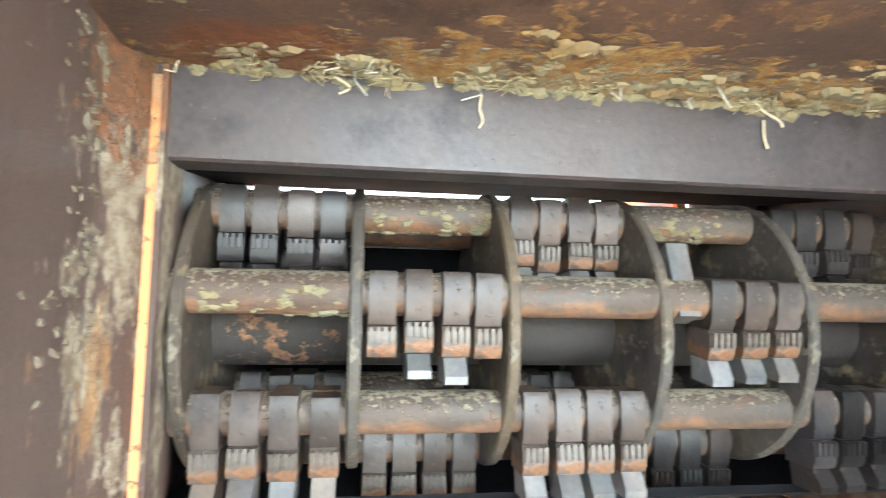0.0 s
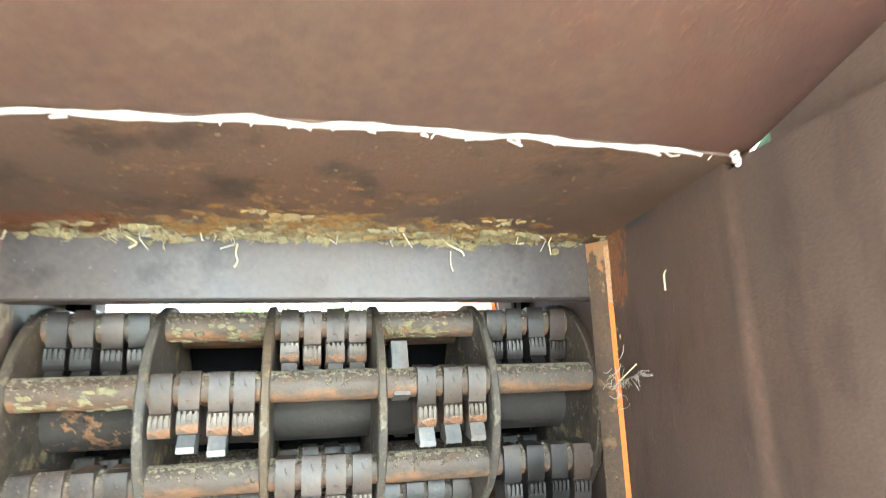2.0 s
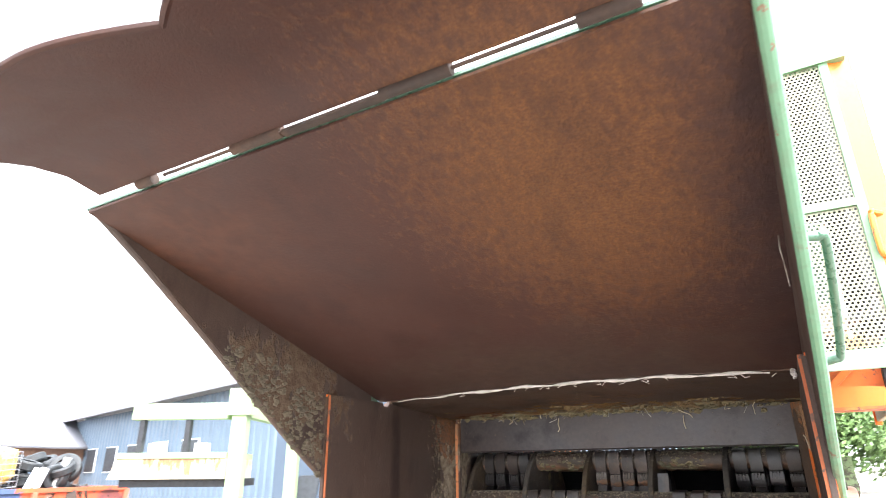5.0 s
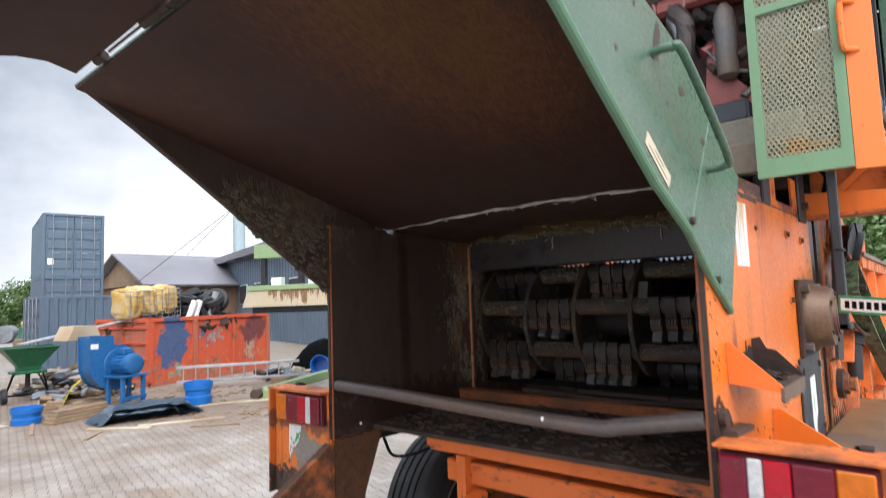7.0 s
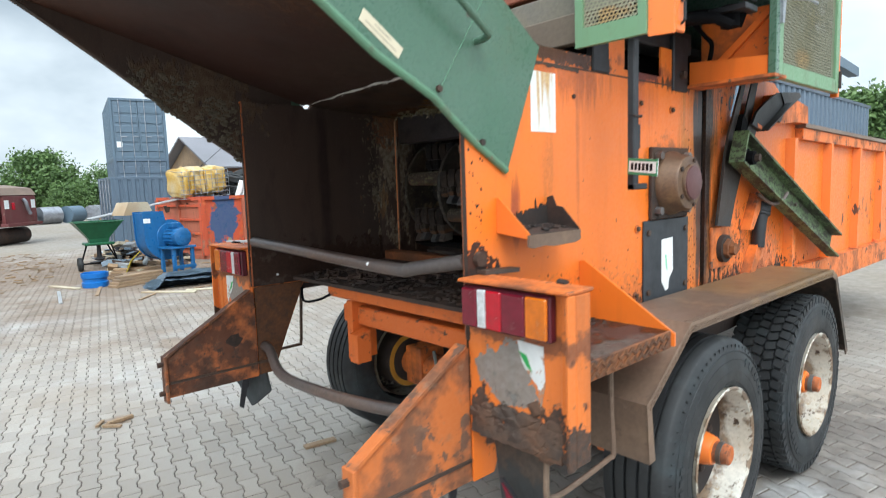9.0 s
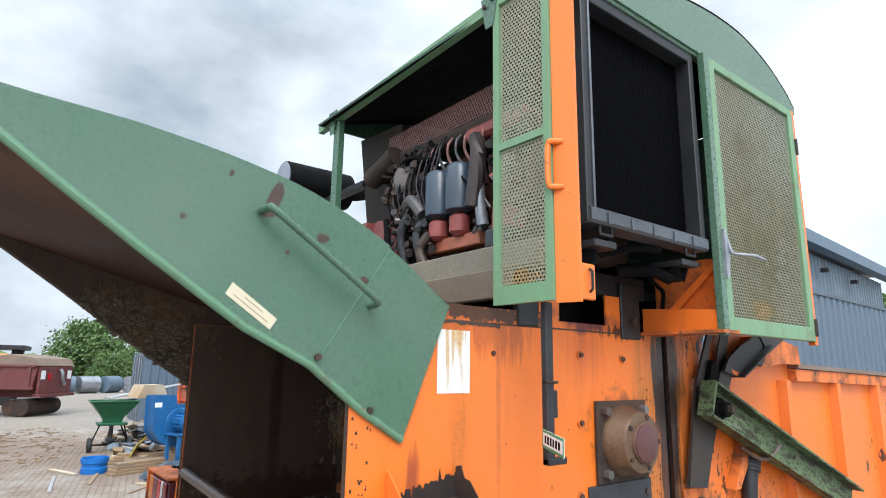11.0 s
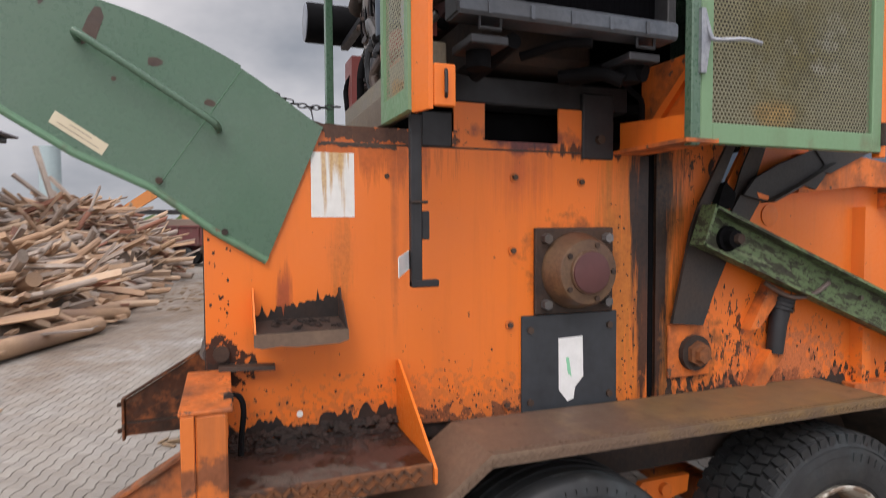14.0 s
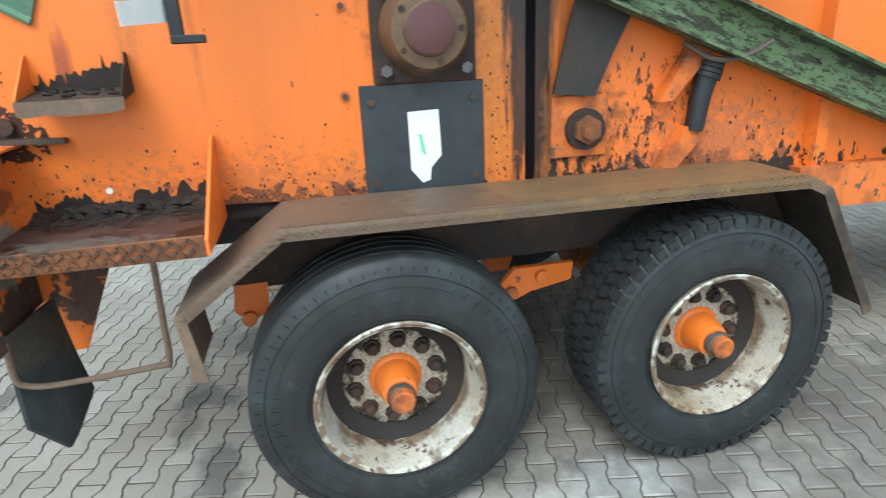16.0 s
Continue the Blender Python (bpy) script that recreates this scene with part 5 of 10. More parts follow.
# lamp boards
M_TORN = plain("torn_paper", (0.66, 0.67, 0.66), 0.6, 0, 0.15, 20, 0.1)
stain(M_TORN, (2.21, 0.75, 1.15), (BIG, BIG, 0.14), (0.45, 0.14, 0.03), 26, 1.1, 0.12, 0.95, bias=0.6, col2=(0.25, 0.22, 0.18))
def lamp_board(s):
    X = (lambda v: v) if s > 0 else mx
    def span(a, b):
        return tuple(sorted((X(a), X(b))))
    board = part("lamp_board", box(bm_new(), *span(PX + 0.003, 2.375), 0.752, 0.768, 0.96, 1.53, 0.003), M_BOARD, shredder, "orange lamp board with a primed grey patch and torn label")
    part("board_top", box(bm_new(), *span(PX + 0.002, 2.397), 0.699, 0.84, 1.531, 1.543, 0.003), M_ORANGE_WORN, board)
    part("board_post", box(bm_new(), *span(2.335, 2.395), 0.742, 0.826, 0.965, 1.53, 0.006), M_BOARD, board, "orange square post")
    part("board_cheek", box(bm_new(), *span(2.383, 2.397), 0.704, 0.7405, 0.965, 1.53, 0.003), M_BOARD, board)
    part("torn_label", prism(bm_new(), [(X(2.15), 1.345), (X(2.262), 1.34), (X(2.268), 1.21), (X(2.25), 1.13), (X(2.235), 1.20), (X(2.20), 1.235), (X(2.17), 1.27)], "y", 0.7495, 0.7515), M_TORN, board, "torn white label")
    part("label_green", prism(bm_new(), [(X(2.155), 1.31), (X(2.19), 1.26), (X(2.215), 1.245), (X(2.19), 1.30)], "y", 0.7488, 0.7494), plain("label_ink_green", (0.03, 0.35, 0.08), 0.5), board)
    lamp = part("rear_lamp", box(bm_new(), *span(1.925, 2.318), 0.715, 0.7515, 1.366, 1.52, 0.006), plain("lamp_base", (0.10, 0.01, 0.02), 0.4), board, "long red, white and amber tail lamp")
    for a, b, mm in ((1.930, 2.004, M_DARKRED_LENS), (2.006, 2.046, M_CLEAR), (2.048, 2.118, M_RED_LENS), (2.120, 2.222, M_DARKRED_LENS), (2.224, 2.312, M_AMBER)):
        part("lens", box(bm_new(), *span(a, b), 0.700, 0.714, 1.374, 1.512, 0.005), mm, lamp)
    part("mud_ledge", jagged(bm_new(), "y", 0.744, 0.008, (*span(PX + 0.01, 2.335), 0.958), 0.10, 14, rnd), M_MUD, board, "caked mud and flaking rust")
    flap_r = part("mud_flap", twisted_flap(X), M_FLAP, shredder, "black rubber mud flap")
    refl = part("reflector", prism(bm_new(), [(X(2.03), 0.80), (X(2.045), 0.803), (X(2.165), 0.705), (X(2.16), 0.69), (X(2.125), 0.605), (X(2.11), 0.61)], "y", 0.772, 0.784), M_DARK, flap_r, "triangular reflector in a dark frame")
    part("reflector_lens", prism(bm_new(), [(X(2.047), 0.787), (X(2.150), 0.699), (X(2.117), 0.627)], "y", 0.767, 0.7715), M_DARKRED_LENS, refl, "dirty red lens")
    lev = part("lever", tube(bm_new(), curve_pts([(X(2.262), 0.83, 1.545), (X(2.275), 0.86, 1.54), (X(2.28), 0.872, 1.50), (X(2.278), 0.865, 1.42), (X(2.282), 0.862, 1.36)], 4), 0.009, 8), M_BLACK, board, "bent black rod lever")
    part("lever_nut", cyl(bm_new(), (X(2.268), 0.83, 1.542), (X(2.30), 0.83, 1.542), 0.016, 6), M_RUST_DARK, lev)
    return board


lamp_board(1)
lamp_board(-1)


M_LIP = rusty("orange_rusted_lip", (0.14, 0.055, 0.024), (0.30, 0.10, 0.03), (0.05, 0.028, 0.02), scale=12.0, rough=0.8, relief=0.8)
stain(M_LIP, (0, 0.85, 1.24), (BIG, 0.30, BIG), (0.05, 0.032, 0.025), 12, 1.0, 0.5, 0.85, bias=0.6, relief=0.5)
M_STUD = rusty("scuffed_dark_studs", (0.045, 0.024, 0.017), (0.09, 0.04, 0.02), (0.20, 0.075, 0.025), scale=10.0, rough=0.6, relief=0.6)
# steps beside the panel, with their hanging rail
def step(s):
    X = (lambda v: v) if s > 0 else mx
    def span(a, b):
        return tuple(sorted((X(a), X(b))))
    st = part("step_tray", box(bm_new(), *span(PX + 0.004, 2.345), 0.815, 1.445, 1.262, 1.275, 0.002), M_STEP, shredder, "rusty tread-plate step")
    part("step_lip", box(bm_new(), *span(2.337, 2.349), 0.80, 1.45, 1.205, 1.276, 0.003), M_LIP, st, "orange-rusted tread-plate edge")
    studs = bm_new()
    for k in range(24):
        y = 0.84 + k * 0.025
        for up_ in (0, 1):
            box(studs, -0.003, 0.005, -0.017, 0.017, -0.0055, 0.0055, 0, Matrix.Translation((X(2.35), y - 0.015 + 0.012 * up_, 1.224 + 0.032 * up_)) @ Euler((radians(40 if (k + up_) % 2 else -40), 0, 0)).to_matrix().to_4x4())
    tagged(part("tread_studs", studs, M_STUD, st), kind="stuff")
    part("step_back", box(bm_new(), *span(PX - 0.009, PX - 0.0008), 0.84, 1.46, 1.24, 1.345), M_PEEL, st)
    part("gusset", prism(bm_new(), [(X(PX + 0.004), 1.522), (X(PX + 0.03), 1.527), (X(2.362), 1.262), (X(2.362), 1.212), (X(PX + 0.004), 1.212)], "y", 1.451, 1.461), M_ORANGE, st, "triangular orange gusset plate")
    part("step_rail", tube(bm_new(), curve_pts([(X(2.20), 1.25, 1.25), (X(2.203), 1.246, 1.10), (X(2.21), 1.24, 0.95), (X(2.22), 1.235, 0.80), (X(2.22), 1.20, 0.785), (X(2.24), 0.90, 0.78), (X(2.24), 0.80, 0.79), (X(2.25), 0.77, 0.83), (X(2.25), 0.775, 0.96)], 4), 0.011, 8), M_FENDER, st, "bent rod foot rail")
    return st


step(1)
step(-1)

# small wedge-shaped tray on the side panel
tray = part("tool_tray", prism(bm_new(), [(PX + 0.003, 1.708), (2.072, 1.688), (2.072, 1.678), (PX + 0.003, 1.698)], "y", 0.922, 1.226), M_RUST_DARK, shredder, "small rusted tray bracket")
part("tray_lip", prism(bm_new(), [(0.914, 1.686), (1.234, 1.686), (1.234, 1.648), (1.20, 1.638), (1.06, 1.635), (1.0, 1.642), (0.94, 1.636), (0.914, 1.644)], "x", 2.066, 2.076), M_FENDER, tray, "bent rusty lip")
part("tray_cheek", prism(bm_new(), [(PX + 0.002, 1.825), (PX + 0.012, 1.825), (2.072, 1.692), (2.072, 1.670), (PX + 0.002, 1.690)], "y", 0.916, 0.922), M_ORANGE, tray, "orange cheek plate")
part("tray_cheek", prism(bm_new(), [(PX + 0.002, 1.815), (PX + 0.03, 1.822), (PX + 0.05, 1.780), (PX + 0.08, 1.775), (2.072, 1.692), (2.072, 1.670), (PX + 0.002, 1.690)], "y", 1.226, 1.231), M_PEEL, tray, "black rusted cheek plate")
tb = bm_new()
prism(tb, [(0.925, 1.708)] + [(0.925 + 0.30 * k / 48, 1.732 + 0.062 * (k / 48) + 0.035 * noise.noise(Vector((k * 0.35, 2, 0))) + 0.03 * noise.noise(Vector((k * 1.1, 5, 0)))) for k in range(49)] + [(1.225, 1.708)], "x", PX + 0.0015, PX + 0.004)
part("rust_patch", tb, M_PEEL, tray)
for k in range(26):
    y_, x_ = rnd.uniform(0.95, 1.21), rnd.uniform(PX + 0.02, 2.05)
    part("rust_flake", box(bm_new(), -0.012, 0.012, -0.009, 0.009, 0, 0.006, 0, Matrix.Translation((x_, y_, 1.709 - (x_ - PX) * 0.126)) @ Euler((rnd.uniform(-0.4, 0.4), rnd.uniform(-0.4, 0.4), rnd.uniform(0, 3))).to_matrix().to_4x4()), M_PEEL, tray)
# peeled paint along the lower edge of the panel
for y0, y1, b, h, n in ((0.83, 1.45, 1.276, 0.125, 30), (1.47, 2.0, 1.20, 0.07, 24), (2.5, 2.66, 1.21, 0.06, 8)):
    part("rust_patch", jagged(bm_new(), "x", PX + 0.0005, 0.0015, (y0, y1, b), h, n, rnd), M_PEEL, shredder, "flaked paint baring dark rust")
part("rust_patch", jagged(bm_new(), "x", PX + 0.0005, 0.0015, (1.16, 1.46, 2.358), 0.03, 14, rnd, -1), M_RUST, shredder)
part("rust_patch", jagged(bm_new(), "x", PX + 0.0005, 0.0015, (0.765, 0.93, 1.535), 0.085, 9, rnd), M_PEEL, shredder)
spots = bm_new()
for k in range(360):
    y, z = rnd.uniform(0.8, 2.6), 1.25 + abs(rnd.gauss(0, 0.12))
    if rnd.random() < 0.35:
        y, z = rnd.choice((rnd.uniform(0.775, 0.85), rnd.uniform(2.45, 2.62))), rnd.uniform(1.4, 2.2)
    if 2.0 < y < 2.49 and z < 2.05:
        continue
    r = rnd.uniform(0.0015, 0.0055)
    pts = [(y + r * math.cos(t) * rnd.uniform(0.6, 1.3), z + 1.4 * r * math.sin(t) * rnd.uniform(0.6, 1.3)) for t in (0, 1, 2, 3, 4, 5.2)]
    prism(spots, pts, "x", PX + 0.0002, PX + 0.0012)
tagged(part("flaked_paint", spots, M_RUST_DARK, shredder), kind="stuff")
part("sill_plate", box(bm_new(), PX - 0.034, PX - 0.020, 1.10, 2.66, 1.10, 1.292), M_PEEL, shredder, "rusted sill plate under the panel")
part("corner_stay", prism(bm_new(), [(0.80, 1.545), (0.99, 1.535), (0.99, 1.552), (0.80, 1.562)], "x", PX + 0.003, PX + 0.05), M_RUST, shredder)
part("pivot_boss", cyl(bm_new(), (PX + 0.002, 0.81, 1.60), (PX + 0.022, 0.81, 1.60), 0.028, 12), M_RUST_DARK, shredder)
# sticker, bolts, bearing, cover plate
M_STICKER = plain("faded_sticker", (0.72, 0.73, 0.71), 0.5, 0, 0.12, 20, 0)
for sy, sw, sh in ((1.178, 0.014, 0.24), (1.205, 0.010, 0.20), (1.247, 0.018, 0.22), (1.27, 0.008, 0.10), (1.225, 0.03, 0.10)):
    stain(M_STICKER, (0, sy, 2.325), (BIG, sw, sh), (0.56, 0.37, 0.14), 24, 0.7, 0.6, 0.8, (1, 2.2, 0.2), bias=1.0, col2=(0.42, 0.22, 0.07))
part("sticker", box(bm_new(), PX + 0.0006, PX + 0.0018, 1.131, 1.293, 2.082, 2.323), M_STICKER, shredder, "faded white sticker with rust runs, blank")
for y, z in ((1.969, 2.247), (2.295, 2.234), (1.961, 1.941), (1.947, 1.628), (1.93, 1.29)):
    b = part("bolt", cyl(bm_new(), (PX, y, z), (PX + 0.006, y, z), 0.02, 12), M_ORANGE_WORN, shredder)
    part("bolt_head", cyl(bm_new(), (PX + 0.006, y, z), (PX + 0.018, y, z), 0.012, 6), M_RUST, b)
part("bolt", cyl(bm_new(), (PX, 1.42, 2.24), (PX + 0.008, 1.42, 2.24), 0.01, 6), M_RUST_DARK, shredder)
part("washer", cyl(bm_new(), (PX, 1.078, 1.352), (PX + 0.006, 1.078, 1.352), 0.012, 10), M_WHITE, shredder)
brg = part("bearing_plate", box(bm_new(), PX + 0.001, PX + 0.022, 2.06, 2.452, 1.665, 2.036, 0.004), M_RUST_DARK, shredder, "rusty square bearing plate")
part("bearing_housing", lathe(bm_new(), [(PX + 0.02, 0.168), (PX + 0.045, 0.165), (PX + 0.06, 0.152), (PX + 0.115, 0.143), (PX + 0.125, 0.135), (PX + 0.13, 0.095), (PX + 0.142, 0.092), (PX + 0.146, 0.085)], 36, (0, 2.256, 1.85)), rusty("greasy_cast_iron", (0.11, 0.065, 0.04), (0.20, 0.12, 0.06), (0.10, 0.05, 0.04), 10, 0.5, 0.2, 0.4), brg, "greasy brown bearing housing")
part("bearing_cap", lathe(bm_new(), [(PX + 0.144, 0.088), (PX + 0.150, 0.086), (PX + 0.152, 0.08)], 28, (0, 2.256, 1.85)), plain("maroon_cap", (0.10, 0.035, 0.035), 0.45), brg)
for y in (2.105, 2.41):
    for z in (1.71, 1.99):
        part("bolt", cyl(bm_new(), (PX + 0.02, y, z), (PX + 0.055, y, z), 0.022, 6), M_STEEL_GREY, brg)
for a in range(5):
    part("cap_screw", cyl(bm_new(), (PX + 0.11, 2.256 + 0.118 * math.cos(a * 1.257), 1.85 + 0.118 * math.sin(a * 1.257)), (PX + 0.135, 2.256 + 0.118 * math.cos(a * 1.257), 1.85 + 0.118 * math.sin(a * 1.257)), 0.012, 6), M_RUST_DARK, brg)
cov = part("cover_plate", box(bm_new(), PX + 0.001, PX + 0.012, 2.0, 2.482, 1.245, 1.662, 0.003), M_DARKBLUE, shredder, "dark slate bolted cover plate")
for y in (2.04, 2.44):
    for z in (1.29, 1.60):
        part("bolt", cyl(bm_new(), (PX + 0.01, y, z), (PX + 0.022, y, z), 0.016, 6), M_RUST, cov)
part("torn_label", prism(bm_new(), [(2.178, 1.556), (2.30, 1.560), (2.305, 1.38), (2.262, 1.335), (2.255, 1.285), (2.225, 1.275), (2.18, 1.33)], "x", PX + 0.0125, PX + 0.0135), M_WHITE, cov, "torn white label with green scribble")
part("label_green", prism(bm_new(), [(2.215, 1.47), (2.23, 1.47), (2.245, 1.38), (2.225, 1.40)], "x", PX + 0.0136, PX + 0.0142), plain("label_green_ink", (0.25, 0.62, 0.40), 0.5), cov)
# seam post between rear and front body
part("seam_post", box(bm_new(), PX - 0.06, PX - 0.012, 2.66, 2.70, 1.15, 2.42), M_BLACK, shredder)

# fenders and wheels
def fender(s):
    X = (lambda v: v) if s > 0 else mx
    def span(a, b):
        return tuple(sorted((X(a), X(b))))
    prof = ([(1.328, 0.75), (1.305, 1.0)] if s > 0 else []) + [(1.672, 1.262), (3.45, 1.248), (3.70, 1.243), (3.80, 1.19), (4.125, 0.61)]
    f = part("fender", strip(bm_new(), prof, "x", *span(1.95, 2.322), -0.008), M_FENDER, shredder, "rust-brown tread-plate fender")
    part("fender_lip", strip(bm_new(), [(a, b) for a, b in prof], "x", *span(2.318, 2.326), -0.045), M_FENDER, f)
    studs = bm_new()
    for k in range(72):
        y = 1.69 + k * 0.028
        z = 1.2615 - (y - 1.672) * 0.0085
        for sg in (40, -40):
            box(studs, -0.0022, 0.0022, -0.017, 0.017, 0, 0.003, 0, Matrix.Translation((X(2.302), y, z)) @ Euler((0, 0, radians(sg))).to_matrix().to_4x4())
            box(studs, -0.003, 0.0032, -0.017, 0.017, -0.0022, 0.0022, 0, Matrix.Translation((X(2.3265), y, z - 0.025)) @ Euler((radians(sg), 0, 0)).to_matrix().to_4x4())
    if s > 0:
        for k in range(13):
            t = (k + 0.5) / 13
            y, z = 1.305 + (1.672 - 1.305) * t, 1.0 + 0.262 * t
            for sg in (40, -40):
                box(studs, -0.003, 0.0032, -0.016, 0.016, -0.0022, 0.0022, 0, Matrix.Translation((X(2.3265), y + 0.014, z - 0.022)) @ Euler((radians(sg + 35), 0, 0)).to_matrix().to_4x4())
    tagged(part("tread_studs", studs, M_FENDER, f), kind="stuff")
    part("inner_skirt", prism(bm_new(), [(1.42 if s > 0 else 1.9, 1.05), (1.66 if s > 0 else 1.92, 1.25), (3.8, 1.2), (3.95, 0.93), (1.45 if s > 0 else 1.9, 0.93)], "x", *span(1.955, 1.967)), M_RUST_DARK, f)
    return f


fender(1)
fender(-1)


def tyre_mesh(name, block):
    W, R = 0.18, 0.556
    prof = [(-0.13, 0.318), (-0.165, 0.325), (-0.178, 0.36), (-W, 0.42), (-0.174, 0.485), (-0.158, 0.525), (-0.145, R - 0.012), (-0.135, R - 0.004)]
    if not block:
        for c in (-0.085, -0.03, 0.03, 0.085):
            prof += [(c - 0.008, R), (c - 0.006, R - 0.014), (c + 0.006, R - 0.014), (c + 0.008, R)]
    else:
        prof += [(-0.12, R - 0.014), (0.12, R - 0.014)]
    prof += [(-a, r) for a, r in prof[7::-1]]
    bm = lathe(bm_new(), prof, 64, caps=False)
    for q in (0.345, 0.40, 0.455, 0.495):
        w = W - 0.001 - abs(q - 0.42) * 0.09
        for sgn in (1, -1):
            lathe(bm, [(sgn * (w - 0.006), q - 0.002), (sgn * (w + 0.003), q), (sgn * (w - 0.006), q + 0.002)], 64, caps=False)
    for a0_, n_ in ((1.2, 7), (3.4, 5), (5.0, 6)):
        for k in range(n_):
            m = Euler((a0_ + 0.115 * k, 0, 0)).to_matrix().to_4x4() @ Matrix.Translation((W - 0.003, 0, 0.452))
            box(bm, -0.004, 0.004, -0.015, 0.015, -0.018, 0.018, 0, m)
            box(bm, -0.0045, 0.0045, -0.006, 0.006, -0.008, 0.008, 0, m)
    for k in range(72):
        m = Euler((2 * math.pi * k / 72, 0, 0)).to_matrix().to_4x4() @ Matrix.Translation((0.163, 0, 0.513))
        box(bm, -0.004, 0.003, -0.0015, 0.0015, -0.012, 0.012, 0, m)
    if block:
        r = random.Random(5)
        for k in range(58):
            a = 2 * math.pi * k / 58
            for j in range(5):
                c = -0.124 + 0.062 * j
                t = a + (0.018 if j % 2 else -0.018)
                m = Euler((t, 0, 0)).to_matrix().to_4x4() @ Matrix.Translation((c, 0, R - 0.006)) @ Euler((0, 0, radians(14 if j % 2 else -14))).to_matrix().to_4x4()
                box(bm, -0.027, 0.027, -0.022, 0.022, -0.012, 0.008, 0, m)
            for sgn in (1, -1):
                m = Euler((a, 0, 0)).to_matrix().to_4x4() @ Matrix.Translation((sgn * 0.150, 0, R - 0.025))
                box(bm, -0.014, 0.014, -0.020, 0.020, -0.03, 0.020, 0, m)
    return finish(name, bm, M_RUBBER)


TYRES = {False: tyre_mesh("tyre", False), True: tyre_mesh("tyre", True)}
# near-black rust: the shade of the deep rim well is in it
M_WELL_SHADE = rusty("rust_and_well_shade", (0.012, 0.008, 0.007), (0.030, 0.018, 0.013), (0.018, 0.012, 0.010), scale=12.0, rough=0.7, relief=0.7)
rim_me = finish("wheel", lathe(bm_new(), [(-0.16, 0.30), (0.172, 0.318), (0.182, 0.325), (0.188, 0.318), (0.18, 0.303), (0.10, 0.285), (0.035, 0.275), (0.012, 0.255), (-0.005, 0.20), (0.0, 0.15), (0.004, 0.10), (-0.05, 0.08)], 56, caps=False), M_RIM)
groove_me = finish("rim_well", lathe(bm_new(), [(0.011, 0.258), (0.034, 0.274), (0.036, 0.270), (0.016, 0.235), (0.008, 0.21), (0.004, 0.215)], 48, caps=False), M_WELL_SHADE)
hub_me = finish("hub", lathe(bm_new(), [(0.0, 0.108), (0.012, 0.102), (0.02, 0.088), (0.10, 0.074), (0.125, 0.066), (0.13, 0.052)], 28), M_BODY)
cap_me = finish("hub_cap", lathe(bm_new(), [(0.125, 0.052), (0.155, 0.051), (0.18, 0.048), (0.196, 0.046), (0.2, 0.038), (0.196, 0.02)], 20), M_ORANGE_WORN)
ring_me = finish("hub_ring", lathe(bm_new(), [(0.148, 0.056), (0.168, 0.055), (0.17, 0.052), (0.146, 0.052)], 20, caps=False), M_STEEL_GREY)
nut_me = finish("wheel_nut", lathe(bm_new(), [(0.0, 0.036), (0.012, 0.033), (0.014, 0.026), (0.034, 0.022), (0.04, 0.012)], 8), M_RUST_DARK)


def wheel(x, y, flip, block, turn):
    w = part("wheel", rim_me, None, shredder, "white truck rim with rust and an orange hub")
    w.matrix_basis = Matrix.Translation((x, y, 0.558)) @ Matrix.Rotation(math.pi if flip else 0, 4, "Z") @ Matrix.Rotation(turn, 4, "X")
    part("tyre", TYRES[block], None, w, "black truck tyre, worn" if not block else "black truck tyre with block tread")
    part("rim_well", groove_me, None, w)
    part("hub", hub_me, None, w, "orange hub")
    part("hub_cap", cap_me, None, w)
    part("hub_ring", ring_me, None, w)
    for k in range(10):
        n = part("wheel_nut", nut_me, None, w)
        n.location = (0.0, 0.165 * math.cos(k * 0.628), 0.165 * math.sin(k * 0.628))
    return w


for yy, blk, tt in ((2.025, False, 0.2), (3.368, True, 0.5)):
    wheel(2.16, yy, False, blk, tt)
    wheel(mx(2.16), yy, True, blk, tt + 1)
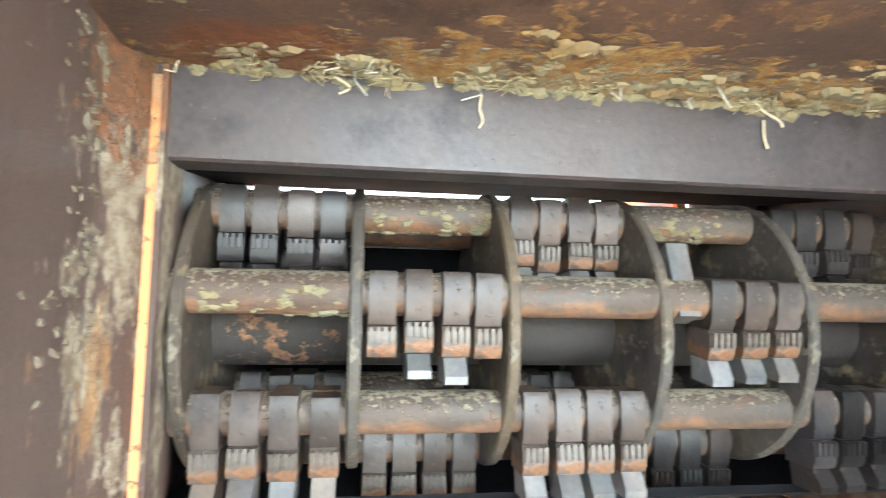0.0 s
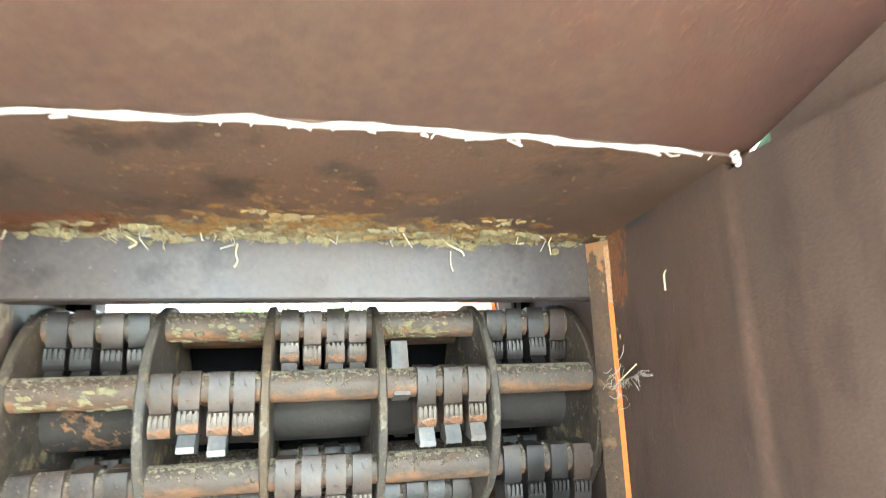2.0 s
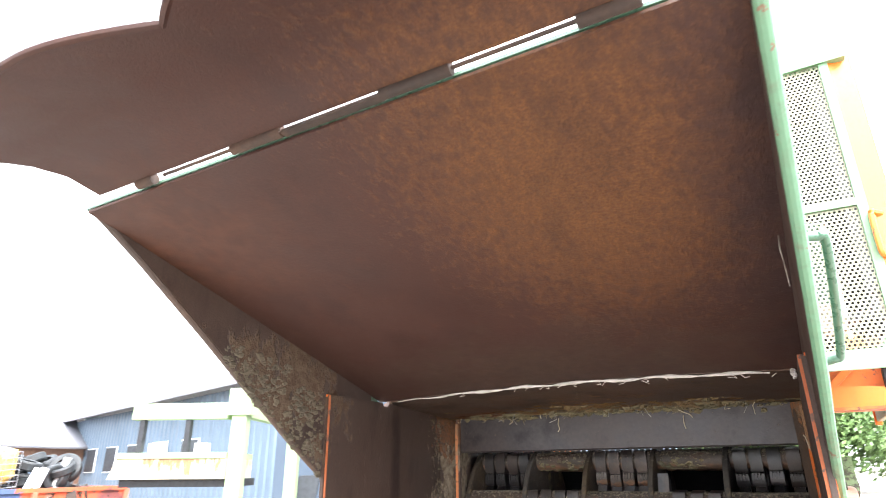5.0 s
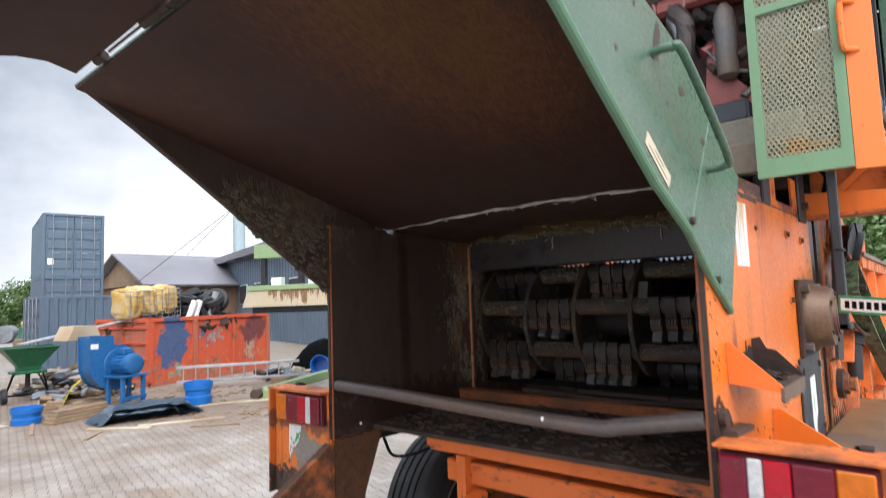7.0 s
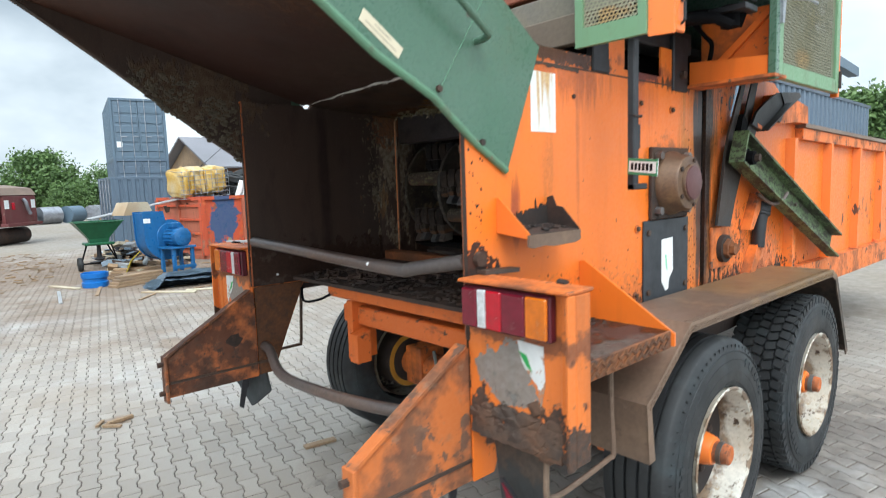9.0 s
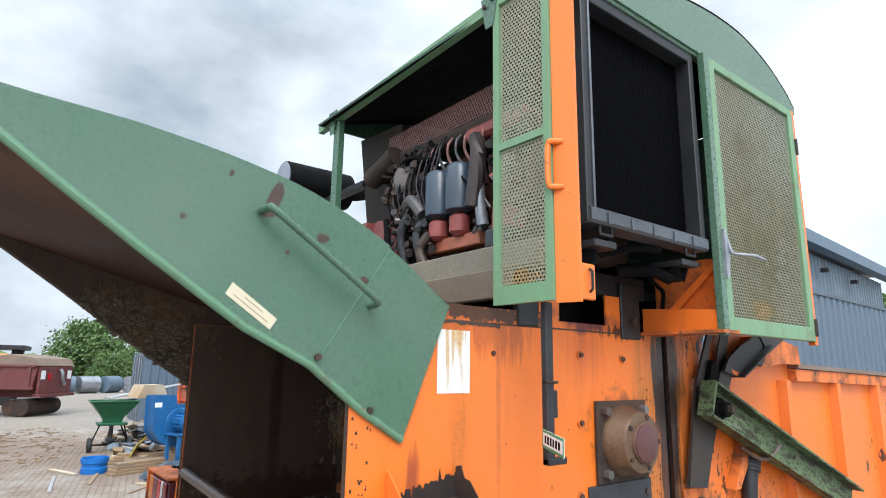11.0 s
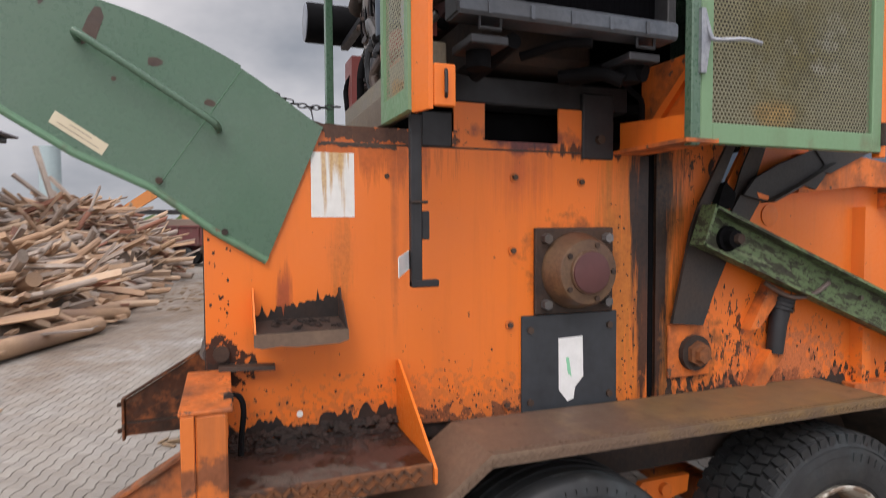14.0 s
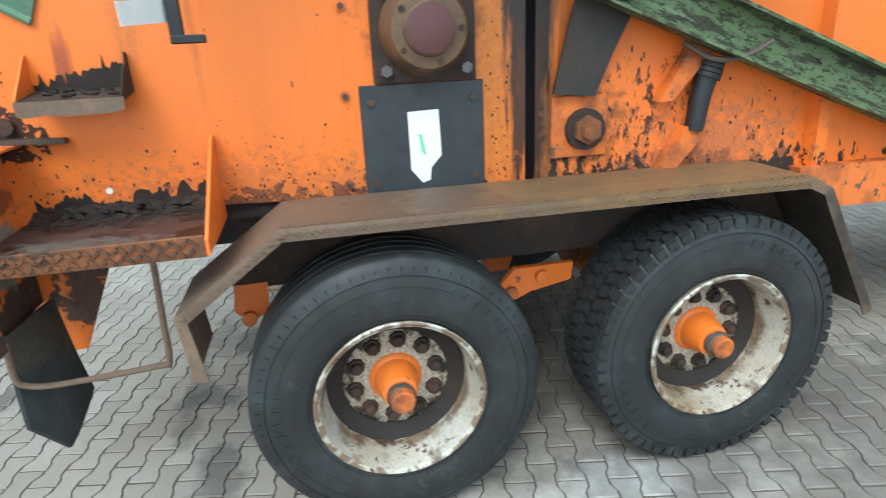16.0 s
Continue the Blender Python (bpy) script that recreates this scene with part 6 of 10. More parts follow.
# chassis, axles, brakes
for yy in (2.02, 3.348):
    axle = part("axle", cyl(bm_new(), (-0.1, yy, 0.54), (2.02, yy, 0.54), 0.098, 22), M_ORANGE_WORN, shredder, "orange-brown axle tube")
    for x in (-0.10, mx(-0.16)):
        part("brake_drum", lathe(bm_new(), [(x - 0.13, 0.19), (x - 0.12, 0.21), (x + 0.06, 0.21), (x + 0.07, 0.15)], 28, (0, yy, 0.55)), M_RUST_DARK, axle)
        part("brake_ring", lathe(bm_new(), [(x + 0.05, 0.205), (x + 0.066, 0.205), (x + 0.067, 0.19)], 28, (0, yy, 0.55)), plain("yellow_ochre", (0.55, 0.26, 0.03), 0.6), axle)
    for x, dy in ((0.69, -0.10), (1.24, -0.10)):
        part("brake_chamber", lathe(bm_new(), [(yy + dy - 0.12, 0.05), (yy + dy - 0.11, 0.085), (yy + dy - 0.04, 0.09), (yy + dy - 0.035, 0.10), (yy + dy - 0.02, 0.10), (yy + dy - 0.015, 0.09), (yy + dy + 0.06, 0.085), (yy + dy + 0.07, 0.04)], 20, (x, 0, 0.66), "y"), rusty("brown_painted_iron", (0.22, 0.10, 0.055), (0.30, 0.13, 0.06), (0.14, 0.07, 0.05), 9, 0.6), axle, "round brown brake chamber")
        part("chamber_bracket", box(bm_new(), x - 0.10, x + 0.10, yy + dy + 0.06, yy + dy + 0.09, 0.55, 0.80, 0.004), M_ORANGE_WORN, axle)
    part("axle_seat", box(bm_new(), 0.05, 0.22, yy - 0.12, yy + 0.12, 0.42, 0.70, 0.01), M_ORANGE_WORN, axle)
    part("axle_seat", box(bm_new(), mx(0.22), mx(0.05), yy - 0.12, yy + 0.12, 0.42, 0.70, 0.01), M_ORANGE_WORN, axle)
part("brake_hose", tube(bm_new(), curve_pts([(0.55, 1.75, 0.78), (0.65, 1.70, 0.66), (0.74, 1.70, 0.64), (0.9, 1.72, 0.70)], 6), 0.011, 8), plain("grey_hose", (0.25, 0.26, 0.24), 0.6), shredder)
part("brake_hose", tube(bm_new(), curve_pts([(0.10, 1.05, 1.26), (0.22, 1.0, 1.20), (0.35, 1.03, 1.22), (0.45, 1.08, 1.27)], 6), 0.008, 8), M_BLACK, shredder)
for x0, x1 in ((0.46, 0.55), (mx(0.55), mx(0.46))):
    part("chassis_rail", box(bm_new(), x0, x1, 1.9, 9.4, 0.86, 1.10, 0.008), M_ORANGE_WORN, shredder, "orange chassis rail")
    for yy in (2.684, 3.75):
        part("spring_hanger", prism(bm_new(), [(yy - 0.13, 0.90), (yy + 0.13, 0.90), (yy + 0.05, 0.66), (yy - 0.05, 0.66)], "x", x0 - 0.01, x1 + 0.01), M_ORANGE, shredder)
    for yy in (3.348,):
        sp = bm_new()
        for k in range(5):
            sheet(sp, [(yy - 0.58 + 0.08 * k, 0.80 - 0.0 * k + 0.016 * k), (yy, 0.73 + 0.016 * k), (yy + 0.58 - 0.08 * k, 0.80 + 0.016 * k)], "x", x0 + 0.01, x1 - 0.01, 0.014)
        part("leaf_spring", sp, M_RUST_DARK, shredder)
for s in (1,):
    X = (lambda v: v) if s > 0 else mx
    for yy in (1.52, 2.684):
        plate = [(yy - 0.07, 0.95), (yy + 0.055, 0.95), (yy + 0.045, 0.83), (yy - 0.03, 0.785), (yy - 0.085, 0.84)] if yy < 2 else [(yy - 0.09, 0.87), (yy + 0.18, 0.87), (yy + 0.17, 0.79), (yy - 0.02, 0.755), (yy - 0.10, 0.72), (yy - 0.17, 0.785)]
        rk = part("rocker_bracket", prism(bm_new(), plate, "x", *sorted((X(1.94), X(1.97)))), M_ORANGE, shredder, "orange rocker bracket")
        for dy, dz in (((-0.03, 0.81),) if yy < 2 else ((-0.11, 0.765), (0.03, 0.825))):
            part("bolt", cyl(bm_new(), (X(1.965), yy + dy, dz), (X(1.995), yy + dy, dz), 0.03, 8), M_ORANGE_WORN, rk)


# dried mud and dust crusts, straw caught in the mouth
def crust(spots_, put, mat, label, size=(0.006, 0.028), flat=0.25):
    """Many small irregular flakes on one surface. put maps (u, v, h) to a place."""
    b = bm_new()
    r_ = random.Random(len(spots_) * 7 + 1)
    for u0, v0 in spots_:
        s = r_.uniform(*size) * (0.5 + r_.random())
        n_ = r_.randint(5, 8)
        ang = r_.uniform(0, 6.28)
        ring = []
        for k in range(n_):
            t = ang + 2 * math.pi * k / n_
            f = r_.uniform(0.55, 1.25)
            ring.append((u0 + s * f * math.cos(t) * 1.5, v0 + s * f * math.sin(t)))
        lo = [b.verts.new(put(a, c, 0.0)) for a, c in ring]
        hi = [b.verts.new(put(u0 + (a - u0) * 0.6, v0 + (c - v0) * 0.6, s * flat * r_.uniform(0.5, 1.2))) for a, c in ring]
        b.faces.new(hi)
        for k in range(n_):
            b.faces.new((lo[k], lo[(k + 1) % n_], hi[(k + 1) % n_], hi[k]))
    return tagged(part("dirt_crust", b, mat, shredder, label), kind="stuff")


cr = random.Random(17)
deepen(M_CRUST_GREY, (0.80, 0.74, 0.66))
deepen(M_LICHEN, (0.85, 0.78, 0.66))
M_CLUMP = rusty("pale_grey_green_crust", (0.14, 0.125, 0.075), (0.19, 0.14, 0.06), (0.11, 0.10, 0.065), scale=30.0, rough=0.95, relief=0.9)
def near_beam(n):
    out = []
    while len(out) < n:
        u0 = cr.uniform(0.1, 1.84)
        dens = 0.5 + 0.5 * noise.noise(Vector((u0 * 3.2, 1.0, 0)))
        v0 = 1.865 - abs(cr.gauss(0, 0.11 * dens + 0.02))
        if noise.noise(Vector((u0 * 5, v0 * 9, 2))) > -0.12 and u0 < 1.62 + cr.uniform(0, 0.25):
            out.append((u0, v0))
    return out
roof_z = lambda v0: 2.408 - (v0 - 1.19) * 0.0581 + 0.022 * roof_fade(v0)
crust(near_beam(500), lambda a, c, h: (a, c, roof_z(c) - h - 0.0005), M_LICHEN, "yellow-brown crust on the roof plate", (0.0015, 0.006), 0.3)
crust(near_beam(420), lambda a, c, h: (a, c, roof_z(c) - h - 0.0005), M_CRUST_GREY, "grey dust crust on the roof plate", (0.0015, 0.006), 0.3)
crust([(cr.uniform(0.3, 1.7), 1.2 + abs(cr.gauss(0, 0.22))) for k in range(160)], lambda a, c, h: (a, min(c, 1.87), roof_z(min(c, 1.87)) - h - 0.0005), M_LICHEN, "specks of crust", (0.001, 0.004), 0.3)
def clumps(n, rr):
    out = []
    for u0, v0 in near_beam(n):
        for j in range(rr.randint(3, 8)):
            out.append((u0 + rr.gauss(0, 0.02), min(1.872, v0 + rr.gauss(0, 0.012))))
    return out
cl = random.Random(77)
crust(clumps(34, cl), lambda a, c, h: (a, c, roof_z(c) - h - 0.0005), M_LICHEN, "thick clumps of yellow-brown crust on the roof plate", (0.006, 0.014), 0.6)
crust(clumps(26, cl), lambda a, c, h: (a, c, roof_z(c) - h - 0.0005), M_CLUMP, "thick clumps of grey-green crust on the roof plate", (0.006, 0.015), 0.6)
bf = [(a + cl.gauss(0, 0.012), 2.366 - abs(cl.gauss(0, 0.016)) * (0.4 + noise.noise(Vector((a * 6, 3, 1))))) for a, c in near_beam(150)]
crust(bf, lambda a, c, h: (a, 1.8735 - h, c), M_CLUMP, "crust hanging over the top edge of the beam", (0.005, 0.012), 0.6)
wl_spots = [(1.86 - abs(cr.gauss(0, 0.16)), cr.uniform(1.42, 2.36)) for k in range(420)]
wl_spots = [q_ for q_ in wl_spots if noise.noise(Vector((q_[0] * 6, q_[1] * 5, 4))) > 0.0]
crust(wl_spots, lambda a, c, h: (mx(PX) + 0.030 + h, a, c), M_CRUST_GREY, "grey-green dust crust on the wall", (0.003, 0.010), 0.4)
crust([(a, c) for a, c in wl_spots if c > 1.9][:90], lambda a, c, h: (PX - 0.030 - h, 1.86 - (1.86 - a) * 0.4, c), M_LICHEN, "rusty crust on the wall", (0.003, 0.009), 0.4)
ck = []
while len(ck) < 620:
    y0, z0 = cr.uniform(0.15, 0.95), cr.uniform(2.05, 2.66)
    if z0 < 2.50 - (y0 - 0.6) * 0.10 and z0 > 2.27 - (y0 - 0.38) * 0.72 + 0.04 and noise.noise(Vector((y0 * 4.5, z0 * 5, 9))) + 0.25 * (0.45 - abs(y0 - 0.5)) > -0.08:
        ck.append((y0, z0))
crust([q_ for q_ in ck if q_[0] < BACK - 0.01], lambda a, c, h: (mx(PX) + 0.0065 + h, a, c), M_CRUST_GREY, "thick grey dust crust inside the hood", (0.003, 0.012), 0.5)
M_STRAW = plain("pale_straw", (0.45, 0.38, 0.26), 0.7)
M_COBWEB = plain("dusty_cobweb", (0.30, 0.28, 0.24), 0.9)
for pts in ([(0.722, 1.868, 2.345), (0.718, 1.864, 2.315), (0.724, 1.862, 2.29), (0.716, 1.86, 2.272)], [(1.367, 1.868, 2.33), (1.366, 1.866, 2.29), (1.372, 1.864, 2.265)], [(1.33, 1.85, 2.375), (1.36, 1.86, 2.35), (1.40, 1.862, 2.33), (1.41, 1.862, 2.315)], [(1.874, 1.50, 2.15), (1.868, 1.49, 2.19), (1.862, 1.47, 2.20)],
            [(0.42, 1.86, 2.36), (0.45, 1.862, 2.34), (0.43, 1.86, 2.325)]):
    part("straw", tube(bm_new(), curve_pts(pts, 4), 0.0026, 6), M_STRAW, shredder, "bit of pale straw")
web = bm_new()
wr = random.Random(52)
for k in range(26):
    o_ = Vector((1.872 + wr.gauss(0, 0.006), 1.806 + wr.gauss(0, 0.012), 1.905 + wr.gauss(0, 0.03)))
    d_ = Vector((wr.gauss(-0.35, 0.5), wr.gauss(-0.5, 0.5), wr.gauss(0.05, 0.5))).normalized() * wr.uniform(0.02, 0.06)
    e_ = o_ + d_ + Vector((0, 0, wr.gauss(0, 0.012)))
    tube(web, curve_pts([tuple(o_), tuple(o_ + d_ * 0.5 + Vector((0, wr.gauss(0, 0.006), wr.gauss(0, 0.008)))), (min(e_.x, 1.880), e_.y, e_.z)], 2), 0.0011, 4)
for k in range(30):
    f_ = wr.random()
    o_ = Vector((1.872 - 0.012 * f_, 1.79 - 0.17 * f_, 1.90 + 0.035 * f_))
    tube(web, curve_pts([tuple(o_), tuple(o_ + Vector((wr.uniform(-0.012, 0.004), -0.02, wr.gauss(0, 0.008)))), tuple(o_ + Vector((wr.uniform(-0.016, 0.002), -0.045, wr.gauss(0, 0.012))))], 2), 0.001, 4)
part("dusty_web", web, M_COBWEB, shredder, "dusty tuft of web and fibre in the corner")
part("twig", tube(bm_new(), [(1.868, 1.83, 1.885), (1.862, 1.74, 1.925), (1.858, 1.66, 1.958)], 0.0024, 5), M_STRAW, shredder, "thin pale twig caught in the web")
for pts in ([(1.893, 0.335, 2.655), (1.89, 0.31, 2.61), (1.892, 0.33, 2.56), (1.894, 0.362, 2.52)], [(1.893, 0.345, 2.655), (1.89, 0.375, 2.63), (1.893, 0.385, 2.60)], [(1.893, 0.706, 2.655), (1.89, 0.70, 2.645), (1.894, 0.71, 2.63)], [(1.893, 0.84, 2.60), (1.89, 0.835, 2.585), (1.894, 0.842, 2.565)]):
    part("cobweb_strand", tube(bm_new(), curve_pts(pts, 4), 0.0013, 5), M_COBWEB, shredder)
def under_rod(x_lo, x_hi, n, r_):
    return [(r_.uniform(x_lo, x_hi), 0.05 * radians(r_.uniform(-95, 10))) for k in range(n)]
for x_lo, x_hi, cy_, cz_ in ((0.50, 0.79, 2.133, 2.125), (1.18, 1.40, 2.133, 2.125), (0.14, 0.46, 1.963, 1.928)):
    crust(under_rod(x_lo, x_hi, 46, wr), lambda a, c, h: (a, cy_ - (0.047 + h) * math.cos(c / 0.05), cz_ + (0.047 + h) * math.sin(c / 0.05)), M_CLUMP, "olive dirt caked on the hammer rod", (0.003, 0.010), 0.5)
crust([(wr.uniform(0.83, 1.44), abs(wr.gauss(0, 0.055))) for k in range(260)], lambda a, c, h: (PX + 0.008 + c + 0.4 * h, a, 1.2755 + h + max(0.0, 0.03 - c * 0.5)), M_PEEL, "black scabs of rust heaped along the back of the step", (0.004, 0.014), 0.6)
M_TUFT = plain("dusty_fibre", (0.27, 0.225, 0.13), 0.9, 0, 0.4, 30)
tf = random.Random(41)
b_ = bm_new()
for k in range(12):
    u0 = tf.uniform(0.25, 1.70)
    big_ = tf.uniform(0.3, 0.75)
    for j in range(22):
        o_ = Vector((u0 + tf.gauss(0, 0.028) * big_, 1.872 - abs(tf.gauss(0, 0.03)), 2.368))
        d1 = Vector((tf.gauss(0, 0.016), -0.006 - abs(tf.gauss(0, 0.006)), -abs(tf.gauss(0.012, 0.014)))) * big_
        d2 = d1 + Vector((tf.gauss(0, 0.02), -0.002, -abs(tf.gauss(0.008, 0.014)))) * big_
        tube(b_, [o_, o_ + d1, o_ + d2], [0.002, 0.0015, 0.0009], 4)
tagged(part("wood_fibre", b_, M_TUFT, shredder, "tufts of dusty wood fibre over the beam"), kind="stuff")
fz = random.Random(31)
for k in range(12):
    u0 = fz.uniform(0.1, 1.8)
    c0 = (u0, 1.87 - fz.uniform(0, 0.10), 2.372)
    part("chaff", tube(bm_new(), [c0, (c0[0] + fz.uniform(-0.02, 0.02), c0[1] - 0.004, c0[2] - fz.uniform(0.01, 0.035)), (c0[0] + fz.uniform(-0.03, 0.03), c0[1] - 0.006, c0[2] - fz.uniform(0.02, 0.06))], 0.0022, 4), M_COBWEB if k % 3 else M_STRAW, shredder)

# flaking rust under the lamp boards
for s_ in (1, -1):
    fl = [(cr.uniform(1.93, 2.33), 0.965 + abs(cr.gauss(0, 0.05))) for k in range(260)]
    crust(fl, (lambda a, c, h: (a, 0.7515 - h * 1.5, c)) if s_ > 0 else (lambda a, c, h: (mx(a), 0.7515 - h * 1.5, c)), M_MUD, "flaking rust and mud on the lamp board", (0.006, 0.026), 0.22)
# chain from the hood to the cabinet
for k in range(11):
    t = k / 10
    c_ = Vector((1.4, 1.02 + 0.30 * t, 2.645 - 0.05 * t - 0.03 * math.sin(math.pi * t)))
    ring_ = []
    for j in range(17):
        a_ = 2 * math.pi * j / 16
        o_ = Vector((0, 0.021 * math.cos(a_), 0.010 * math.sin(a_))) if k % 2 else Vector((0.010 * math.sin(a_), 0.021 * math.cos(a_), 0))
        ring_.append(c_ + o_)
    part("chain_link", tube(bm_new(), ring_, 0.0035, 6), M_DARK, hood)

# rail rust made pale: the light its top catches is in the colour
M_RAIL = rusty("toplit_bent_rail_steel", (0.20, 0.145, 0.11), (0.28, 0.21, 0.165), (0.14, 0.08, 0.05), scale=5.0, rough=0.6, relief=0.4)
# front body of the trailer: ribbed orange sides, open on top
BX = 1.95
for s in (1, -1):
    X = (lambda v: v) if s > 0 else mx
    def span(a, b):
        return tuple(sorted((X(a), X(b))))
    wallp = part("body_side", prism(bm_new(), [(2.70, 1.15), (3.95, 1.15), (9.5, 1.10), (9.5, 2.10), (4.3, 2.235), (3.75, 2.50), (3.262, 2.50), (3.242, 2.447), (3.089, 2.193), (3.03, 2.243), (3.122, 2.442), (3.14, 2.50), (2.70, 2.50)], "x", *span(BX - 0.05, BX - 0.03)), M_BODY, shredder, "ribbed orange body side, scratched")
    part("top_rail", strip(bm_new(), [(4.20, 2.215), (9.5, 2.09)], "x", *span(BX - 0.08, BX + 0.04), 0.03), M_RAIL, wallp, "bent rusty top rail")
    part("top_rail", strip(bm_new(), [(4.20, 2.13), (9.5, 2.005)], "x", *span(BX - 0.03, BX + 0.025), 0.08), M_ORANGE_WORN, wallp)
    part("bottom_rail", strip(bm_new(), [(3.95, 0.99), (9.5, 0.90)], "x", *span(BX - 0.06, BX + 0.04), 0.20), M_ORANGE_WORN, wallp, "rusty orange bottom rail")
    for k in range(7):
        y = 4.05 + 0.88 * k
        part("rib", prism(bm_new(), [(X(BX - 0.03), y - 0.045), (X(BX + 0.03), y - 0.03), (X(BX + 0.03), y + 0.03), (X(BX - 0.03), y + 0.045)], "z", 1.17, 2.13 - 0.0242 * (y - 4.2)), M_BODY, wallp)
    part("rust_patch", jagged(bm_new(), "x", X(BX - 0.0295) if s > 0 else X(BX - 0.0295) - 0.001, 0.001, (2.72, 3.95, 1.18), 0.08, 40, rnd), M_RUST_DARK, wallp, "flaked paint baring dark rust")
part("front_wall", box(bm_new(), 0.02, 1.9, 9.45, 9.5, 1.0, 2.1), M_ORANGE_WORN, shredder)
for xa in (BX - 0.056, mx(BX) + 0.0505):
    part("body_lining", box(bm_new(), xa, xa + 0.0055, 2.71, 9.4, 1.16, 2.08), M_RUST_DARK, shredder)
    part("body_lining", box(bm_new(), xa, xa + 0.0055, 2.71, 3.02, 2.08, 2.49), M_RUST_DARK, shredder)
part("body_floor", box(bm_new(), 0.02, 1.9, 2.75, 9.45, 1.12, 1.15), M_RUST_DARK, shredder)
part("body_bulkhead", box(bm_new(), 0.05, 1.87, 2.70, 2.73, 1.15, 2.02), M_RUST_DARK, shredder)
chips = bm_new()
for k in range(60):
    y, z = rnd.uniform(2.74, 3.9), 1.3 + abs(rnd.gauss(0, 0.28))
    if z > 2.3:
        continue
    r = rnd.uniform(0.002, 0.007)
    pts = [(y + r * math.cos(t) * rnd.uniform(0.5, 1.4), z + 2.0 * r * math.sin(t) * rnd.uniform(0.5, 1.4)) for t in (0, 1, 2, 3, 4, 5.2)]
    prism(chips, pts, "x", BX - 0.0298, BX - 0.0288)
tagged(part("flaked_paint", chips, M_RUST_DARK, shredder), kind="stuff")
M_STRAP = rusty("grimy_black_steel", (0.018, 0.018, 0.019), (0.034, 0.032, 0.032), (0.045, 0.028, 0.02), scale=10.0, rough=0.6, relief=0.4)
# green channel arm with its bolt, strap, damper and nut plate
u = Vector((0, 1.94, -0.75)).normalized()
w = Vector((0, 0.75, 1.94)).normalized()
P0, P1 = Vector((2.0, 2.86, 2.045)), Vector((2.0, 4.83, 1.285))
def beam_at(p, dx, dw):
    return p + Vector((dx, 0, 0)) + w * dw
arm = bm_new()
prof_ = [(0.0, -0.097), (0.085, -0.097), (0.085, -0.083), (0.012, -0.083), (0.012, 0.083), (0.085, 0.083), (0.085, 0.097), (0.0, 0.097)]
ends = [[arm.verts.new(beam_at(p, a, b)) for a, b in prof_] for p in (P0, P1)]
arm.faces.new(ends[0])
arm.faces.new(ends[1][::-1])
for k in range(8):
    arm.faces.new((ends[0][k], ends[1][k], ends[1][(k + 1) % 8], ends[0][(k + 1) % 8]))
arm = part("channel_arm", arm, M_GREEN_OLD, shredder, "mossy weathered green steel channel arm")
end = bm_new()
vs = [end.verts.new(beam_at(p, a, b)) for p in (P0 - u * 0.004, P0 + u * 0.012) for a, b in ((0.0, -0.097), (0.085, -0.097), (0.085, 0.097), (0.0, 0.097))]
for f in ((0, 1, 2, 3), (7, 6, 5, 4), (0, 4, 5, 1), (1, 5, 6, 2), (2, 6, 7, 3), (3, 7, 4, 0)):
    end.faces.new([vs[i] for i in f])
part("end_plate", end, M_GREEN_OLD, arm)
q = P0 + u * 0.18
part("pivot_bolt", lathe(bm_new(), [(2.01, 0.062), (2.03, 0.06), (2.035, 0.045), (2.07, 0.042), (2.075, 0.02)], 20, (0, q.y, q.z)), M_BLACK, arm)
part("pivot_nut", cyl(bm_new(), (2.07, q.y, q.z), (2.10, q.y, q.z), 0.024, 6), M_RUST_DARK, arm)
for d, dw in ((0.05, 0.05), (0.05, -0.05), (1.15, 0.03)):
    q = P0 + u * d + w * dw
    part("bolt", cyl(bm_new(), (2.012, q.y, q.z), (2.026, q.y, q.z), 0.013, 6), M_STEEL_GREY, arm)
part("strap", prism(bm_new(), [(2.755, 1.59), (2.935, 1.57), (3.0, 1.725), (3.09, 1.90), (3.07, 2.07), (2.905, 2.07), (2.86, 2.02)], "x", 1.955, 1.972), M_STRAP, shredder, "dark steel strap plate")
part("strap", prism(bm_new(), [(2.85, 2.0), (2.90, 2.13), (2.98, 2.27), (3.088, 2.455), (3.139, 2.455), (3.035, 2.245), (2.965, 2.12), (2.93, 2.0)], "x", 1.957, 1.970), M_STRAP, shredder, "curved dark strap")
part("strap", prism(bm_new(), [(3.095, 2.12), (3.20, 2.13), (3.262, 2.28), (3.335, 2.46), (3.242, 2.46), (3.16, 2.30)], "x", 1.958, 1.966), M_STRAP, shredder, "brown-black strap")
part("strap_block", prism(bm_new(), [(2.985, 2.13), (3.015, 2.215), (3.035, 2.245), (3.095, 2.195), (3.08, 2.12)], "x", 1.960, 2.0), M_BLACK, shredder)
hook = part("hook_bracket", prism(bm_new(), [(3.134, 2.186), (3.199, 2.262), (3.35, 2.335), (3.588, 2.414), (3.70, 2.345), (3.50, 2.245), (3.282, 2.152)], "x", 1.995, 2.012), M_STRAP, shredder, "folded black hook bracket")
part("hook_fold", strip(bm_new(), [(3.282, 2.150), (3.50, 2.243), (3.70, 2.343)], "x", 1.975, 2.055, 0.010), M_STRAP, hook)
part("hook_arm", prism(bm_new(), [(3.588, 2.414), (3.938, 2.440), (3.985, 2.416), (3.70, 2.30), (3.62, 2.31), (3.655, 2.345)], "x", 1.985, 2.020), M_STRAP, hook)
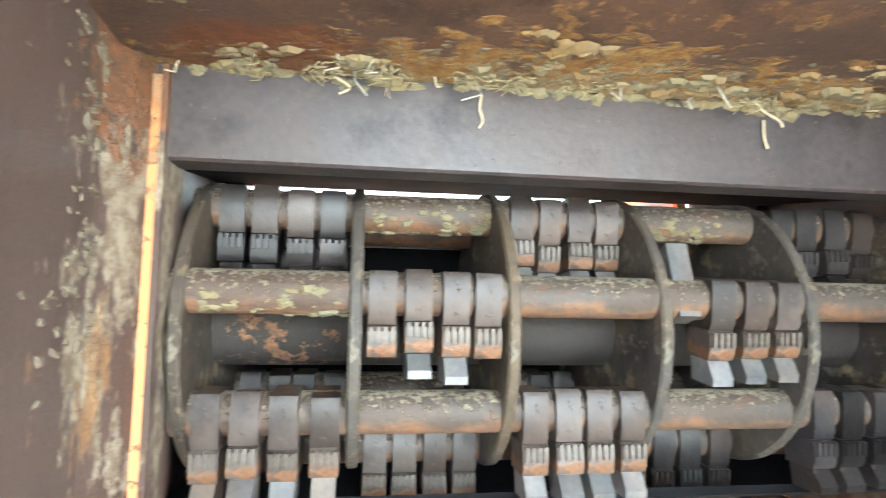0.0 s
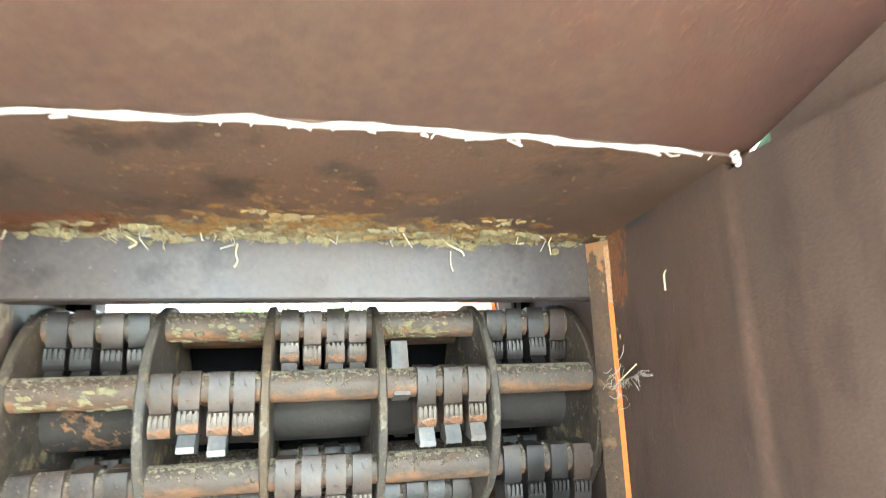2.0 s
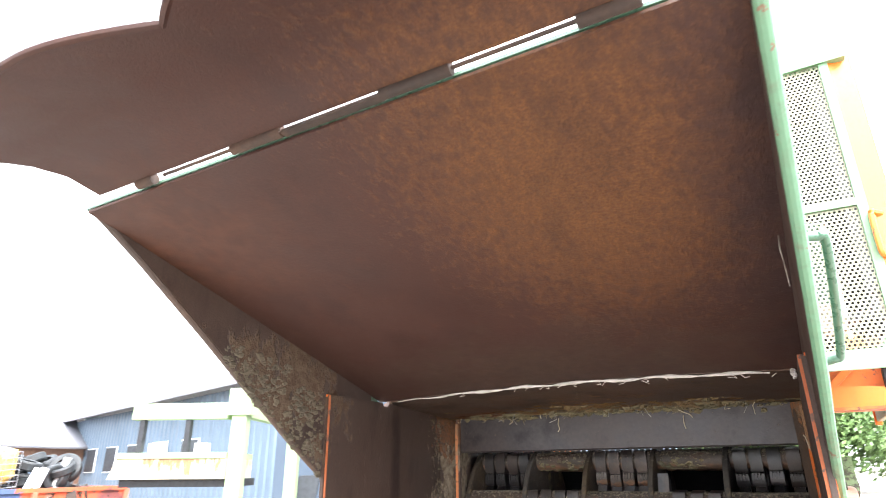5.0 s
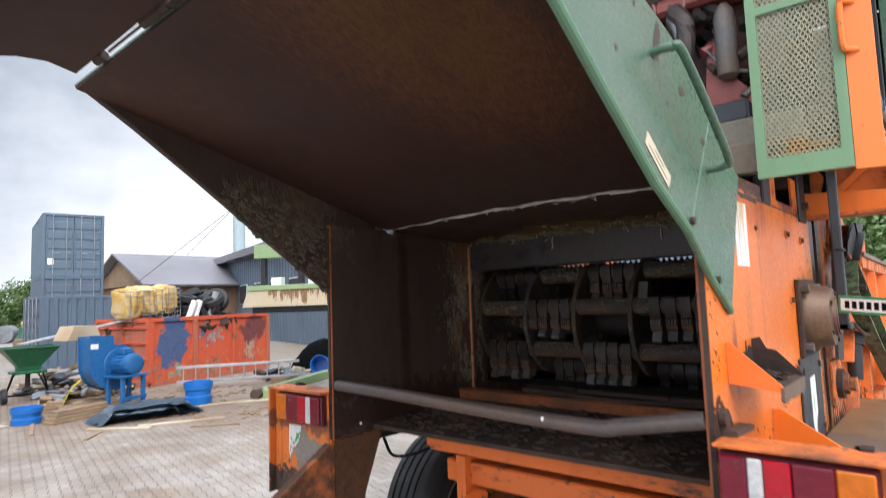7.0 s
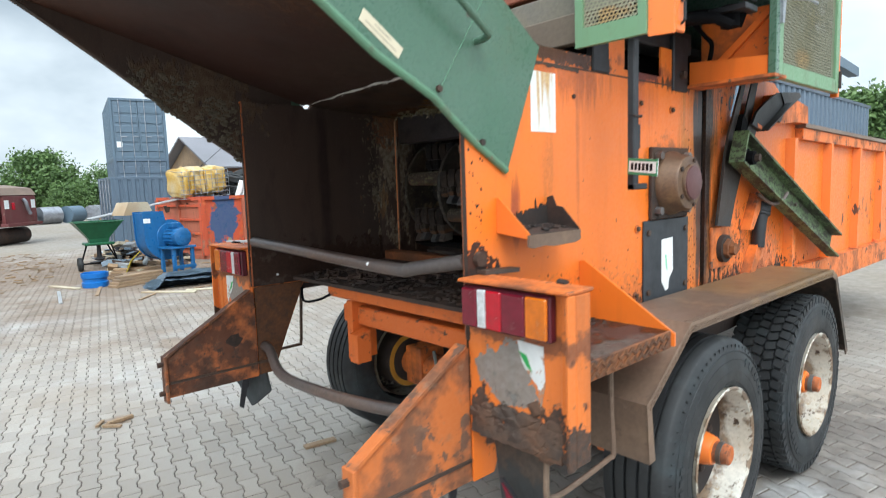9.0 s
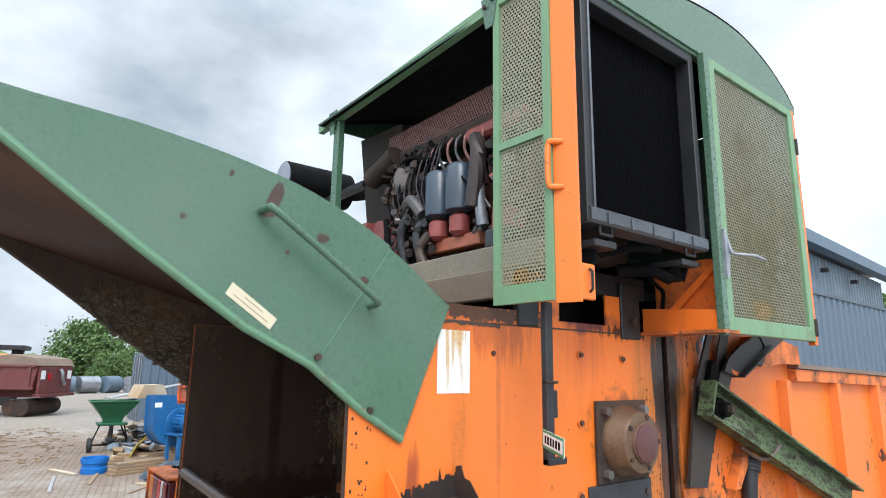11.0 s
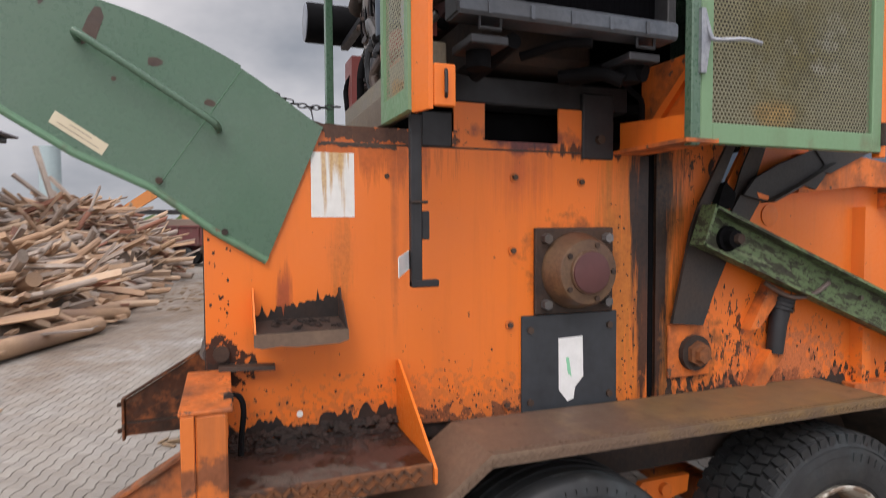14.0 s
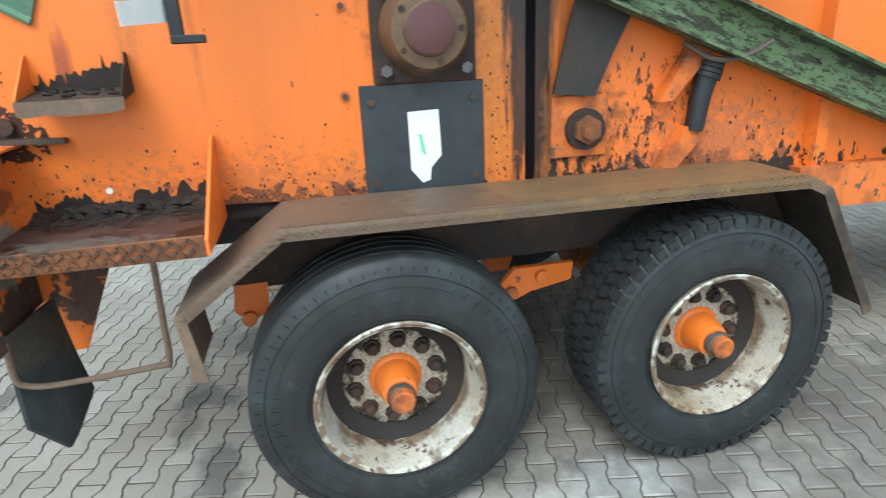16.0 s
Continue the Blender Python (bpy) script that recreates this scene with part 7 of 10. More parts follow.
part("hook_leg", prism(bm_new(), [(3.075, 2.10), (3.134, 2.186), (3.20, 2.20), (3.257, 2.155), (3.19, 2.06)], "x", 1.978, 1.992), M_STRAP, hook)
part("hook_slot", prism(bm_new(), [(3.213, 2.198), (3.291, 2.180), (3.282, 2.160), (3.225, 2.172)], "x", 2.0125, 2.0145), M_ORANGE, hook)
part("hook_tooth", prism(bm_new(), [(3.506, 2.240), (3.626, 2.300), (3.679, 2.302), (3.601, 2.217)], "x", 1.990, 2.016), M_STRAP, hook)
nutp = part("nut_plate", box(bm_new(), BX - 0.03, BX - 0.012, 2.765, 3.01, 1.325, 1.575, 0.004), M_ORANGE_WORN, shredder, "rusty nut plate")
for a, b, r in ((0.0, 0.03, 0.085), (0.03, 0.055, 0.06), (0.055, 0.085, 0.038)):
    part("nut", cyl(bm_new(), (BX - 0.013 + a, 2.905, 1.44), (BX - 0.013 + b, 2.905, 1.44), r, 6 if r < 0.07 else 14), M_LIP if r < 0.07 else M_RUST_DARK, nutp)
damp = part("damper", tube(bm_new(), [(1.965, 3.455, 1.69), (1.965, 3.42, 1.55), (1.965, 3.40, 1.40)], [0.05, 0.043, 0.04], 14), M_DARK, shredder, "dark rubber-booted damper")
for k in range(4):
    t = k / 3
    part("boot_ring", tube(bm_new(), [(1.965, 3.455 - 0.015 * t, 1.69 - 0.06 * t), (1.965, 3.45 - 0.015 * t, 1.675 - 0.06 * t)], 0.058, 14), M_DARK, damp)
part("damper_bracket", prism(bm_new(), [(3.22, 1.53), (3.28, 1.53), (3.46, 1.73), (3.36, 1.76)], "x", BX - 0.029, BX + 0.03), M_ORANGE_WORN, damp)
part("damper_bracket", prism(bm_new(), [(3.20, 1.20), (3.27, 1.18), (3.46, 1.40), (3.36, 1.42)], "x", BX - 0.029, BX + 0.03), M_ORANGE_WORN, damp)
part("damper_hose", tube(bm_new(), curve_pts([(1.99, 3.30, 1.76), (2.03, 3.42, 1.69), (2.05, 3.55, 1.70), (2.05, 3.66, 1.75)], 5), 0.012, 8), M_BAR, damp)
part("lightening_hole", lathe(bm_new(), [(BX - 0.029, 0.055), (BX - 0.024, 0.055), (BX - 0.022, 0.045)], 20, (0, 3.40, 2.09)), M_ORANGE, shredder)

# ---- engine cabinet on top ----
CX, CY0, CY1, CZ0, CZ1 = 2.33, 1.42, 3.62, 2.42, 3.83
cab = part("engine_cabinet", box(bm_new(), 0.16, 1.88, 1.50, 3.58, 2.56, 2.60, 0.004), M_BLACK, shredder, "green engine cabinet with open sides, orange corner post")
ARC = [(1.40, 3.81), (1.75, 3.93), (2.1, 4.02), (2.44, 4.085), (2.75, 4.115), (3.05, 4.105), (3.34, 4.03), (3.56, 3.925), (3.66, 3.85)]
arc = [(p.x, p.y) for p in curve_pts([(a, b, 0) for a, b in ARC], 4)]
part("roof", sheet(bm_new(), arc, "x", 0.18, CX, -0.012), M_GREEN, cab, "arched green roof")
# black lining: the shade under the roof is put into its colour
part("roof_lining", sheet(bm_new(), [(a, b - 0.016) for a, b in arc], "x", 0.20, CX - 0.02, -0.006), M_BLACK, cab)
for x0, x1 in ((CX - 0.014, CX), (0.18, 0.194)):
    part("roof_side", prism(bm_new(), [(1.40, 3.80)] + arc + [(3.66, 3.80)], "x", x0, x1), M_GREEN, cab)
part("roof_edge", prism(bm_new(), [(0.09, 1.448), (CX, 1.385), (CX, 1.425), (0.09, 1.488)], "z", 3.785, 3.838), M_GREEN_LIGHT, cab)
for x_ in (0.33, 1.93):
    eb = part("edge_bracket", prism(bm_new(), [(x_ - 0.06, 3.86), (x_ + 0.05, 3.86), (x_ + 0.02, 3.70), (x_ - 0.03, 3.70)], "y", 1.432 - (x_ - 0.3) * 0.028, 1.440 - (x_ - 0.3) * 0.028), M_GREEN, cab, "green bracket plate with two bolts")
    for dx_, dz_ in ((-0.03, 3.81), (0.02, 3.83)):
        part("bolt", cyl(bm_new(), (x_ + dx_, 1.432 - (x_ - 0.3) * 0.028, dz_), (x_ + dx_, 1.420 - (x_ - 0.3) * 0.028, dz_), 0.011, 6), M_RUST_DARK, eb)
part("side_rail", box(bm_new(), CX - 0.05, CX - 0.01, 1.5, 3.62, 3.78, 3.81, 0.004), M_GREEN, cab)
part("corner_post", box(bm_new(), 0.33, 0.40, 1.445, 1.49, 2.56, 3.785, 0.004), M_GREEN, cab)
part("front_panel", box(bm_new(), 0.2, CX - 0.05, 3.60, 3.615, 2.50, 3.8), M_GREEN, cab)
part("orange_post", prism(bm_new(), [(2.264, 1.412), (2.352, 1.440), (2.352, 1.456), (2.264, 1.428)], "z", 2.42, 3.82), M_ORANGE, cab, "orange corner post")
part("post_handle", tube(bm_new(), curve_pts([(2.30, 1.428, 3.045), (2.275, 1.40, 3.045), (2.262, 1.385, 3.03), (2.262, 1.385, 2.88), (2.275, 1.40, 2.862), (2.30, 1.428, 2.862)], 4), 0.012, 8), M_ORANGE, cab, "orange grab handle")
part("latch", box(bm_new(), 2.338, 2.352, 1.458, 1.535, 2.43, 2.565, 0.005), M_ORANGE, cab)
part("latch", tube(bm_new(), [(2.352, 1.50, 2.545), (2.368, 1.495, 2.535), (2.368, 1.495, 2.47), (2.352, 1.50, 2.46)], 0.006, 6), M_DARK, cab)
# perforated panel at the rear
A0, A1 = Vector((1.945, 1.404, 0)), Vector((2.262, 1.412, 0))
ua = (A1 - A0).normalized()
na = Vector((ua.y, -ua.x, 0))
def on_a(s, z, d=0.0):
    p = A0 + ua * s + na * d
    return (p.x, p.y, z)
WA = (A1 - A0).length
pa = part("perforated_panel", perforated(bm_new(), on_a(0.03, 2.50), ua, (0, 0, 1), WA - 0.06, 1.30, 0.0172, 0.0056), None, cab, "perforated steel sheet in a pale green frame")
pa.data.materials.append(rusty("dusty_perforated_steel", (0.30, 0.31, 0.22), (0.36, 0.35, 0.25), (0.30, 0.25, 0.15), 5, 0.6, 0.2, 0.2))
stain(pa.data.materials[0], (2.10, 1.41, 2.53), (0.14, BIG, 0.035), (0.50, 0.27, 0.07), 14, 0.9, 0.5, 0.6)
def bar(s0, s1, z0, z1, d0=-0.012, d1=0.012):
    b = bm_new()
    vs = [b.verts.new(on_a(s, z, d)) for z in (z0, z1) for s, d in ((s0, d0), (s1, d0), (s1, d1), (s0, d1))]
    for f in ((0, 1, 2, 3), (7, 6, 5, 4), (0, 4, 5, 1), (1, 5, 6, 2), (2, 6, 7, 3), (3, 7, 4, 0)):
        b.faces.new([vs[i] for i in f])
    return b
for args in ((0, 0.035, 2.43, 3.83), (WA - 0.035, WA, 2.43, 3.83), (0.035, WA - 0.035, 2.43, 2.505), (0.035, WA - 0.035, 3.090, 3.122), (0.035, WA - 0.035, 3.79, 3.83)):
    part("panel_frame", bar(*args), M_GREEN_LIGHT, pa)
# radiator on the side
M_RAD = plain("black_radiator_core", (0.0016, 0.0016, 0.0024), 0.85, 0.0, 0.3)
M_RAD.node_tree.nodes["Principled BSDF"].inputs["Specular IOR Level"].default_value = 0.04
M_RADFRAME = rusty("blackened_frame_steel", (0.011, 0.012, 0.015), (0.018, 0.020, 0.024), (0.026, 0.024, 0.024), scale=8.0, rough=0.55, relief=0.3)
rad = part("radiator", box(bm_new(), 2.20, 2.235, 1.57, 2.44, 2.80, 3.78), M_RAD, cab, "black radiator core in a galvanised frame")
fin_me = finish("radiator_fin", box(bm_new(), 2.2352, 2.2360, 0, 0.008, 2.84, 3.73), M_RAD, 0)
for k in range(70):
    part("radiator_fin", fin_me, None, rad).location = (0, 1.601 + 0.0116 * k, 0)
for args in ((2.20, 2.31, 1.555, 1.60, 2.75, 3.80), (2.20, 2.31, 2.415, 2.455, 2.75, 3.80), (2.20, 2.31, 1.60, 2.415, 3.73, 3.80)):
    part("radiator_frame", box(bm_new(), *args, 0.004), M_RADFRAME, rad)
M_SILL = rusty("grimy_blue_grey_steel", (0.085, 0.098, 0.118), (0.13, 0.145, 0.165), (0.06, 0.062, 0.068), scale=9.0, rough=0.45, metal=0.4, relief=0.3)
part("radiator_sill", prism(bm_new(), [(2.22, 2.745), (2.315, 2.745), (2.325, 2.756), (2.325, 2.80), (2.312, 2.812), (2.305, 2.80), (2.22, 2.80)], "y", 1.56, 2.45), M_SILL, rad, "grimy folded steel sill")
for k in range(5):
    part("sill_rib", box(bm_new(), 2.325, 2.331, 1.66 + 0.16 * k, 1.675 + 0.16 * k, 2.75, 2.795), M_SILL, rad)
part("radiator_edge", box(bm_new(), 2.30, 2.318, 1.592, 1.604, 2.80, 3.74, 0.003), M_SILL, rad)
for y in (1.68, 2.32):
    br = part("mount_bracket", box(bm_new(), 2.12, 2.30, y - 0.07, y + 0.07, 2.66, 2.69, 0.004), M_DARK, cab)
    part("mount_loop", tube(bm_new(), [(2.30, y - 0.04, 2.745), (2.30, y - 0.04, 2.71), (2.30, y + 0.04, 2.71), (2.30, y + 0.04, 2.745)], 0.007, 6), M_DARK, br)
    part("mount_pad", cyl(bm_new(), (2.2, y, 2.60), (2.2, y, 2.70), 0.045, 12), M_BLACK, br)
for k, (p_, q_, r__) in enumerate((((2.0, 1.75, 2.63), (2.24, 1.80, 2.70), 0.03), ((2.05, 2.1, 2.64), (2.22, 2.28, 2.60), 0.026), ((1.98, 2.2, 2.66), (2.25, 2.36, 2.63), 0.035), ((2.1, 1.9, 2.69), (2.28, 2.1, 2.71), 0.018))):
    part("dark_pipe", tube(bm_new(), curve_pts([p_, tuple((a_ + b_) / 2 + 0.02 for a_, b_ in zip(p_, q_)), q_], 4), r__, 10), M_BLACK, cab)
part("dark_beam", box(bm_new(), 1.75, 1.90, 1.62, 2.55, 2.548, 2.66, 0.006), M_DARK, cab)
part("hanger_plate", box(bm_new(), PX - 0.03, PX + 0.012, 2.30, 2.46, 2.335, 2.62, 0.006), M_DARK, cab, "dark hanger plate with a bolt")
part("bolt", cyl(bm_new(), (PX + 0.012, 2.38, 2.42), (PX + 0.035, 2.38, 2.42), 0.02, 8), M_RUST_DARK, cab)
part("hanger_plate", box(bm_new(), PX - 0.03, PX + 0.010, 1.56, 1.69, 2.36, 2.50, 0.006), M_DARK, cab)
# second black sheet added behind the slot for its shade
part("slot_screen", box(bm_new(), 1.70, 1.72, 1.7, 2.5, 2.405, 2.52), M_BLACK, cab)
# side frame with the second perforated panel
pb = part("perforated_panel", perforated(bm_new(), (2.335, 2.60, 2.44), (0, 1, 0), (0, 0, 1), 0.90, 1.30, 0.0178, 0.0066), None, cab, "perforated steel sheet, clogged with dust, in a green frame")
pb.data.materials.append(rusty("clogged_perforated_steel", (0.25, 0.26, 0.20), (0.34, 0.34, 0.27), (0.20, 0.18, 0.09), 3, 0.6, 0.2, 0.2))
stain(pb.data.materials[0], (0, 3.0, 2.95), (BIG, 0.40, 0.75), (0.17, 0.145, 0.055), 4, 0.8, 0.8, 0.85, bias=0.85, col2=(0.11, 0.10, 0.045))
stain(pb.data.materials[0], (0, 2.90, 2.50), (BIG, 0.16, 0.07), (0.42, 0.27, 0.10), 6, 0.5, 0.6, 0.8)
stain(pb.data.materials[0], (0, 3.2, 2.75), (BIG, 0.25, 0.16), (0.55, 0.55, 0.50), 5, 0.9, 0.5, 0.6, (1, 1, 1.6), bias=0.5)
for args in ((2.315, 2.355, 2.49, 2.535, 2.35, 3.80), (2.315, 2.350, 2.54, 2.60, 2.36, 3.79), (2.315, 2.350, 3.50, 3.56, 2.36, 3.79), (2.315, 2.350, 2.60, 3.50, 2.36, 2.44), (2.315, 2.350, 2.60, 3.50, 3.74, 3.79)):
    part("panel_frame", box(bm_new(), *args, 0.004), M_GREEN if args[2] < 2.5 else M_GREEN_LIGHT, pb)
part("dust_backing", box(bm_new(), 2.318, 2.322, 2.60, 3.50, 2.44, 3.74), rusty("dust_cake", (0.018, 0.017, 0.011), (0.05, 0.043, 0.022), (0.075, 0.058, 0.022), 3, 0.95), pb)
part("orange_edge", box(bm_new(), 2.305, 2.345, 3.562, 3.60, 2.34, 3.80, 0.004), M_ORANGE, cab)
for z in (2.44, 3.55):
    part("hinge", cyl(bm_new(), (2.352, 3.565, z - 0.05), (2.352, 3.565, z + 0.05), 0.012, 8), M_RUST_DARK, cab)
part("panel_latch", tube(bm_new(), curve_pts([(2.36, 2.54, 2.86), (2.375, 2.56, 2.76), (2.39, 2.58, 2.74), (2.44, 2.66, 2.735), (2.46, 2.72, 2.72)], 4), 0.008, 8), M_GALV, cab)
part("latch_plate", prism(bm_new(), [(2.52, 2.62), (2.545, 2.62), (2.565, 2.74), (2.56, 2.80), (2.53, 2.86), (2.52, 2.86)], "x", 2.355, 2.37), M_GALV, cab)
part("outrigger", prism(bm_new(), [(PX, 2.37), (2.34, 2.36), (2.34, 2.47), (PX, 2.50)], "y", 2.50, 2.56), M_ORANGE, cab, "orange outrigger arm")
part("cabinet_frame", box(bm_new(), 1.93, 2.30, 2.60, 2.615, 2.38, 2.74, 0.004), M_ORANGE_WORN, cab, "orange frame plate under the cabinet")
part("cabinet_brace", prism(bm_new(), [(1.94, 2.42), (1.98, 2.40), (2.30, 2.70), (2.30, 2.74)], "y", 2.575, 2.598), M_ORANGE, cab)
part("outrigger_plate", prism(bm_new(), [(2.46, 2.36), (2.62, 2.36), (2.62, 2.375), (2.46, 2.375)], "x", PX, 2.36), M_ORANGE_WORN, cab)
part("outrigger_rust", prism(bm_new(), [(3.50, 2.20), (3.95, 2.24), (4.22, 2.24), (4.2, 2.36), (3.9, 2.40), (3.55, 2.40)], "x", 1.92, 2.00), M_ORANGE_WORN, cab, "rusted orange bracket")
part("cable", tube(bm_new(), curve_pts([(1.95, 2.45, 2.70), (2.0, 2.50, 2.62), (2.02, 2.53, 2.58), (2.0, 2.55, 2.5)], 5), 0.012, 8), M_BLACK, cab)
# hanging bar with its tag
hang = part("hanging_bar", box(bm_new(), 2.165, 2.195, 1.43, 1.47, 1.835, 2.43, 0.004), M_DARK, shredder, "dark hanging flat bar with a small tag")
part("bar_foot", box(bm_new(), 2.165, 2.20, 1.43, 1.53, 1.835, 1.86, 0.004), M_DARK, hang)
part("bar_tab", box(bm_new(), 2.17, 2.185, 1.47, 1.50, 2.0, 2.10, 0.003), M_DARK, hang)
part("bar_tab", box(bm_new(), 2.17, 2.20, 1.43, 1.49, 2.125, 2.135, 0.002), M_RUST_DARK, hang)
TAG = Matrix.Translation((2.18, 1.425, 1.93)) @ Matrix.Rotation(radians(-27), 4, "Z") @ Matrix.Rotation(radians(4), 4, "Y") @ Matrix.Diagonal((2.2, 1.0, 1.15, 1.0))
tag = part("number_tag", box(bm_new(), -0.005, 0.085, -0.002, 0.0, -0.028, 0.028, 0, TAG), M_WHITE, hang, "green-bordered white tag with dark bars")
part("tag_border", box(bm_new(), -0.005, 0.085, -0.0026, -0.0021, -0.028, 0.028, 0, TAG), plain("green_tag", (0.03, 0.26, 0.12), 0.5), tag)
part("tag_field", box(bm_new(), -0.001, 0.081, -0.0031, -0.0027, -0.019, 0.019, 0, TAG), M_WHITE, tag)
bars = bm_new()
for k in range(6):
    box(bars, 0.006 + 0.0115 * k, 0.0135 + 0.0115 * k, -0.0036, -0.0032, -0.012, 0.012, 0, TAG)
part("tag_print", bars, M_BLACK, tag)

# engine seen from behind
# brown steel made dark: the engine bay's shadow is in the colour
M_SHADEBROWN = rusty("shaded_brown_steel", (0.012, 0.009, 0.008), (0.022, 0.015, 0.012), (0.030, 0.020, 0.014), scale=7.0, rough=0.8, relief=0.4)
eng = part("engine", box(bm_new(), 0.62, 2.05, 1.75, 2.35, 2.95, 3.36, 0.03), plain("maroon_engine_paint", (0.11, 0.035, 0.03), 0.5, 0, 0.4), shredder, "maroon diesel engine with filters and hoses")
part("sump", box(bm_new(), 0.7, 2.0, 1.80, 2.3, 2.70, 2.95, 0.03), M_RUST_DARK, eng)
part("bearer", box(bm_new(), 0.70, 2.10, 1.50, 1.60, 2.60, 2.715, 0.006), rusty("dusty_grey_steel", (0.20, 0.175, 0.14), (0.26, 0.22, 0.15), (0.15, 0.14, 0.11), 6, 0.6), eng, "dusty grey engine bearer")
part("bearer", box(bm_new(), 0.95, 1.95, 1.46, 1.51, 2.47, 2.60, 0.006), rusty("dusty_brown_steel", (0.18, 0.14, 0.10), (0.24, 0.18, 0.11), (0.15, 0.11, 0.08), 6, 0.6), eng)
guard = part("heat_guard", perforated(bm_new(), (0.60, 1.700, 3.49), (1, 0.0, 0.0), (0, 0.08, 0.995), 1.03, 0.168, 0.02, 0.0066), None, eng, "perforated maroon heat guard")
guard.data.materials.append(plain("maroon_guard", (0.26, 0.13, 0.12), 0.5))
part("manifold", tube(bm_new(), curve_pts([(0.56, 1.70, 3.40), (0.70, 1.68, 3.44), (1.0, 1.70, 3.44), (1.9, 1.70, 3.42)], 4), 0.055, 12), M_RUST_DARK, eng)
for k in range(12):
    x_, z_ = 0.86 + 0.04 * k, 3.30 + 0.012 * (k % 4)
    part("thin_line", tube(bm_new(), curve_pts([(x_, 1.64, z_ + 0.10), (x_ + 0.03, 1.58, z_), (x_ - 0.02 + 0.01 * (k % 3), 1.57, z_ - 0.16), (x_ + 0.04, 1.60, z_ - 0.34)], 5), 0.006, 6), (M_BLACK, M_STEEL_BROWN, M_DARK)[k % 3], eng)
for x in (1.275, 1.45):
    part("fuel_filter", lathe(bm_new(), [(2.96, 0.04), (2.975, 0.076), (3.20, 0.078), (3.22, 0.065), (3.232, 0.03)], 22, (x, 1.62, 0), "z"), plain("blue_grey_filter", (0.045, 0.066, 0.095), 0.35), eng, "blue-grey fuel filter")
    part("filter_head", lathe(bm_new(), [(2.84, 0.03), (2.86, 0.055), (2.94, 0.055), (2.96, 0.03)], 14, (x, 1.62, 0), "z"), plain("red_filter_head", (0.30, 0.07, 0.06), 0.5), eng)
part("filter_bracket", box(bm_new(), 1.18, 1.60, 1.62, 1.70, 2.78, 2.85, 0.006), plain("red_bracket", (0.45, 0.14, 0.08), 0.5), eng)
M_PINK = plain("pink_line", (0.40, 0.20, 0.18), 0.5)
for k in range(7):
    x = 1.20 + 0.07 * k
    part("fuel_line", tube(bm_new(), curve_pts([(x, 1.66, 3.42), (x + 0.03, 1.60, 3.35), (x + 0.01, 1.62, 3.29), (x + 0.03, 1.66, 3.22)], 5), 0.008, 6), M_STEEL_GREY if k % 2 else M_PINK, eng)
hoses = (([(1.02, 1.62, 3.08), (1.0, 1.58, 2.98), (0.98, 1.58, 2.88), (1.02, 1.60, 2.72)], 0.026, M_DARK), ([(1.18, 1.62, 3.0), (1.14, 1.57, 2.9), (1.18, 1.58, 2.72)], 0.024, M_DARK),
         ([(0.95, 1.62, 3.06), (1.08, 1.57, 3.10), (1.18, 1.58, 3.0)], 0.035, M_STEEL_GREY), ([(0.75, 1.62, 3.05), (0.86, 1.56, 2.9), (0.84, 1.56, 2.72)], 0.02, M_BLACK),
         ([(1.25, 1.58, 2.88), (1.20, 1.55, 2.8), (1.24, 1.56, 2.7)], 0.026, M_RUST), ([(1.60, 1.60, 3.32), (1.66, 1.56, 3.2), (1.62, 1.56, 2.95)], 0.042, M_STEEL_BROWN), ([(0.9, 1.6, 3.32), (1.05, 1.57, 3.36), (1.25, 1.6, 3.30)], 0.014, M_BLACK), ([(0.6, 1.6, 3.0), (0.5, 1.55, 2.9), (0.52, 1.55, 2.75)], 0.016, M_BLACK))
for pts, r, mm in hoses:
    part("hose", tube(bm_new(), curve_pts(pts, 5), r, 10), mm, eng)
part("turbo", lathe(bm_new(), [(1.56, 0.03), (1.58, 0.085), (1.64, 0.10), (1.70, 0.06)], 20, (0.95, 0, 3.26), "y"), M_STEEL_GREY, eng, "dull silvery turbocharger")
for k in range(70):
    x, z, s_ = rnd.uniform(0.80, 1.22), rnd.uniform(2.78, 3.40), rnd.uniform(0.010, 0.032)
    b = bm_new()
    cyl(b, (x, 1.62 + rnd.uniform(0, 0.08), z), (x + rnd.uniform(-0.07, 0.07), 1.57, z + rnd.uniform(-0.05, 0.05)), s_, 8, s_ * 0.8)
    part("fitting", b, rnd.choice((M_STEEL_BROWN, M_RUST_DARK, M_DARK, M_BLACK, M_SHADEBROWN, M_SHADEBROWN, M_STEEL_GREY)), eng)
# silver filter, red bracket and pipes at the near end of the engine
M_REDPART = plain("faded_red_casting", (0.30, 0.07, 0.06), 0.5, 0, 0.4)
part("oil_filter", lathe(bm_new(), [(2.92, 0.02), (2.94, 0.045), (3.20, 0.046), (3.24, 0.038), (3.27, 0.015)], 20, (1.82, 1.58, 0), "z"), M_STEEL_GREY, eng, "dusty grey filter canister")
part("filter_bracket", prism(bm_new(), [(1.74, 3.15), (1.765, 3.18), (1.79, 3.05), (1.85, 2.92), (1.90, 2.86), (1.90, 2.80), (1.71, 2.83), (1.72, 2.95)], "y", 1.60, 1.635), M_REDPART, eng, "faded red cast bracket")
part("silver_pipe", tube(bm_new(), curve_pts([(1.58, 1.62, 3.30), (1.62, 1.58, 3.22), (1.645, 1.57, 3.10), (1.65, 1.58, 2.98), (1.65, 1.60, 2.86)], 5), 0.03, 14), M_GALV, eng)
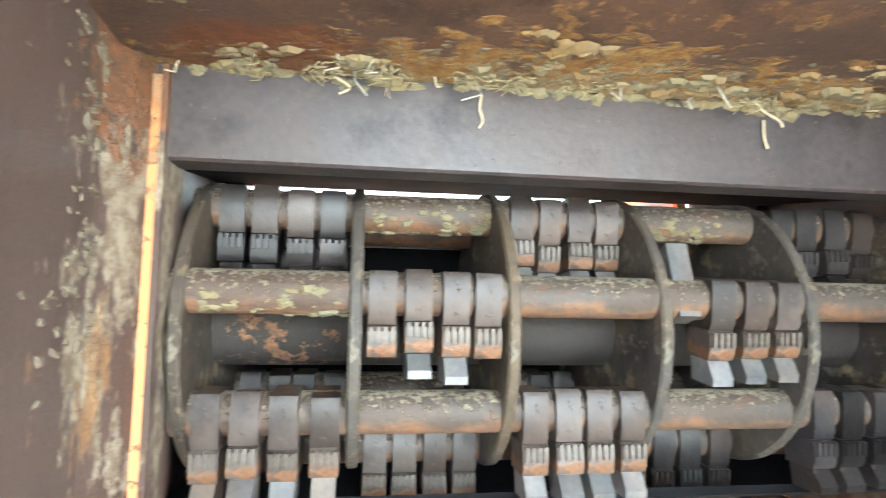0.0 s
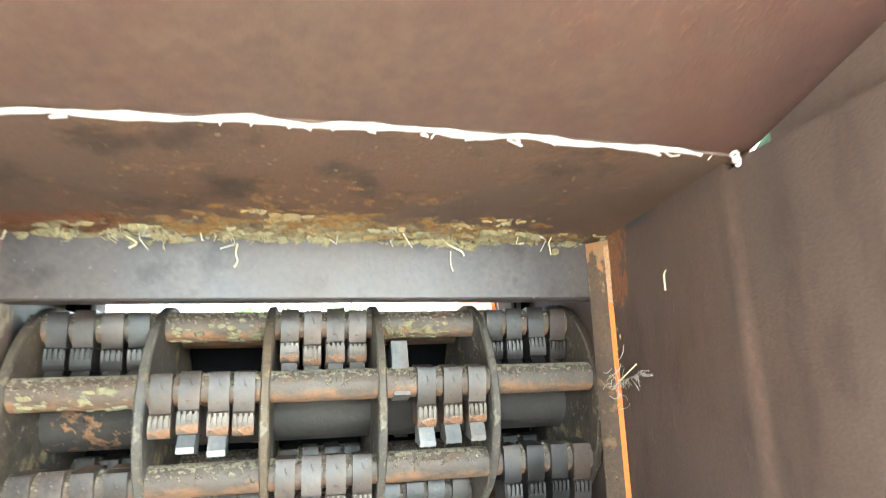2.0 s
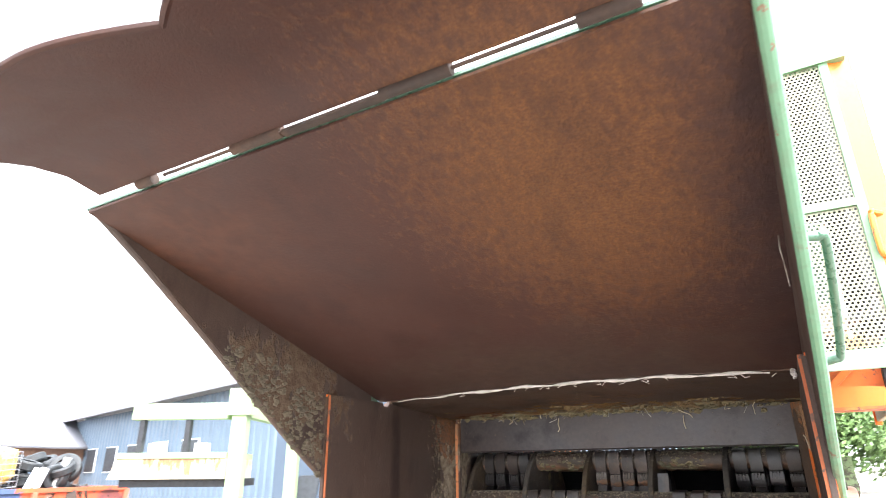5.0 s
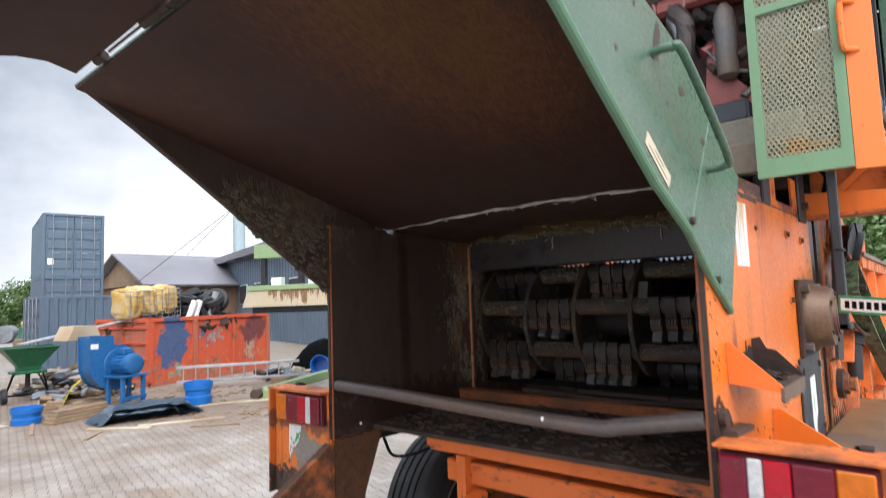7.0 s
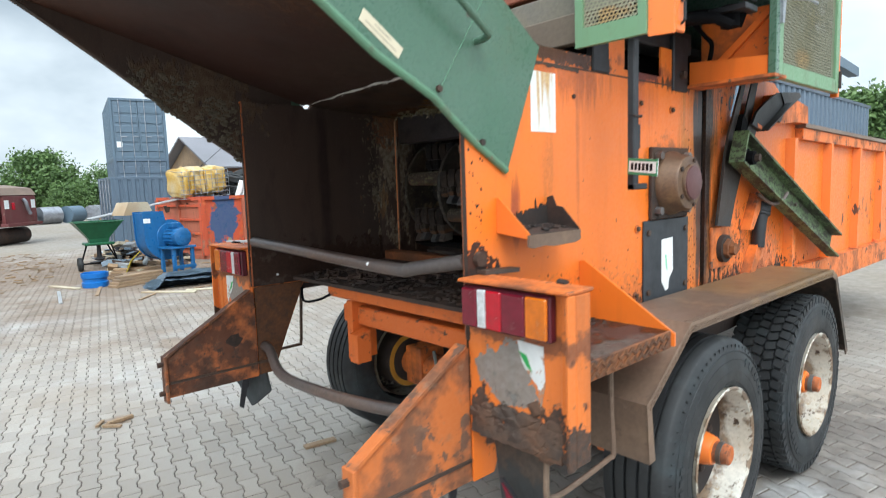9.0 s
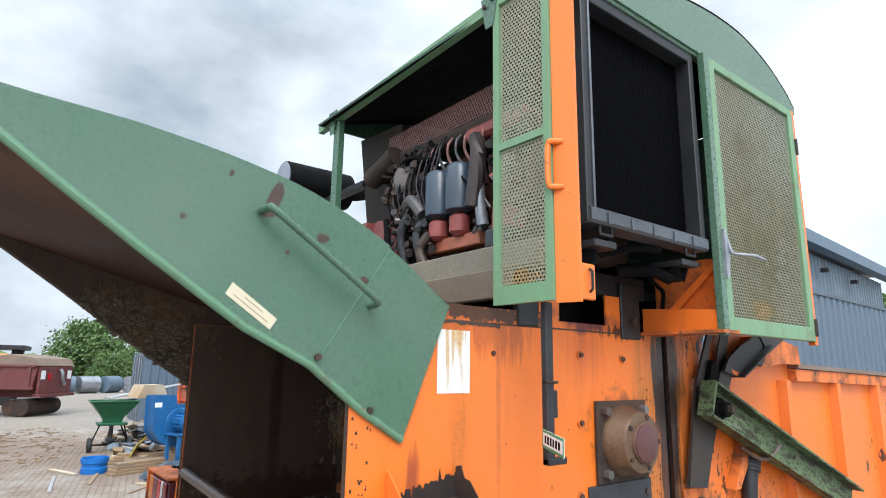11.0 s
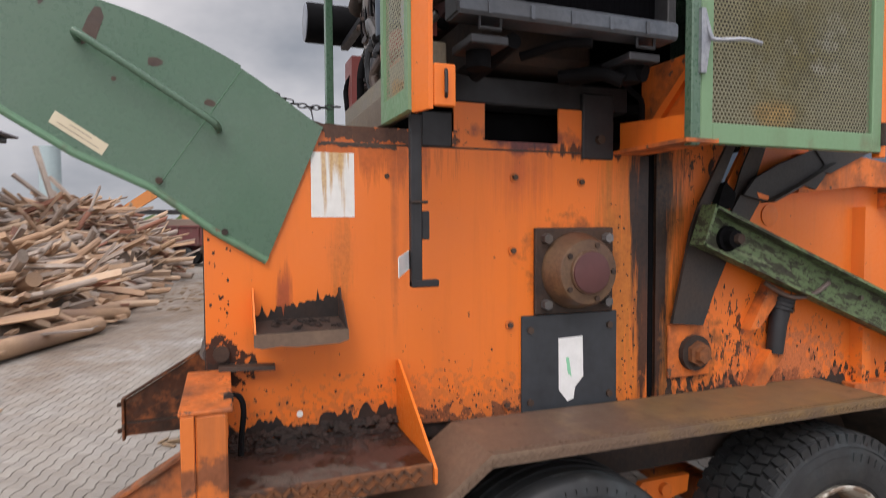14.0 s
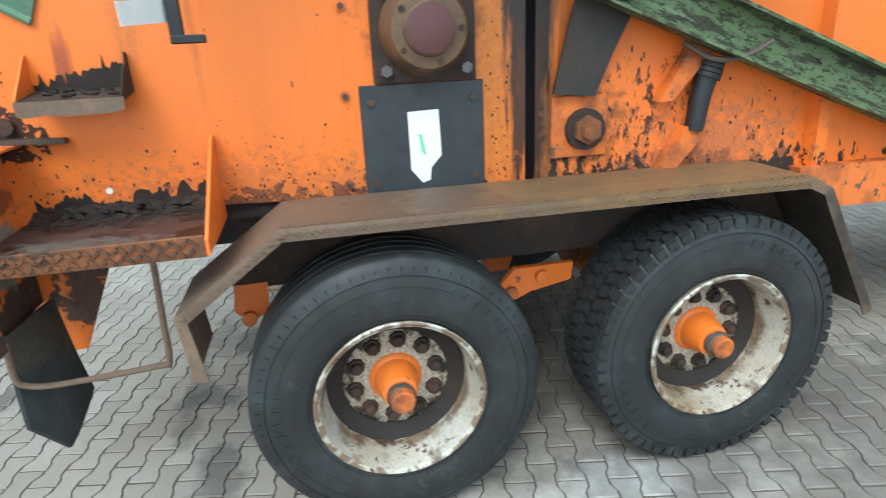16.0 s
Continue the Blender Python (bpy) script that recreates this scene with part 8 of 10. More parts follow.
part("bearing_block", box(bm_new(), 1.73, 1.90, 1.53, 1.62, 2.715, 2.81, 0.012), M_DARKBLUE, eng)
part("rocker_cover", box(bm_new(), 1.50, 1.95, 1.60, 1.74, 3.32, 3.40, 0.02), M_REDPART, eng)
er = random.Random(9)
for k in range(34):
    x, z = er.uniform(1.55, 1.93), er.uniform(2.85, 3.34)
    p_ = Vector((x, 1.66 + er.uniform(-0.05, 0.05), z))
    part("fitting", cyl(bm_new(), p_, p_ + Vector((er.uniform(-0.06, 0.06), -0.04, er.uniform(-0.06, 0.06))), er.uniform(0.008, 0.026), 8), er.choice((M_STEEL_GREY, M_BLACK, M_DARK, M_SHADEBROWN, M_RUST_DARK, M_REDPART)), eng)
for k in range(9):
    x, z = er.uniform(1.52, 1.85), er.uniform(3.0, 3.35)
    part("thin_line", tube(bm_new(), curve_pts([(x, 1.62, z), (x + er.uniform(-0.1, 0.1), 1.58, z + er.uniform(-0.05, 0.08)), (x + er.uniform(-0.1, 0.15), 1.60, z - er.uniform(0.05, 0.2))], 5), 0.006, 6), M_BLACK if k % 2 else M_STEEL_GREY, eng)
part("flywheel_cover", lathe(bm_new(), [(1.60, 0.12), (1.62, 0.21), (1.70, 0.22), (1.75, 0.16)], 28, (0.66, 0, 2.86), "y"), plain("maroon_cover", (0.20, 0.06, 0.055), 0.45), eng)
part("flywheel_plate", prism(bm_new(), [(0.40, 2.68), (0.60, 2.68), (0.62, 3.06), (0.42, 3.06)], "y", 1.56, 1.62), plain("maroon_plate", (0.26, 0.075, 0.07), 0.45), eng)
part("air_box", prism(bm_new(), [(0.36, 3.06), (0.62, 3.06), (0.72, 3.35), (0.74, 3.72), (0.22, 3.76)], "y", 1.72, 1.98), M_SHADEBROWN, eng, "dark air duct box")
part("duct_pipe", cyl(bm_new(), (0.56, 1.62, 3.36), (0.84, 1.62, 3.45), 0.065, 16), M_RUST_DARK, eng)
muf = part("air_cleaner", lathe(bm_new(), [(1.432, 0.10), (1.437, 0.142), (1.455, 0.146), (1.98, 0.146), (2.0, 0.10)], 32, (-0.45, 0, 3.58), "y"), M_BLACK, shredder, "black drum air cleaner")
part("cleaner_end", lathe(bm_new(), [(1.424, 0.11), (1.427, 0.136), (1.433, 0.136)], 28, (-0.45, 0, 3.58), "y"), plain("grey_blue_end", (0.22, 0.25, 0.30), 0.4), muf)
# added black floor and inner wall, coloured for the cabinet's inner shade
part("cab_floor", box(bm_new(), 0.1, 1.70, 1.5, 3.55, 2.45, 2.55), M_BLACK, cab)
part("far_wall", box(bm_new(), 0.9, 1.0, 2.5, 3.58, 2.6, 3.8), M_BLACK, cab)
part("cleaner_duct", tube(bm_new(), curve_pts([(-0.45, 1.97, 3.58), (-0.30, 2.02, 3.56), (0.0, 1.98, 3.52), (0.40, 1.86, 3.50)], 5), 0.07, 14), M_BLACK, muf, "black intake duct")
part("cleaner_bracket", box(bm_new(), -0.46, 0.30, 1.70, 1.76, 3.40, 3.445, 0.004), M_DARK, muf)
part("wire_loop", tube(bm_new(), curve_pts([(0.55, 1.35, 2.60), (0.55, 1.33, 2.72), (0.57, 1.32, 2.74), (0.60, 1.31, 2.73)], 4), 0.005, 6), M_GALV, cab)
rebase(shredder, (0.96, 2.6, 0.0))


# ---- the yard ----
M_CONTAINER = paint("slate_blue_container_paint", (0.085, 0.125, 0.175), rust=(0.10, 0.05, 0.03), worn=-0.2, rough=0.5, streak=0.35, dirt=(0.06, 0.075, 0.09), chip_scale=4)
M_CONTAINER_GREY = paint("grey_container_paint", (0.095, 0.145, 0.195), rust=(0.10, 0.05, 0.03), worn=-0.2, rough=0.5, streak=0.35, dirt=(0.08, 0.09, 0.10), chip_scale=4)
M_BIN = paint("red_lead_paint", (0.55, 0.085, 0.03), rust=(0.14, 0.06, 0.04), worn=1.1, rough=0.6, streak=0.6, dirt=(0.22, 0.07, 0.05), chip_scale=3.0)
M_BIN_PLANK = paint("faded_red_paint", (0.42, 0.12, 0.065), rust=(0.16, 0.07, 0.04), worn=0.9, rough=0.7, streak=0.5)
M_BIN_BLUE = paint("flaking_blue_paint", (0.045, 0.10, 0.22), rust=(0.45, 0.08, 0.03), worn=0.9, rough=0.6, streak=0.3, chip_scale=4)
M_BLUE = plain("bright_blue_enamel", (0.020, 0.125, 0.32), 0.35, 0, 0.25)
M_BLUE_TUB = plain("blue_plastic", (0.01, 0.15, 0.50), 0.4, 0, 0.2)
M_HOPPER = plain("dark_green_enamel", (0.015, 0.11, 0.05), 0.4, 0, 0.3)
M_YELLOW = plain("yellow_plastic", (0.55, 0.42, 0.04), 0.5)
M_YBAG = rusty("yellowed_film", (0.55, 0.32, 0.05), (0.62, 0.42, 0.12), (0.60, 0.53, 0.38), 5, 0.4, 0, 0.7)
M_TARP = rusty("slate_tarpaulin", (0.16, 0.22, 0.29), (0.22, 0.29, 0.36), (0.28, 0.33, 0.38), 3, 0.4, 0, 0.5)
M_ALU = rusty("dull_aluminium", (0.45, 0.45, 0.46), (0.55, 0.55, 0.56), (0.38, 0.37, 0.36), 8, 0.4, 0.5, 0.1)
M_WOOD = rusty("weathered_wood", (0.26, 0.17, 0.10), (0.36, 0.25, 0.15), (0.20, 0.15, 0.11), 5, 0.85, 0, 0.6)
M_SHEET = rusty("grey_roof_sheet", (0.20, 0.20, 0.225), (0.245, 0.24, 0.26), (0.17, 0.165, 0.18), 0.6, 0.6, 0, 0.1)
M_CLAD = plain("slate_blue_cladding", (0.12, 0.165, 0.215), 0.5, 0.1, 0.15, 0.5)
M_CLAD_DARK = plain("dark_slate_cladding", (0.075, 0.10, 0.135), 0.5, 0.1, 0.15, 0.5)
M_GANTRY = paint("pale_green_gantry_paint", (0.24, 0.34, 0.17), rust=(0.18, 0.09, 0.05), worn=0.3, rough=0.55, streak=0.35, dirt=(0.20, 0.22, 0.10), chip_scale=4)
M_CREAM = rusty("stained_cream_paint", (0.50, 0.44, 0.32), (0.58, 0.52, 0.40), (0.32, 0.20, 0.10), 3, 0.7, 0, 0.2)
M_CONCRETE = rusty("grey_concrete", (0.26, 0.27, 0.28), (0.34, 0.35, 0.35), (0.22, 0.22, 0.22), 2, 0.9, 0, 0.4)
M_TRUCK = paint("dull_dark_red_paint", (0.13, 0.028, 0.028), rust=(0.10, 0.06, 0.05), worn=0.6, rough=0.55, streak=0.6, dirt=(0.14, 0.09, 0.07), chip_scale=3)
M_TARP_BROWN = rusty("dusty_brown_cover", (0.20, 0.145, 0.11), (0.26, 0.19, 0.15), (0.17, 0.13, 0.11), 3, 0.9, 0, 0.4)
M_TROUGH = rusty("stained_cream_trough", (0.50, 0.44, 0.32), (0.58, 0.52, 0.40), (0.50, 0.40, 0.24), 3, 0.7, 0, 0.2)
stain(M_TROUGH, (-1.0, 0, 2.33), (1.0, BIG, 0.30), (0.22, 0.10, 0.03), 9, 1.0, 0.3, 0.9, (1.6, 1, 0.35), bias=0.7)
stain(M_BIN, (0, 0, 0), (BIG, BIG, BIG), (0.62, 0.10, 0.022), 2.2, 1.0, 0.15, 0.9, bias=-0.05, col2=(0.50, 0.14, 0.05))
stain(M_BIN, (-13.9, 7.0, 0.3), (BIG, 2.6, 0.55), (0.30, 0.24, 0.16), 3, 1.1, 0.3, 0.7, (1, 1.2, 0.6), bias=0.35, col2=(0.18, 0.09, 0.05))
stain(M_BIN, (-13.9, 7.0, 1.2), (BIG, 2.6, 0.9), (0.05, 0.11, 0.24), 2.5, 1.2, 0.15, 0.85, bias=-0.2)
stain(M_BIN, (-13.62, 6.05, 1.15), (BIG, 0.50, 0.75), (0.030, 0.085, 0.20), 3.0, 0.55, 0.12, 0.95, bias=0.95, col2=(0.045, 0.10, 0.20))
stain(M_BIN, (-13.8, 7.3, 1.25), (BIG, 0.45, 0.35), (0.05, 0.10, 0.20), 5.0, 1.1, 0.12, 0.9, bias=0.4, col2=(0.40, 0.36, 0.26))
stain(M_BIN, (-14.2, 8.8, 1.35), (BIG, 0.55, 0.45), (0.12, 0.035, 0.045), 3.0, 0.6, 0.15, 0.95, bias=0.95, col2=(0.16, 0.05, 0.04))
stain(M_BIN, (-14.2, 8.7, 0.7), (BIG, 0.40, 0.35), (0.45, 0.42, 0.33), 7.0, 1.0, 0.2, 0.85, (1, 1.5, 0.4), bias=0.5, col2=(0.20, 0.10, 0.06))
stain(M_BIN, (-13.6, 6.2, 0.35), (BIG, 0.30, 0.30), (0.25, 0.36, 0.24), 5.0, 0.8, 0.3, 0.8, bias=0.6)
stain(M_BIN_PLANK, (0, 0, 0), (BIG, BIG, BIG), (0.50, 0.30, 0.18), 3.0, 1.0, 0.3, 0.7, bias=-0.25)
stain(M_BIN_BLUE, (0, 0, 0), (BIG, BIG, BIG), (0.55, 0.09, 0.025), 2.0, 1.0, 0.12, 0.95, bias=-0.25)
stain(M_TRUCK, (0, 0, 0), (BIG, BIG, BIG), (0.16, 0.10, 0.08), 1.6, 1.0, 0.5, 0.8, bias=-0.1)
M_SKYGREEN = plain("pale_teal_stack", (0.35, 0.45, 0.47), 0.5, 0, 0.1)


def leaf_material(name, a, b_):
    m, nt, b = shader(name)
    g = nt.nodes.new("ShaderNodeNewGeometry")
    nt.links.new(ramp(nt, g.outputs["Random Per Island"], [(0, a), (1, b_)]), b.inputs["Base Color"])
    b.inputs["Roughness"].default_value = 0.6
    return m


M_LEAF = leaf_material("leaves", (0.045, 0.095, 0.022), (0.12, 0.20, 0.055))
M_BARK = rusty("bark", (0.10, 0.075, 0.055), (0.15, 0.12, 0.09), (0.08, 0.07, 0.06), 6, 0.95)


def place(ob, x, y, z=0.0, turn=0.0):
    ob.matrix_basis = pose(x, y, z, 0, 0, turn)
    return ob


# freight containers: length along y, door end at y = 0
def corrugated(bm, p0, p1, z0, z1, depth=0.036, pitch=0.28, out=(1, 0, 0)):
    """A trapezoid-ribbed wall from p0 to p1."""
    p0, p1, n = Vector(p0), Vector(p1), Vector(out)
    L = (p1 - p0).length
    d = (p1 - p0).normalized()
    k = max(2, int(L / pitch))
    line = []
    for i in range(k):
        for f, o in ((0.0, 0), (0.28, 0), (0.40, 1), (0.85, 1)):
            line.append(p0 + d * ((i + f) * L / k) + n * (o * depth))
    line.append(p1)
    lo = [bm.verts.new((v.x, v.y, z0)) for v in line]
    hi = [bm.verts.new((v.x, v.y, z1)) for v in line]
    for i in range(len(line) - 1):
        bm.faces.new((lo[i], lo[i + 1], hi[i + 1], hi[i]))
    return bm


def container(mat, label, length=6.06, height=2.9):
    t = thing("freight_container", label, "container", group="containers")
    w = 2.44
    shell = bm_new()
    corrugated(shell, (0.03, 0, 0), (0.03, length, 0), 0.12, height - 0.1, out=(-1, 0, 0))
    corrugated(shell, (w - 0.03, 0, 0), (w - 0.03, length, 0), 0.12, height - 0.1, out=(1, 0, 0))
    corrugated(shell, (0, length, 0), (w, length, 0), 0.12, height - 0.1, out=(0, -1, 0))
    box(shell, 0, w, 0.02, length, height - 0.1, height - 0.06)
    box(shell, 0, w, 0.02, length, 0.10, 0.14)
    part("body", shell, mat, t, smooth=0)
    for x in (0, w - 0.12):
        for y in (-0.02, length - 0.12):
            part("corner_post", box(bm_new(), x, x + 0.12, y, y + 0.14, 0, height, 0.01), mat, t)
    for z in (0, height - 0.12):
        part("end_rail", box(bm_new(), 0.12, w - 0.12, -0.02, 0.10, z, z + 0.12, 0.01), mat, t)
        for x in (0.0, w - 0.09):
            part("side_rail", box(bm_new(), x, x + 0.09, 0.12, length - 0.12, z, z + 0.12, 0.01), mat, t)
    for k in range(2):
        x0 = 0.13 + k * 1.10
        door = bm_new()
        box(door, x0, x0 + 1.08, 0.02, 0.06, 0.14, height - 0.13)
        for j in range(5):
            z = 0.35 + j * (height - 0.6) / 5
            box(door, x0 + 0.06, x0 + 1.02, -0.01, 0.03, z, z + (height - 0.6) / 5 - 0.12, 0.02)
        d = part("door", door, mat, t)
        for x in (x0 + 0.28, x0 + 0.80):
            part("lock_rod", cyl(bm_new(), (x, -0.03, 0.08), (x, -0.03, height - 0.06), 0.022, 8), M_GALV, d)
            part("rod_handle", box(bm_new(), x - 0.02, x + 0.25, -0.06, -0.04, 1.05, 1.09), M_GALV, d)
    for x, z, ww, hh in ((1.45, height - 0.62, 0.30, 0.08), (1.85, height - 0.62, 0.42, 0.08), (1.45, height - 0.95, 0.2, 0.18), (1.85, height - 0.9, 0.3, 0.1), (1.85, height - 1.2, 0.3, 0.1), (1.5, height - 1.4, 0.22, 0.14), (1.9, height - 1.5, 0.3, 0.1), (0.2, 0.55, 0.25, 0.28)):
        part("marking", box(bm_new(), x, x + ww, -0.018, -0.012, z, z + hh), M_CONTAINER_GREY if z > 1 else M_WHITE, t)
    return t


c1 = place(container(M_CONTAINER, "slate-blue freight container on timber cribs, carrying another container"), -28.35, 6.75, 0.75, 80)
place(container(M_CONTAINER_GREY, "grey-blue freight container stacked on another one"), -28.35, 6.75, 3.651, 80)
for x, y in ((-28.65, 7.1), (-28.55, 8.9), (-34.0, 7.4), (-33.9, 9.2)):
    crib = thing("timber_crib", "stack of weathered timber under the container", "timber", group="cribs")
    for k in range(3):
        part("timber", box(bm_new(), -0.3, 0.3, -0.3, 0.3, k * 0.25, k * 0.25 + 0.247, 0.02), M_WOOD, crib)
    place(crib, x, y, 0, 80)
place(container(M_CONTAINER, "slate-blue freight container standing on the yard", 6.06, 2.6), -24.25, 5.15, 0.0, -2)

# red skip with tyres and bags on top
A, LV, WV, BH = Vector((-13.49, 5.38, 0)), Vector((-0.213, 0.974, 0)).normalized() * 4.1, Vector((-0.974, -0.213, 0)) * 2.3, 1.70
skip = thing("steel_skip", "battered red skip with blue and rusty patches, full of scrap", "skip")
def skip_wall(p, d, n, mat, label=""):
    u_, nrm = d.normalized(), n.normalized()
    def pt(s, z, o):
        return p + u_ * s + nrm * o + Vector((0, 0, z))
    def slab(s0, s1, z0, z1, o0, o1):
        b = bm_new()
        vs = [b.verts.new(pt(s, z, o)) for z in (z0, z1) for s, o in ((s0, o0), (s1, o0), (s1, o1), (s0, o1))]
        for f in ((0, 1, 2, 3), (7, 6, 5, 4), (0, 4, 5, 1), (1, 5, 6, 2), (2, 6, 7, 3), (3, 7, 4, 0)):
            b.faces.new([vs[i] for i in f])
        return b
    L = d.length
    w_ = part("skip_wall", slab(0, L, 0.06, BH, -0.04, 0.0), mat, skip, label)
    part("top_rim", slab(-0.02, L + 0.02, BH - 0.02, BH + 0.08, -0.08, 0.05), M_BIN, w_)
    part("foot_rim", slab(0, L, 0.0, 0.12, -0.05, 0.04), M_BIN_PLANK, w_)
    n_ = max(2, round(L / 1.3))
    for k in range(n_ + 1):
        s = k * L / n_
        part("stanchion", slab(s - 0.06, s + 0.06, 0.1, BH, 0.002, 0.07), M_BIN_PLANK if k % 2 else M_BIN, w_)
    return w_, slab
wf, slab_f = skip_wall(A, LV, -WV, M_BIN, "red side with flaking paint")
wl_, slab_l = skip_wall(A, WV, -LV, M_BIN_PLANK, "faded red end")
for k in range(4):
    part("rib", slab_l(0.1, 2.2, 0.3 + 0.4 * k, 0.36 + 0.4 * k, 0.002, 0.05), M_BIN, wl_)
skip_wall(A + LV, WV, LV, M_BIN_PLANK)
skip_wall(A + WV, LV, WV, M_BIN)
rubble = bm_new()
for k in range(120):
    p = A + LV * rnd.uniform(0.05, 0.95) + WV * rnd.uniform(0.08, 0.92)
    box(rubble, -0.3, 0.3, -0.15, 0.15, -0.1, 0.1, 0, Matrix.Translation((p.x, p.y, BH - 0.2 + rnd.uniform(0, 0.12))) @ Euler((rnd.uniform(-0.5, 0.5), rnd.uniform(-0.5, 0.5), rnd.uniform(0, 3))).to_matrix().to_4x4())
tagged(part("scrap_fill", rubble, M_RUST_DARK, skip), kind="stuff")
old_tyre = thing("old_tyre", "worn black car tyre thrown on the skip", "tyre", group="tyres on the skip")
tp = [(-0.09, 0.2), (-0.11, 0.26), (-0.10, 0.31), (-0.07, 0.335), (0.07, 0.335), (0.10, 0.31), (0.11, 0.26), (0.09, 0.2), (0.07, 0.24), (-0.07, 0.24), (-0.09, 0.2)]
tb_ = bm_new()
rings = []
for a_, r_ in tp:
    rings.append([tb_.verts.new((r_ * math.cos(2 * math.pi * k / 28), r_ * math.sin(2 * math.pi * k / 28), a_)) for k in range(28)])
for a_, b_ in zip(rings, rings[1:]):
    for k in range(28):
        tb_.faces.new((a_[k], a_[(k + 1) % 28], b_[(k + 1) % 28], b_[k]))
bmesh.ops.remove_doubles(tb_, verts=tb_.verts, dist=0.0005)
part("tyre_carcass", tb_, M_RUBBER, old_tyre)
tyres = []
for k in range(26):
    s, q_ = rnd.uniform(0.40, 0.80), rnd.uniform(0.1, 0.85)
    p = A + LV * s + WV * q_
    lay = rnd.random()
    m = Matrix.Translation((p.x, p.y, BH + 0.12 + 0.20 * (k % 4) * (1 - abs(s - 0.6)))) @ Euler((rnd.uniform(-0.5, 0.5) + (1.3 if lay > 0.6 else 0), rnd.uniform(-0.4, 0.4), rnd.uniform(0, 3))).to_matrix().to_4x4() @ Matrix.Scale(rnd.uniform(0.9, 1.15), 4)
    if k == 0:
        old_tyre.matrix_basis = m
    else:
        copy_thing(old_tyre, m)
ibc = thing("wire_cage_tote", "bulging yellow film sacks in a bent wire cage on the skip", "cage")
cage = A + LV * 0.13 + WV * 0.42
for k in range(7):
    z = 0.0 + 0.14 * k
    part("cage_ring", tube(bm_new(), [(-0.85, -0.6, z), (0.85, -0.6, z), (0.9, 0.6, z + 0.03), (-0.8, 0.6, z), (-0.85, -0.6, z)], 0.010, 6), M_GALV, ibc)
for k in range(9):
    x = -0.85 + 0.2125 * k
    part("cage_bar", tube(bm_new(), [(x, -0.61, 0), (x + 0.02, -0.61, 0.86)], 0.008, 6), M_GALV, ibc)
    part("cage_bar", tube(bm_new(), [(0.87, -0.6 + 0.15 * k, 0), (0.87, -0.6 + 0.15 * k, 0.86)], 0.008, 6), M_GALV, ibc)
for k in range(4):
    b = bm_new()
    bmesh.ops.create_icosphere(b, subdivisions=4, radius=1.0)
    for v_ in b.verts:
        p_ = v_.co
        q_ = Vector([math.copysign(abs(c_) ** 0.45, c_) for c_ in p_]) * Vector((1, 1, 1)).length * 0.55
        f_ = 1 + 0.16 * noise.noise(p_ * 2.2 + Vector((k * 5, 0, 0))) + 0.07 * noise.noise(p_ * 6 + Vector((k * 5, 3, 0)))
        v_.co = Vector((q_.x * 0.26, q_.y * 0.62, q_.z * 0.46)) * f_
    bmesh.ops.translate(b, verts=b.verts, vec=(-0.62 + 0.41 * k, 0.0, 0.47 + 0.04 * (k % 2)))
    part("film_sack", b, M_YBAG, ibc, smooth=60)
ibc.matrix_basis = pose(cage.x, cage.y, BH + 0.09, 3, -4, 99) @ Matrix.Diagonal((0.84, 0.84, 0.92, 1))
for k, (s, r_) in enumerate(((0.34, 0.09), (0.39, 0.09), (0.52, 0.10))):
    p = A + LV * s + WV * 0.15
    t = thing("plastic_pipe", "pale plastic pipe offcut leaning in the skip" if k < 2 else "grey concrete pipe leaning in the skip", "pipe", group="pipes")
    part("pipe", tube(bm_new(), [(0, 0, 0), (0.05 + 0.1 * (k == 2), 0.2, 0.62 + 0.25 * (k == 2))], r_, 14), M_WHITE if k < 2 else M_CONCRETE, t)
    place(t, p.x, p.y, BH - 0.1, 20 * k)

# blue fan unit on a pallet
pal = thing("wooden_pallet", "grey weathered wooden pallet on the pavers", "pallet")
for k in range(6):
    part("deck_board", box(bm_new(), -0.75, 0.75, -0.55 + 0.2 * k, -0.42 + 0.2 * k, 0.12, 0.145, 0.003), M_WOOD, pal)
for x in (-0.7, 0, 0.62):
    part("bearer", box(bm_new(), x, x + 0.1, -0.55, 0.58, 0.0, 0.119, 0.004), M_WOOD, pal)
place(pal, -10.75, 3.35, 0, 80)
fan = thing("blue_fan_blower", "bright blue radial fan with electric motor on a stand", "fan")
vol = [((0.30 + 0.0007 * t) * math.cos(radians(t)), 0.79 + (0.30 + 0.0007 * t) * math.sin(radians(t))) for t in range(80, 365, 11)] + [(0.56, 1.34), (0.10, 1.34)]
volute = part("volute", prism(bm_new(), vol, "y", -0.22, 0.14), M_BLUE, fan, "blue snail housing")
for y in (-0.225, 0.135):
    part("volute_flange", prism(bm_new(), [(a * 1.05, 0.79 + (b - 0.79) * 1.05) for a, b in vol], "y", y, y + 0.02), M_BLUE, volute)
part("hub_plate", lathe(bm_new(), [(0.155, 0.30), (0.17, 0.29), (0.18, 0.16)], 24, (0, 0, 0.79), "y"), M_BLUE, volute)
part("inlet", prism(bm_new(), [(0.05, 1.30), (0.75, 1.30), (0.62, 1.58), (0.18, 1.58)], "y", -0.75, -0.28), M_CREAM, fan, "cream inlet hopper")
mot = part("motor", lathe(bm_new(), [(0.17, 0.10), (0.20, 0.19), (0.52, 0.19), (0.53, 0.205), (0.66, 0.205), (0.69, 0.16), (0.695, 0.05)], 24, (0, 0, 0.79), "y"), M_BLUE, fan, "blue ribbed electric motor")
